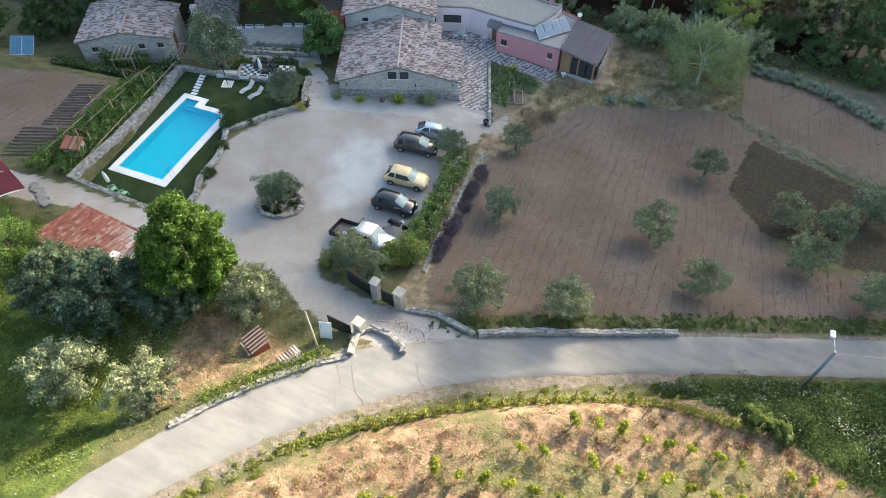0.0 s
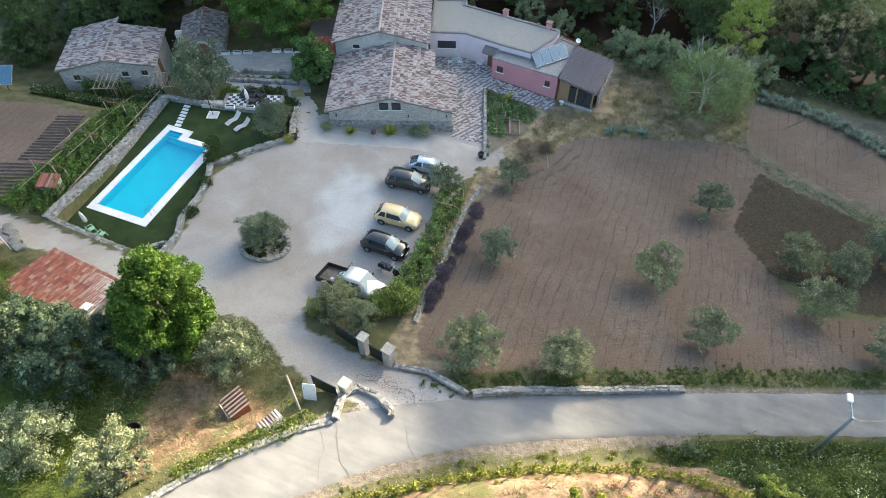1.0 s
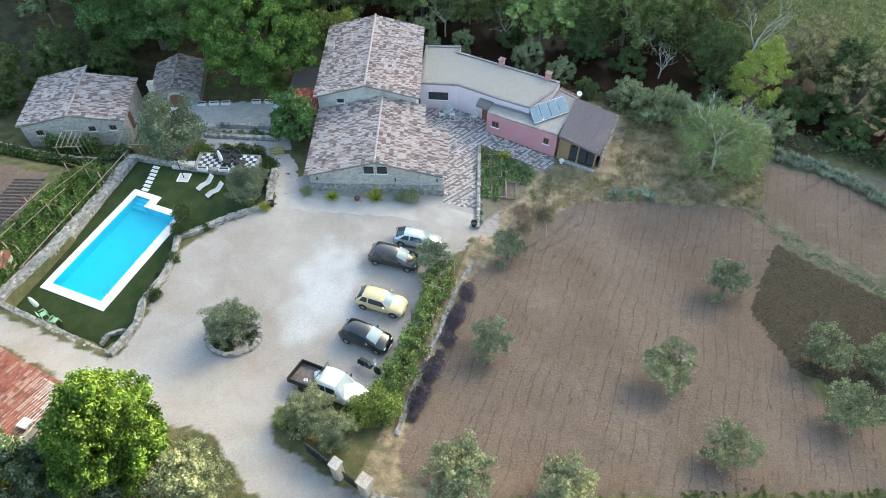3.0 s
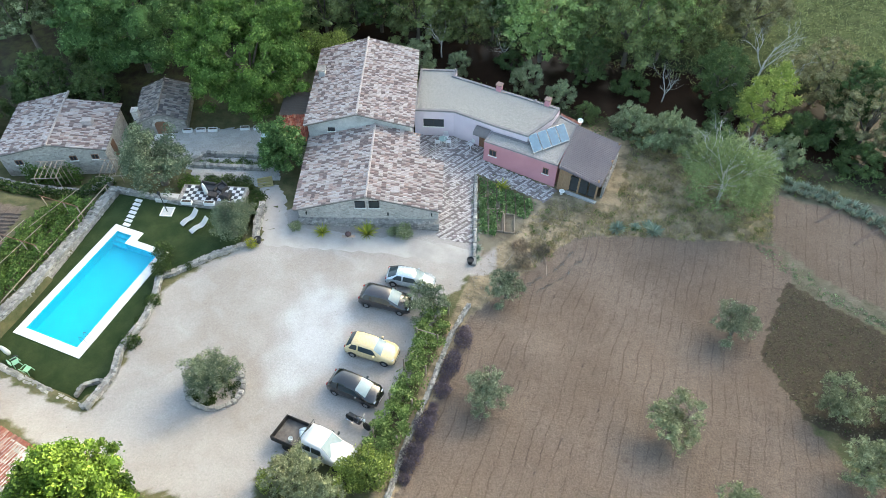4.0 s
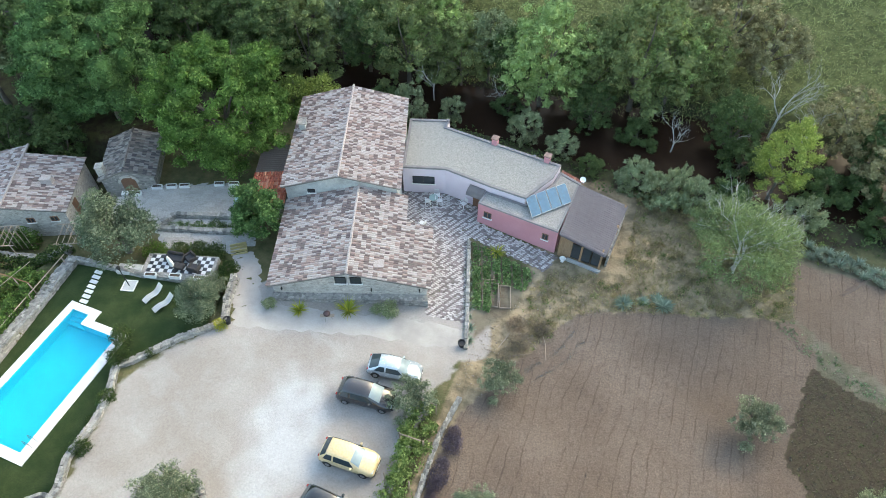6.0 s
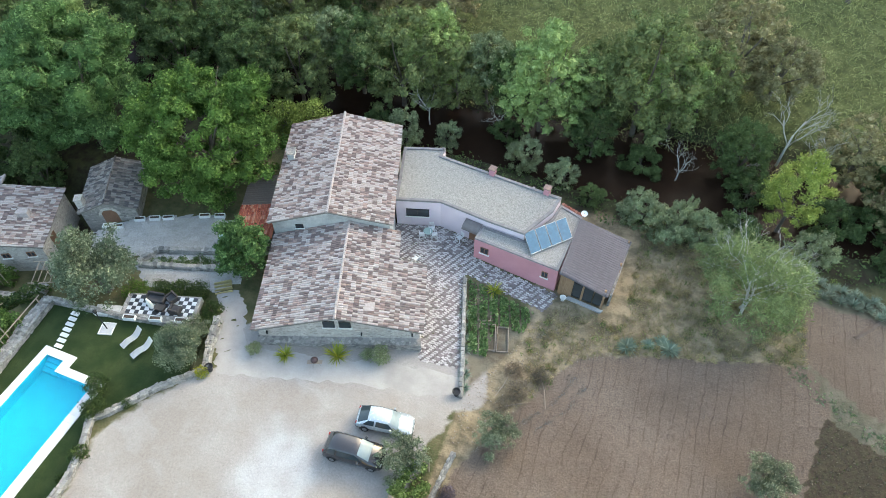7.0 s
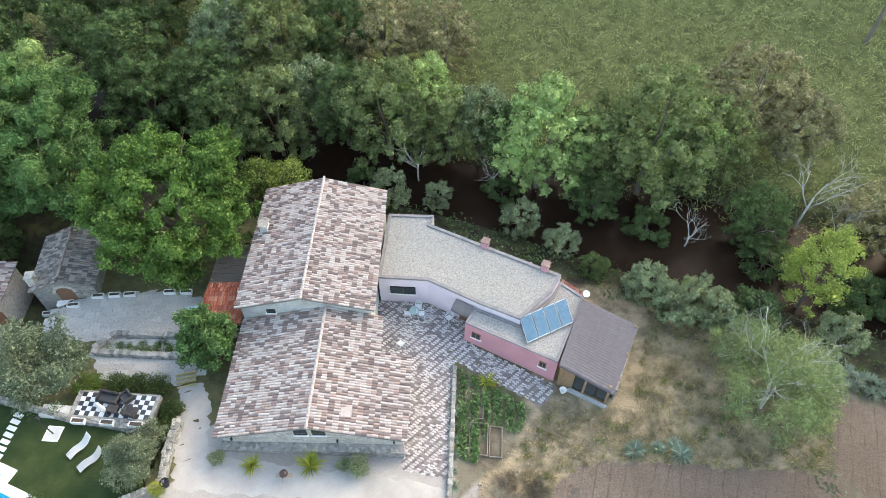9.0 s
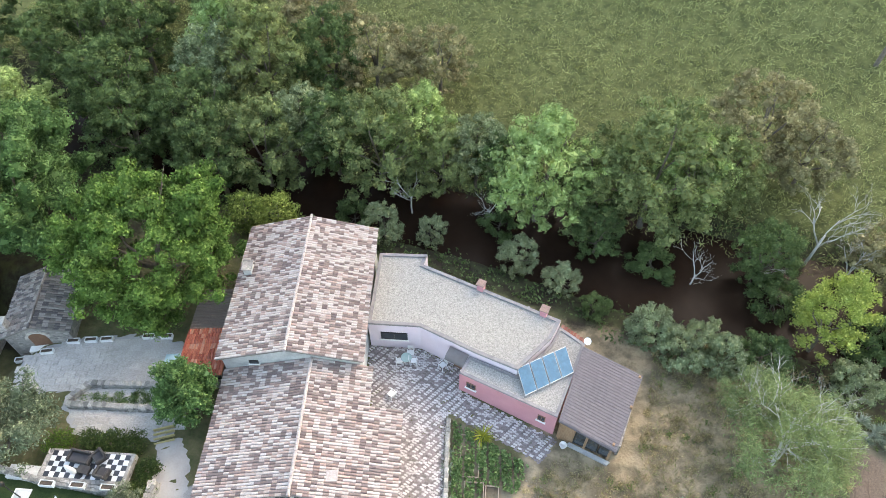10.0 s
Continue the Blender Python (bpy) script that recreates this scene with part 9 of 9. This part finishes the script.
# ---- mosaic paving of the courtyard, laid last ----
def mosaic():
    g = base("mosaic_paving", pose(0, 0, 0), "courtyard mosaic of short pale and dark stone strips", "paving", "", "structure")
    rnd = random.Random(77)
    pale = rocky("pale_strip", [(0.52, 0.49, 0.48), (0.60, 0.57, 0.56), (0.46, 0.43, 0.42)])
    grey = rocky("grey_strip", [(0.17, 0.145, 0.145), (0.22, 0.19, 0.19), (0.26, 0.22, 0.22)])
    protos = []
    for k, mt in ((0, pale), (1, grey)):
        bm = bmesh.new()
        box(bm, -0.16, 0.16, -0.072, 0.072, 0, 0.05)
        for v in bm.verts:
            v.co += Vector((rnd.uniform(-0.025, 0.025), rnd.uniform(-0.015, 0.015), 0))
        me = bpy.data.meshes.new("paving_strip")
        bm.to_mesh(me)
        bm.free()
        me.materials.append(mt)
        protos.append(me)
    corner = [np.array([v.co[:] for v in me.vertices]) for me in protos]
    faces = [[list(p.vertices) for p in me.polygons] for me in protos]
    vs, fs, made = {0: [], 1: []}, {0: [], 1: []}, 0
    a = radians(18)
    for i in range(-40, 95):
        for j in range(-30, 150):
            u, v = i * 0.34 + (j % 2) * 0.17, j * 0.17
            x, y = 16.5 + u * math.cos(a) - v * math.sin(a), 21.0 + u * math.sin(a) + v * math.cos(a)
            if not (14 < x < 33 and 20 < y < 38) or float(within(COURT, x, y)) < 0.12:
                continue
            k = 0 if ((i + j // 2) % 2 == 0) ^ (rnd.random() < 0.16) else 1
            m = pose(x, y, gz(x, y) + 0.0 + rnd.uniform(-0.004, 0.006), 0, 0, 18 + (24 if (i + j // 2) % 2 else -24) + rnd.uniform(-7, 7)) @ Matrix.Diagonal((rnd.uniform(0.85, 1.1), rnd.uniform(0.85, 1.15), 1, 1))
            if y < 26 and made < 290:
                ob = new("paving_strip", protos[k])
                ob.parent, ob.matrix_basis = g, m
                made += 1
            else:
                s0 = len(vs[k])
                vs[k] += (corner[k] @ np.array(m.to_3x3()).T + np.array(m.translation)).tolist()
                fs[k] += [[q + s0 for q in f] for f in faces[k]]
    for k, mt in ((0, pale), (1, grey)):
        me = bpy.data.meshes.new("paving_strips")
        me.from_pydata(vs[k], [], fs[k])
        me.materials.append(mt)
        ob = new("paving_strips", me)
        ob.parent = g
        tagged(ob, "joined stone strips", "", "", "stuff")


def terrace_slabs():
    g = base("terrace_slabs", pose(0, 0, 0), "large grey stone slabs of the terrace", "paving", "", "structure")
    rnd = random.Random(9)
    a = radians(22)
    bm = bmesh.new()
    box(bm, -0.5, 0.5, -0.5, 0.5, 0, 1)
    bmesh.ops.bevel(bm, geom=[e for e in bm.edges if min(v.co.z for v in e.verts) > 0.5], offset=0.02, segments=1, affect="EDGES")
    me = bpy.data.meshes.new("slab")
    bm.to_mesh(me)
    bm.free()
    me.materials.append(rocky("terrace_slab", [(0.40, 0.385, 0.365), (0.43, 0.415, 0.395), (0.41, 0.395, 0.375), (0.45, 0.435, 0.415)]))
    count = 0
    for i in range(-20, 20):
        for j in range(-14, 16):
            u, v = i * 0.9 + (j % 2) * 0.45, j * 0.62
            x, y = -4 + u * math.cos(a) - v * math.sin(a), 27 + u * math.sin(a) + v * math.cos(a)
            if float(within(TERRACE, x, y)) < 0.35 or count >= 295:
                continue
            ob = new("slab", me)
            ob.parent = g
            ob.matrix_basis = pose(x, y, gz(x, y) + 0.03, rnd.uniform(-0.4, 0.4), rnd.uniform(-0.4, 0.4), 22 + rnd.uniform(-1, 1)) @ Matrix.Diagonal((0.893, 0.613, 0.05 + rnd.uniform(0, 0.012), 1))
            count += 1


def clods(name, label, at, size, material, seed):
    """Small three-sided lumps of earth."""
    r = np.random.RandomState(seed)
    n = len(at)
    s = size * r.uniform(0.5, 1.4, n)
    a0 = r.uniform(0, 6.28, n)
    ring = [at + np.stack([np.cos(a0 + k * 2.1) * s, np.sin(a0 + k * 2.1) * s, -0.03 + 0 * s], 1) for k in range(3)]
    tip = at + np.stack([r.uniform(-0.3, 0.3, n) * s, r.uniform(-0.3, 0.3, n) * s, s * r.uniform(0.5, 1.0, n)], 1)
    co = np.stack([*ring, tip], 1).reshape(-1, 3)
    k = np.arange(n)[:, None] * 4
    faces = np.concatenate([k + [0, 1, 3], k + [1, 2, 3], k + [2, 0, 3]], 1).reshape(-1, 3)
    me = fill(bpy.data.meshes.new(name), co, faces, False)
    me.materials.append(material)
    tagged(new(name, me), label, "soil", "", "stuff")


def field_clods():
    r = np.random.RandomState(21)
    lump = speckled("dry_clod", (0.120, 0.088, 0.068), (0.200, 0.155, 0.125), 1.5, 12, 0.95, 0.8, 0.03)
    y = r.uniform(-6, 33, 52000)
    row = r.randint(0, 54, 52000)
    x = 27.5 + row * 1.02 + 0.05 * y + 0.0016 * (y - 8) * (row - 12) * 1.2 + 0.16 * np.sin(y * 0.45 + row) + r.normal(0, 0.045, 52000)
    gap = 0.5 * np.sin(y * 4.2 + row * 2.3) + 0.8 * np.sin(y * 0.5 - row * 0.7) + 0.5 * np.sin(y * 0.23 + row * 1.9)
    ok = (within(FIELD, x, y) > 0.4) & (within(PATCH, x, y) < 0) & (gap > -0.35)
    x, y = x[ok], y[ok]
    clods("field_clods", "broken rows of dry earth clods over the ploughed field", np.stack([x, y, land(x, y)], 1), 0.034, lump, 22)
    x, y = r.uniform(27, 80, 26000), r.uniform(-6, 40, 26000)
    ok = ((within(FIELD, x, y) > 0.3) | (within(PLOT, x, y) > 0.3)) & (within(PATCH, x, y) < 0)
    x, y = x[ok], y[ok]
    clods("loose_clods", "loose earth clods scattered over the ploughed soil", np.stack([x, y, land(x, y)], 1), 0.036, lump, 23)
    rut = np.array(resample([(31.0, 18.4), (32.1, 20.2), (33.3, 21.8), (34.3, 23.3), (35.1, 25.5)], 0.012))
    rut = rut + r.normal(size=rut.shape) * 0.11 + np.where(r.random_sample(len(rut))[:, None] < 0.35, [[0.9, -0.7]], [[0.0, 0.0]])
    clods("wheel_rut", "dark crumbled earth along a curved wheel rut", np.column_stack([rut, land(rut[:, 0], rut[:, 1])]), 0.055, M_WALLCORE, 27)
    u, v = np.meshgrid(np.arange(-38, 76) * 0.33, np.arange(-38, 76) * 0.32)
    x = 60 + u * 0.8 - v * 0.6 + r.normal(0, 0.08, u.shape)
    y = 18 + u * 0.6 + v * 0.8 + r.normal(0, 0.08, u.shape)
    ok = (within(PATCH, x, y) > 0.2) & (x < 80)
    x, y = x[ok], y[ok]
    clods("patch_clods", "rows of dark turned clods on the dug patch", np.stack([x, y, land(x, y) + 0.1], 1), 0.11, speckled("dark_clod", (0.085, 0.070, 0.050), (0.160, 0.136, 0.095), 1.5, 12, 0.95, 0.8, 0.03), 24)
    x, y = r.uniform(3, 29, 2600), r.uniform(-12, 18, 2600)
    keep = (within(YARD, x, y) > 0.15) & (within(YARD, x, y) < 0.25 + r.exponential(0.7, 2600))
    x, y = x[keep], y[keep]
    clods("yard_debris", "small dark stones and leaf litter on the gravel yard", np.stack([x, y, land(x, y) + 0.01], 1), 0.06, M_ROCK, 25)
    a = r.random_sample(700)
    x, y = 26.4 + 5.8 * a + r.normal(0, 0.35, 700), -9.2 - 1.0 * a + r.normal(0, 0.4, 700)
    clods("driveway_rubble", "brown rubble and dry litter across the mouth of the driveway", np.stack([x, y, land(x, y)], 1), 0.05, lump, 26)
    x, y = r.uniform(27.2, 40, 2600), r.uniform(16, 30, 2600)
    keep = (within(FIELD, x, y) < 0.2) & (within(BED, x, y) < 0) & (within(COURT, x, y) < -0.5) & (within(YARD, x, y) < 0) & (sines(x, y, 1.3, 5) > -0.25)
    x, y = x[keep], y[keep]
    clods("bank_stones", "pale stones and dry clods on the bank beside the field", np.stack([x, y, land(x, y)], 1), 0.085, rocky("dusty_stone", [(0.34, 0.29, 0.24), (0.26, 0.21, 0.17), (0.42, 0.37, 0.31)]), 28)
    for k, (x, y, a, l) in enumerate(((30.6, 21.0, 30, 1.6), (31.3, 23.2, 150, 1.3), (29.6, 22.4, 75, 1.1), (33.0, 22.9, 110, 1.4), (30.2, 19.3, 10, 1.2))):
        d = Vector((math.cos(radians(a)), math.sin(radians(a)), 0)) * l
        ob = part("fallen_branch", tube(bmesh.new(), [-d, d * 0.2 + Vector((0.1, 0.1, 0.05)), d], [0.05, 0.04, 0.02], 5), M_WOOD)
        tagged(ob, "dry fallen branch on the bank", "branch", "fallen branches").matrix_basis = pose(x, y, gz(x, y) + 0.05)
    t = tagged(part("bare_trunk", tube(bmesh.new(), [(0, 0, -0.4), (0.1, 0, 3), (-0.05, 0.1, 6.5), (0.1, 0.1, 9)], [0.32, 0.26, 0.22, 0.12], 8), M_BARK), "tall bare grey tree trunk beyond the river", "tree")
    t.matrix_basis = spot(57.5, 90.5)


def garden_frames():
    rnd = random.Random(4)
    for x, y, w, l, turn in ((27.2, 26.55, 1.45, 2.6, 15), (28.5, 26.8, 1.0, 2.5, 15), (25.95, 29.6, 1.45, 3.3, 15)):
        z = gz(x, y)
        g = base("raised_bed", pose(x, y, z, 0, 0, turn), "timber-edged raised bed in the kitchen garden", "bed", "raised beds")
        for r in ((-w / 2, w / 2, -l / 2, -l / 2 + 0.06), (-w / 2, w / 2, l / 2 - 0.06, l / 2), (-w / 2, -w / 2 + 0.06, -l / 2 + 0.06, l / 2 - 0.06), (w / 2 - 0.06, w / 2, -l / 2 + 0.06, l / 2 - 0.06)):
            part("board", boxes((*r, -0.25, 0.16)), M_WOOD, g)
        for k in range(3):
            u = (k - 1) * l * 0.4
            part("stick", tube(bmesh.new(), [(-w / 2 + 0.1, u, -0.1), (-w / 2 + 0.1 + rnd.uniform(-0.1, 0.1), u, 0.9)], 0.02, 5), M_OCHRE, g)


def pool_side():
    """Handrail on the broad wall, a low tiled hut and ridged seed beds beside the pool."""
    g = base("handrail", pose(0, 0, 0), "weathered timber handrail on the broad pool wall", "rail")
    for k in range(8):
        y = 1.2 + 2.1 * k
        part("post", boxes((-8.55 - 0.06 * k - 0.04, -8.55 - 0.06 * k + 0.04, y - 0.04, y + 0.04, 0.3, 1.15)), M_WOOD, g)
    part("rail", tube(bmesh.new(), [(-8.5, 0.8, 1.08), (-8.75, 8.0, 1.1), (-9.05, 16.3, 1.08)], 0.05, 6), M_WOOD, g)
    h = base("stone_hut", pose(-9.9, 0.5, gz(-9.9, 0.5), 0, 0, 12), "tiny stone hut with an orange tile roof by the pool wall", "hut")
    part("wall", prism([(-0.8, -0.65), (0.8, -0.65), (0.8, 0.65), (-0.8, 0.65)], -0.3, lambda x, y: 1.25 + 0.2 * y), M_STONE, h)
    for k in range(8):
        part("tile", lathe(bmesh.new(), [(0.13, 0), (0.11, 1.6)], 8), M_SHED_TILE, h).matrix_basis = pose(-0.85 + 0.24 * k, -0.8, 1.12, -79, 0, 0)
    me = bpy.data.meshes.new("soil_ridges")
    vs, fs = [], []
    rnd = random.Random(77)
    beds = [(-15.0, 3.4, -16.3, 10.4, 2.7, 16), (-14.6, -1.6, -15.6, 2.4, 4.2, 9), (-18.6, 3.6, -20.2, 9.6, 2.0, 0)]
    for ax, ay, bx, by, half, n in beds:
        for k in range(n):
            cx, cy = ax + (bx - ax) * k / max(1, n - 1), ay + (by - ay) * k / max(1, n - 1)
            m = 9
            for j in range(m):
                u = (j / (m - 1) - 0.5) * half
                x, y = cx + u, cy + 0.34 * u + rnd.uniform(-0.03, 0.03)
                z, w, t = gz(x, y), rnd.uniform(0.11, 0.15), rnd.uniform(0.13, 0.2)
                vs += [(x, y - w, z - 0.05), (x, y, z + t), (x, y + w, z - 0.05)]
                if j:
                    s0 = len(vs) - 6
                    fs += [(s0, s0 + 1, s0 + 4, s0 + 3), (s0 + 1, s0 + 2, s0 + 5, s0 + 4)]
    me.from_pydata(vs, [], fs)
    me.materials.append(speckled("dark_tilled_soil", (0.095, 0.068, 0.054), (0.155, 0.118, 0.096), 2.0, 12, 0.95, 0.8, 0.04))
    tagged(new("soil_ridges", me), "dark ridged seed beds in the vegetable plot", "soil", "", "stuff")
    f = bpy.data.meshes.new("soil_furrows")
    vs, fs = [], []
    for ax, ay, bx, by in ((57.0, 37.2, 60.3, 41.0), (60.4, 35.2, 63.6, 39.2), (63.4, 33.6, 67.0, 37.6), (66.8, 32.0, 71.0, 36.0)):
        for j in range(14):
            t = j / 13
            x, y = ax + (bx - ax) * t + rnd.uniform(-0.06, 0.06), ay + (by - ay) * t
            w, z = rnd.uniform(0.12, 0.2), gz(x, y)
            vs += [(x - w, y + w * 0.8, z), (x, y, z + 0.13), (x + w, y - w * 0.8, z)]
            if j:
                s0 = len(vs) - 6
                fs += [(s0, s0 + 1, s0 + 4, s0 + 3), (s0 + 1, s0 + 2, s0 + 5, s0 + 4)]
    f.from_pydata(vs, [], fs)
    f.materials.append(me.materials[0])
    tagged(new("soil_furrows", f), "dark raised soil lines across the river plot", "soil", "", "stuff")
    # loose rubble along both edges of the lane
    line = [p for p in smooth_line(ROAD) if 14 < p[0] < 68]
    vs, fs = [], []
    for k in range(420):
        a = rnd.randrange(len(line) - 1)
        d = line[a + 1] - line[a]
        p = line[a] + d * rnd.random()
        nrm = np.array([-d[1], d[0]]) / np.hypot(*d)
        side = rnd.choice((-1, 1))
        q = p + nrm * side * (2.15 + abs(rnd.gauss(0, 0.7)))
        s = rnd.uniform(0.04, 0.12)
        v = rnd.randrange(len(STONES))
        c = STONE_CO[v] * np.array([s, s * rnd.uniform(0.6, 1), s * 0.6]) + np.array([q[0], q[1], gz(*q) + s * 0.2])
        s0 = len(vs)
        vs += c.tolist()
        fs += [[i + s0 for i in f_] for f_ in STONE_FACES[v]]
    me = bpy.data.meshes.new("roadside_rubble")
    me.from_pydata(vs, [], fs)
    me.materials.append(M_ROCK)
    tagged(new("roadside_rubble", me), "loose grey stones along the edges of the lane", "stones", "", "stuff")


pool(), pool_side(), field_clods(), garden_frames(), walls(), vehicles(), gate(), street_lamp(), hen_coop(), furniture(), mosaic(), terrace_slabs()
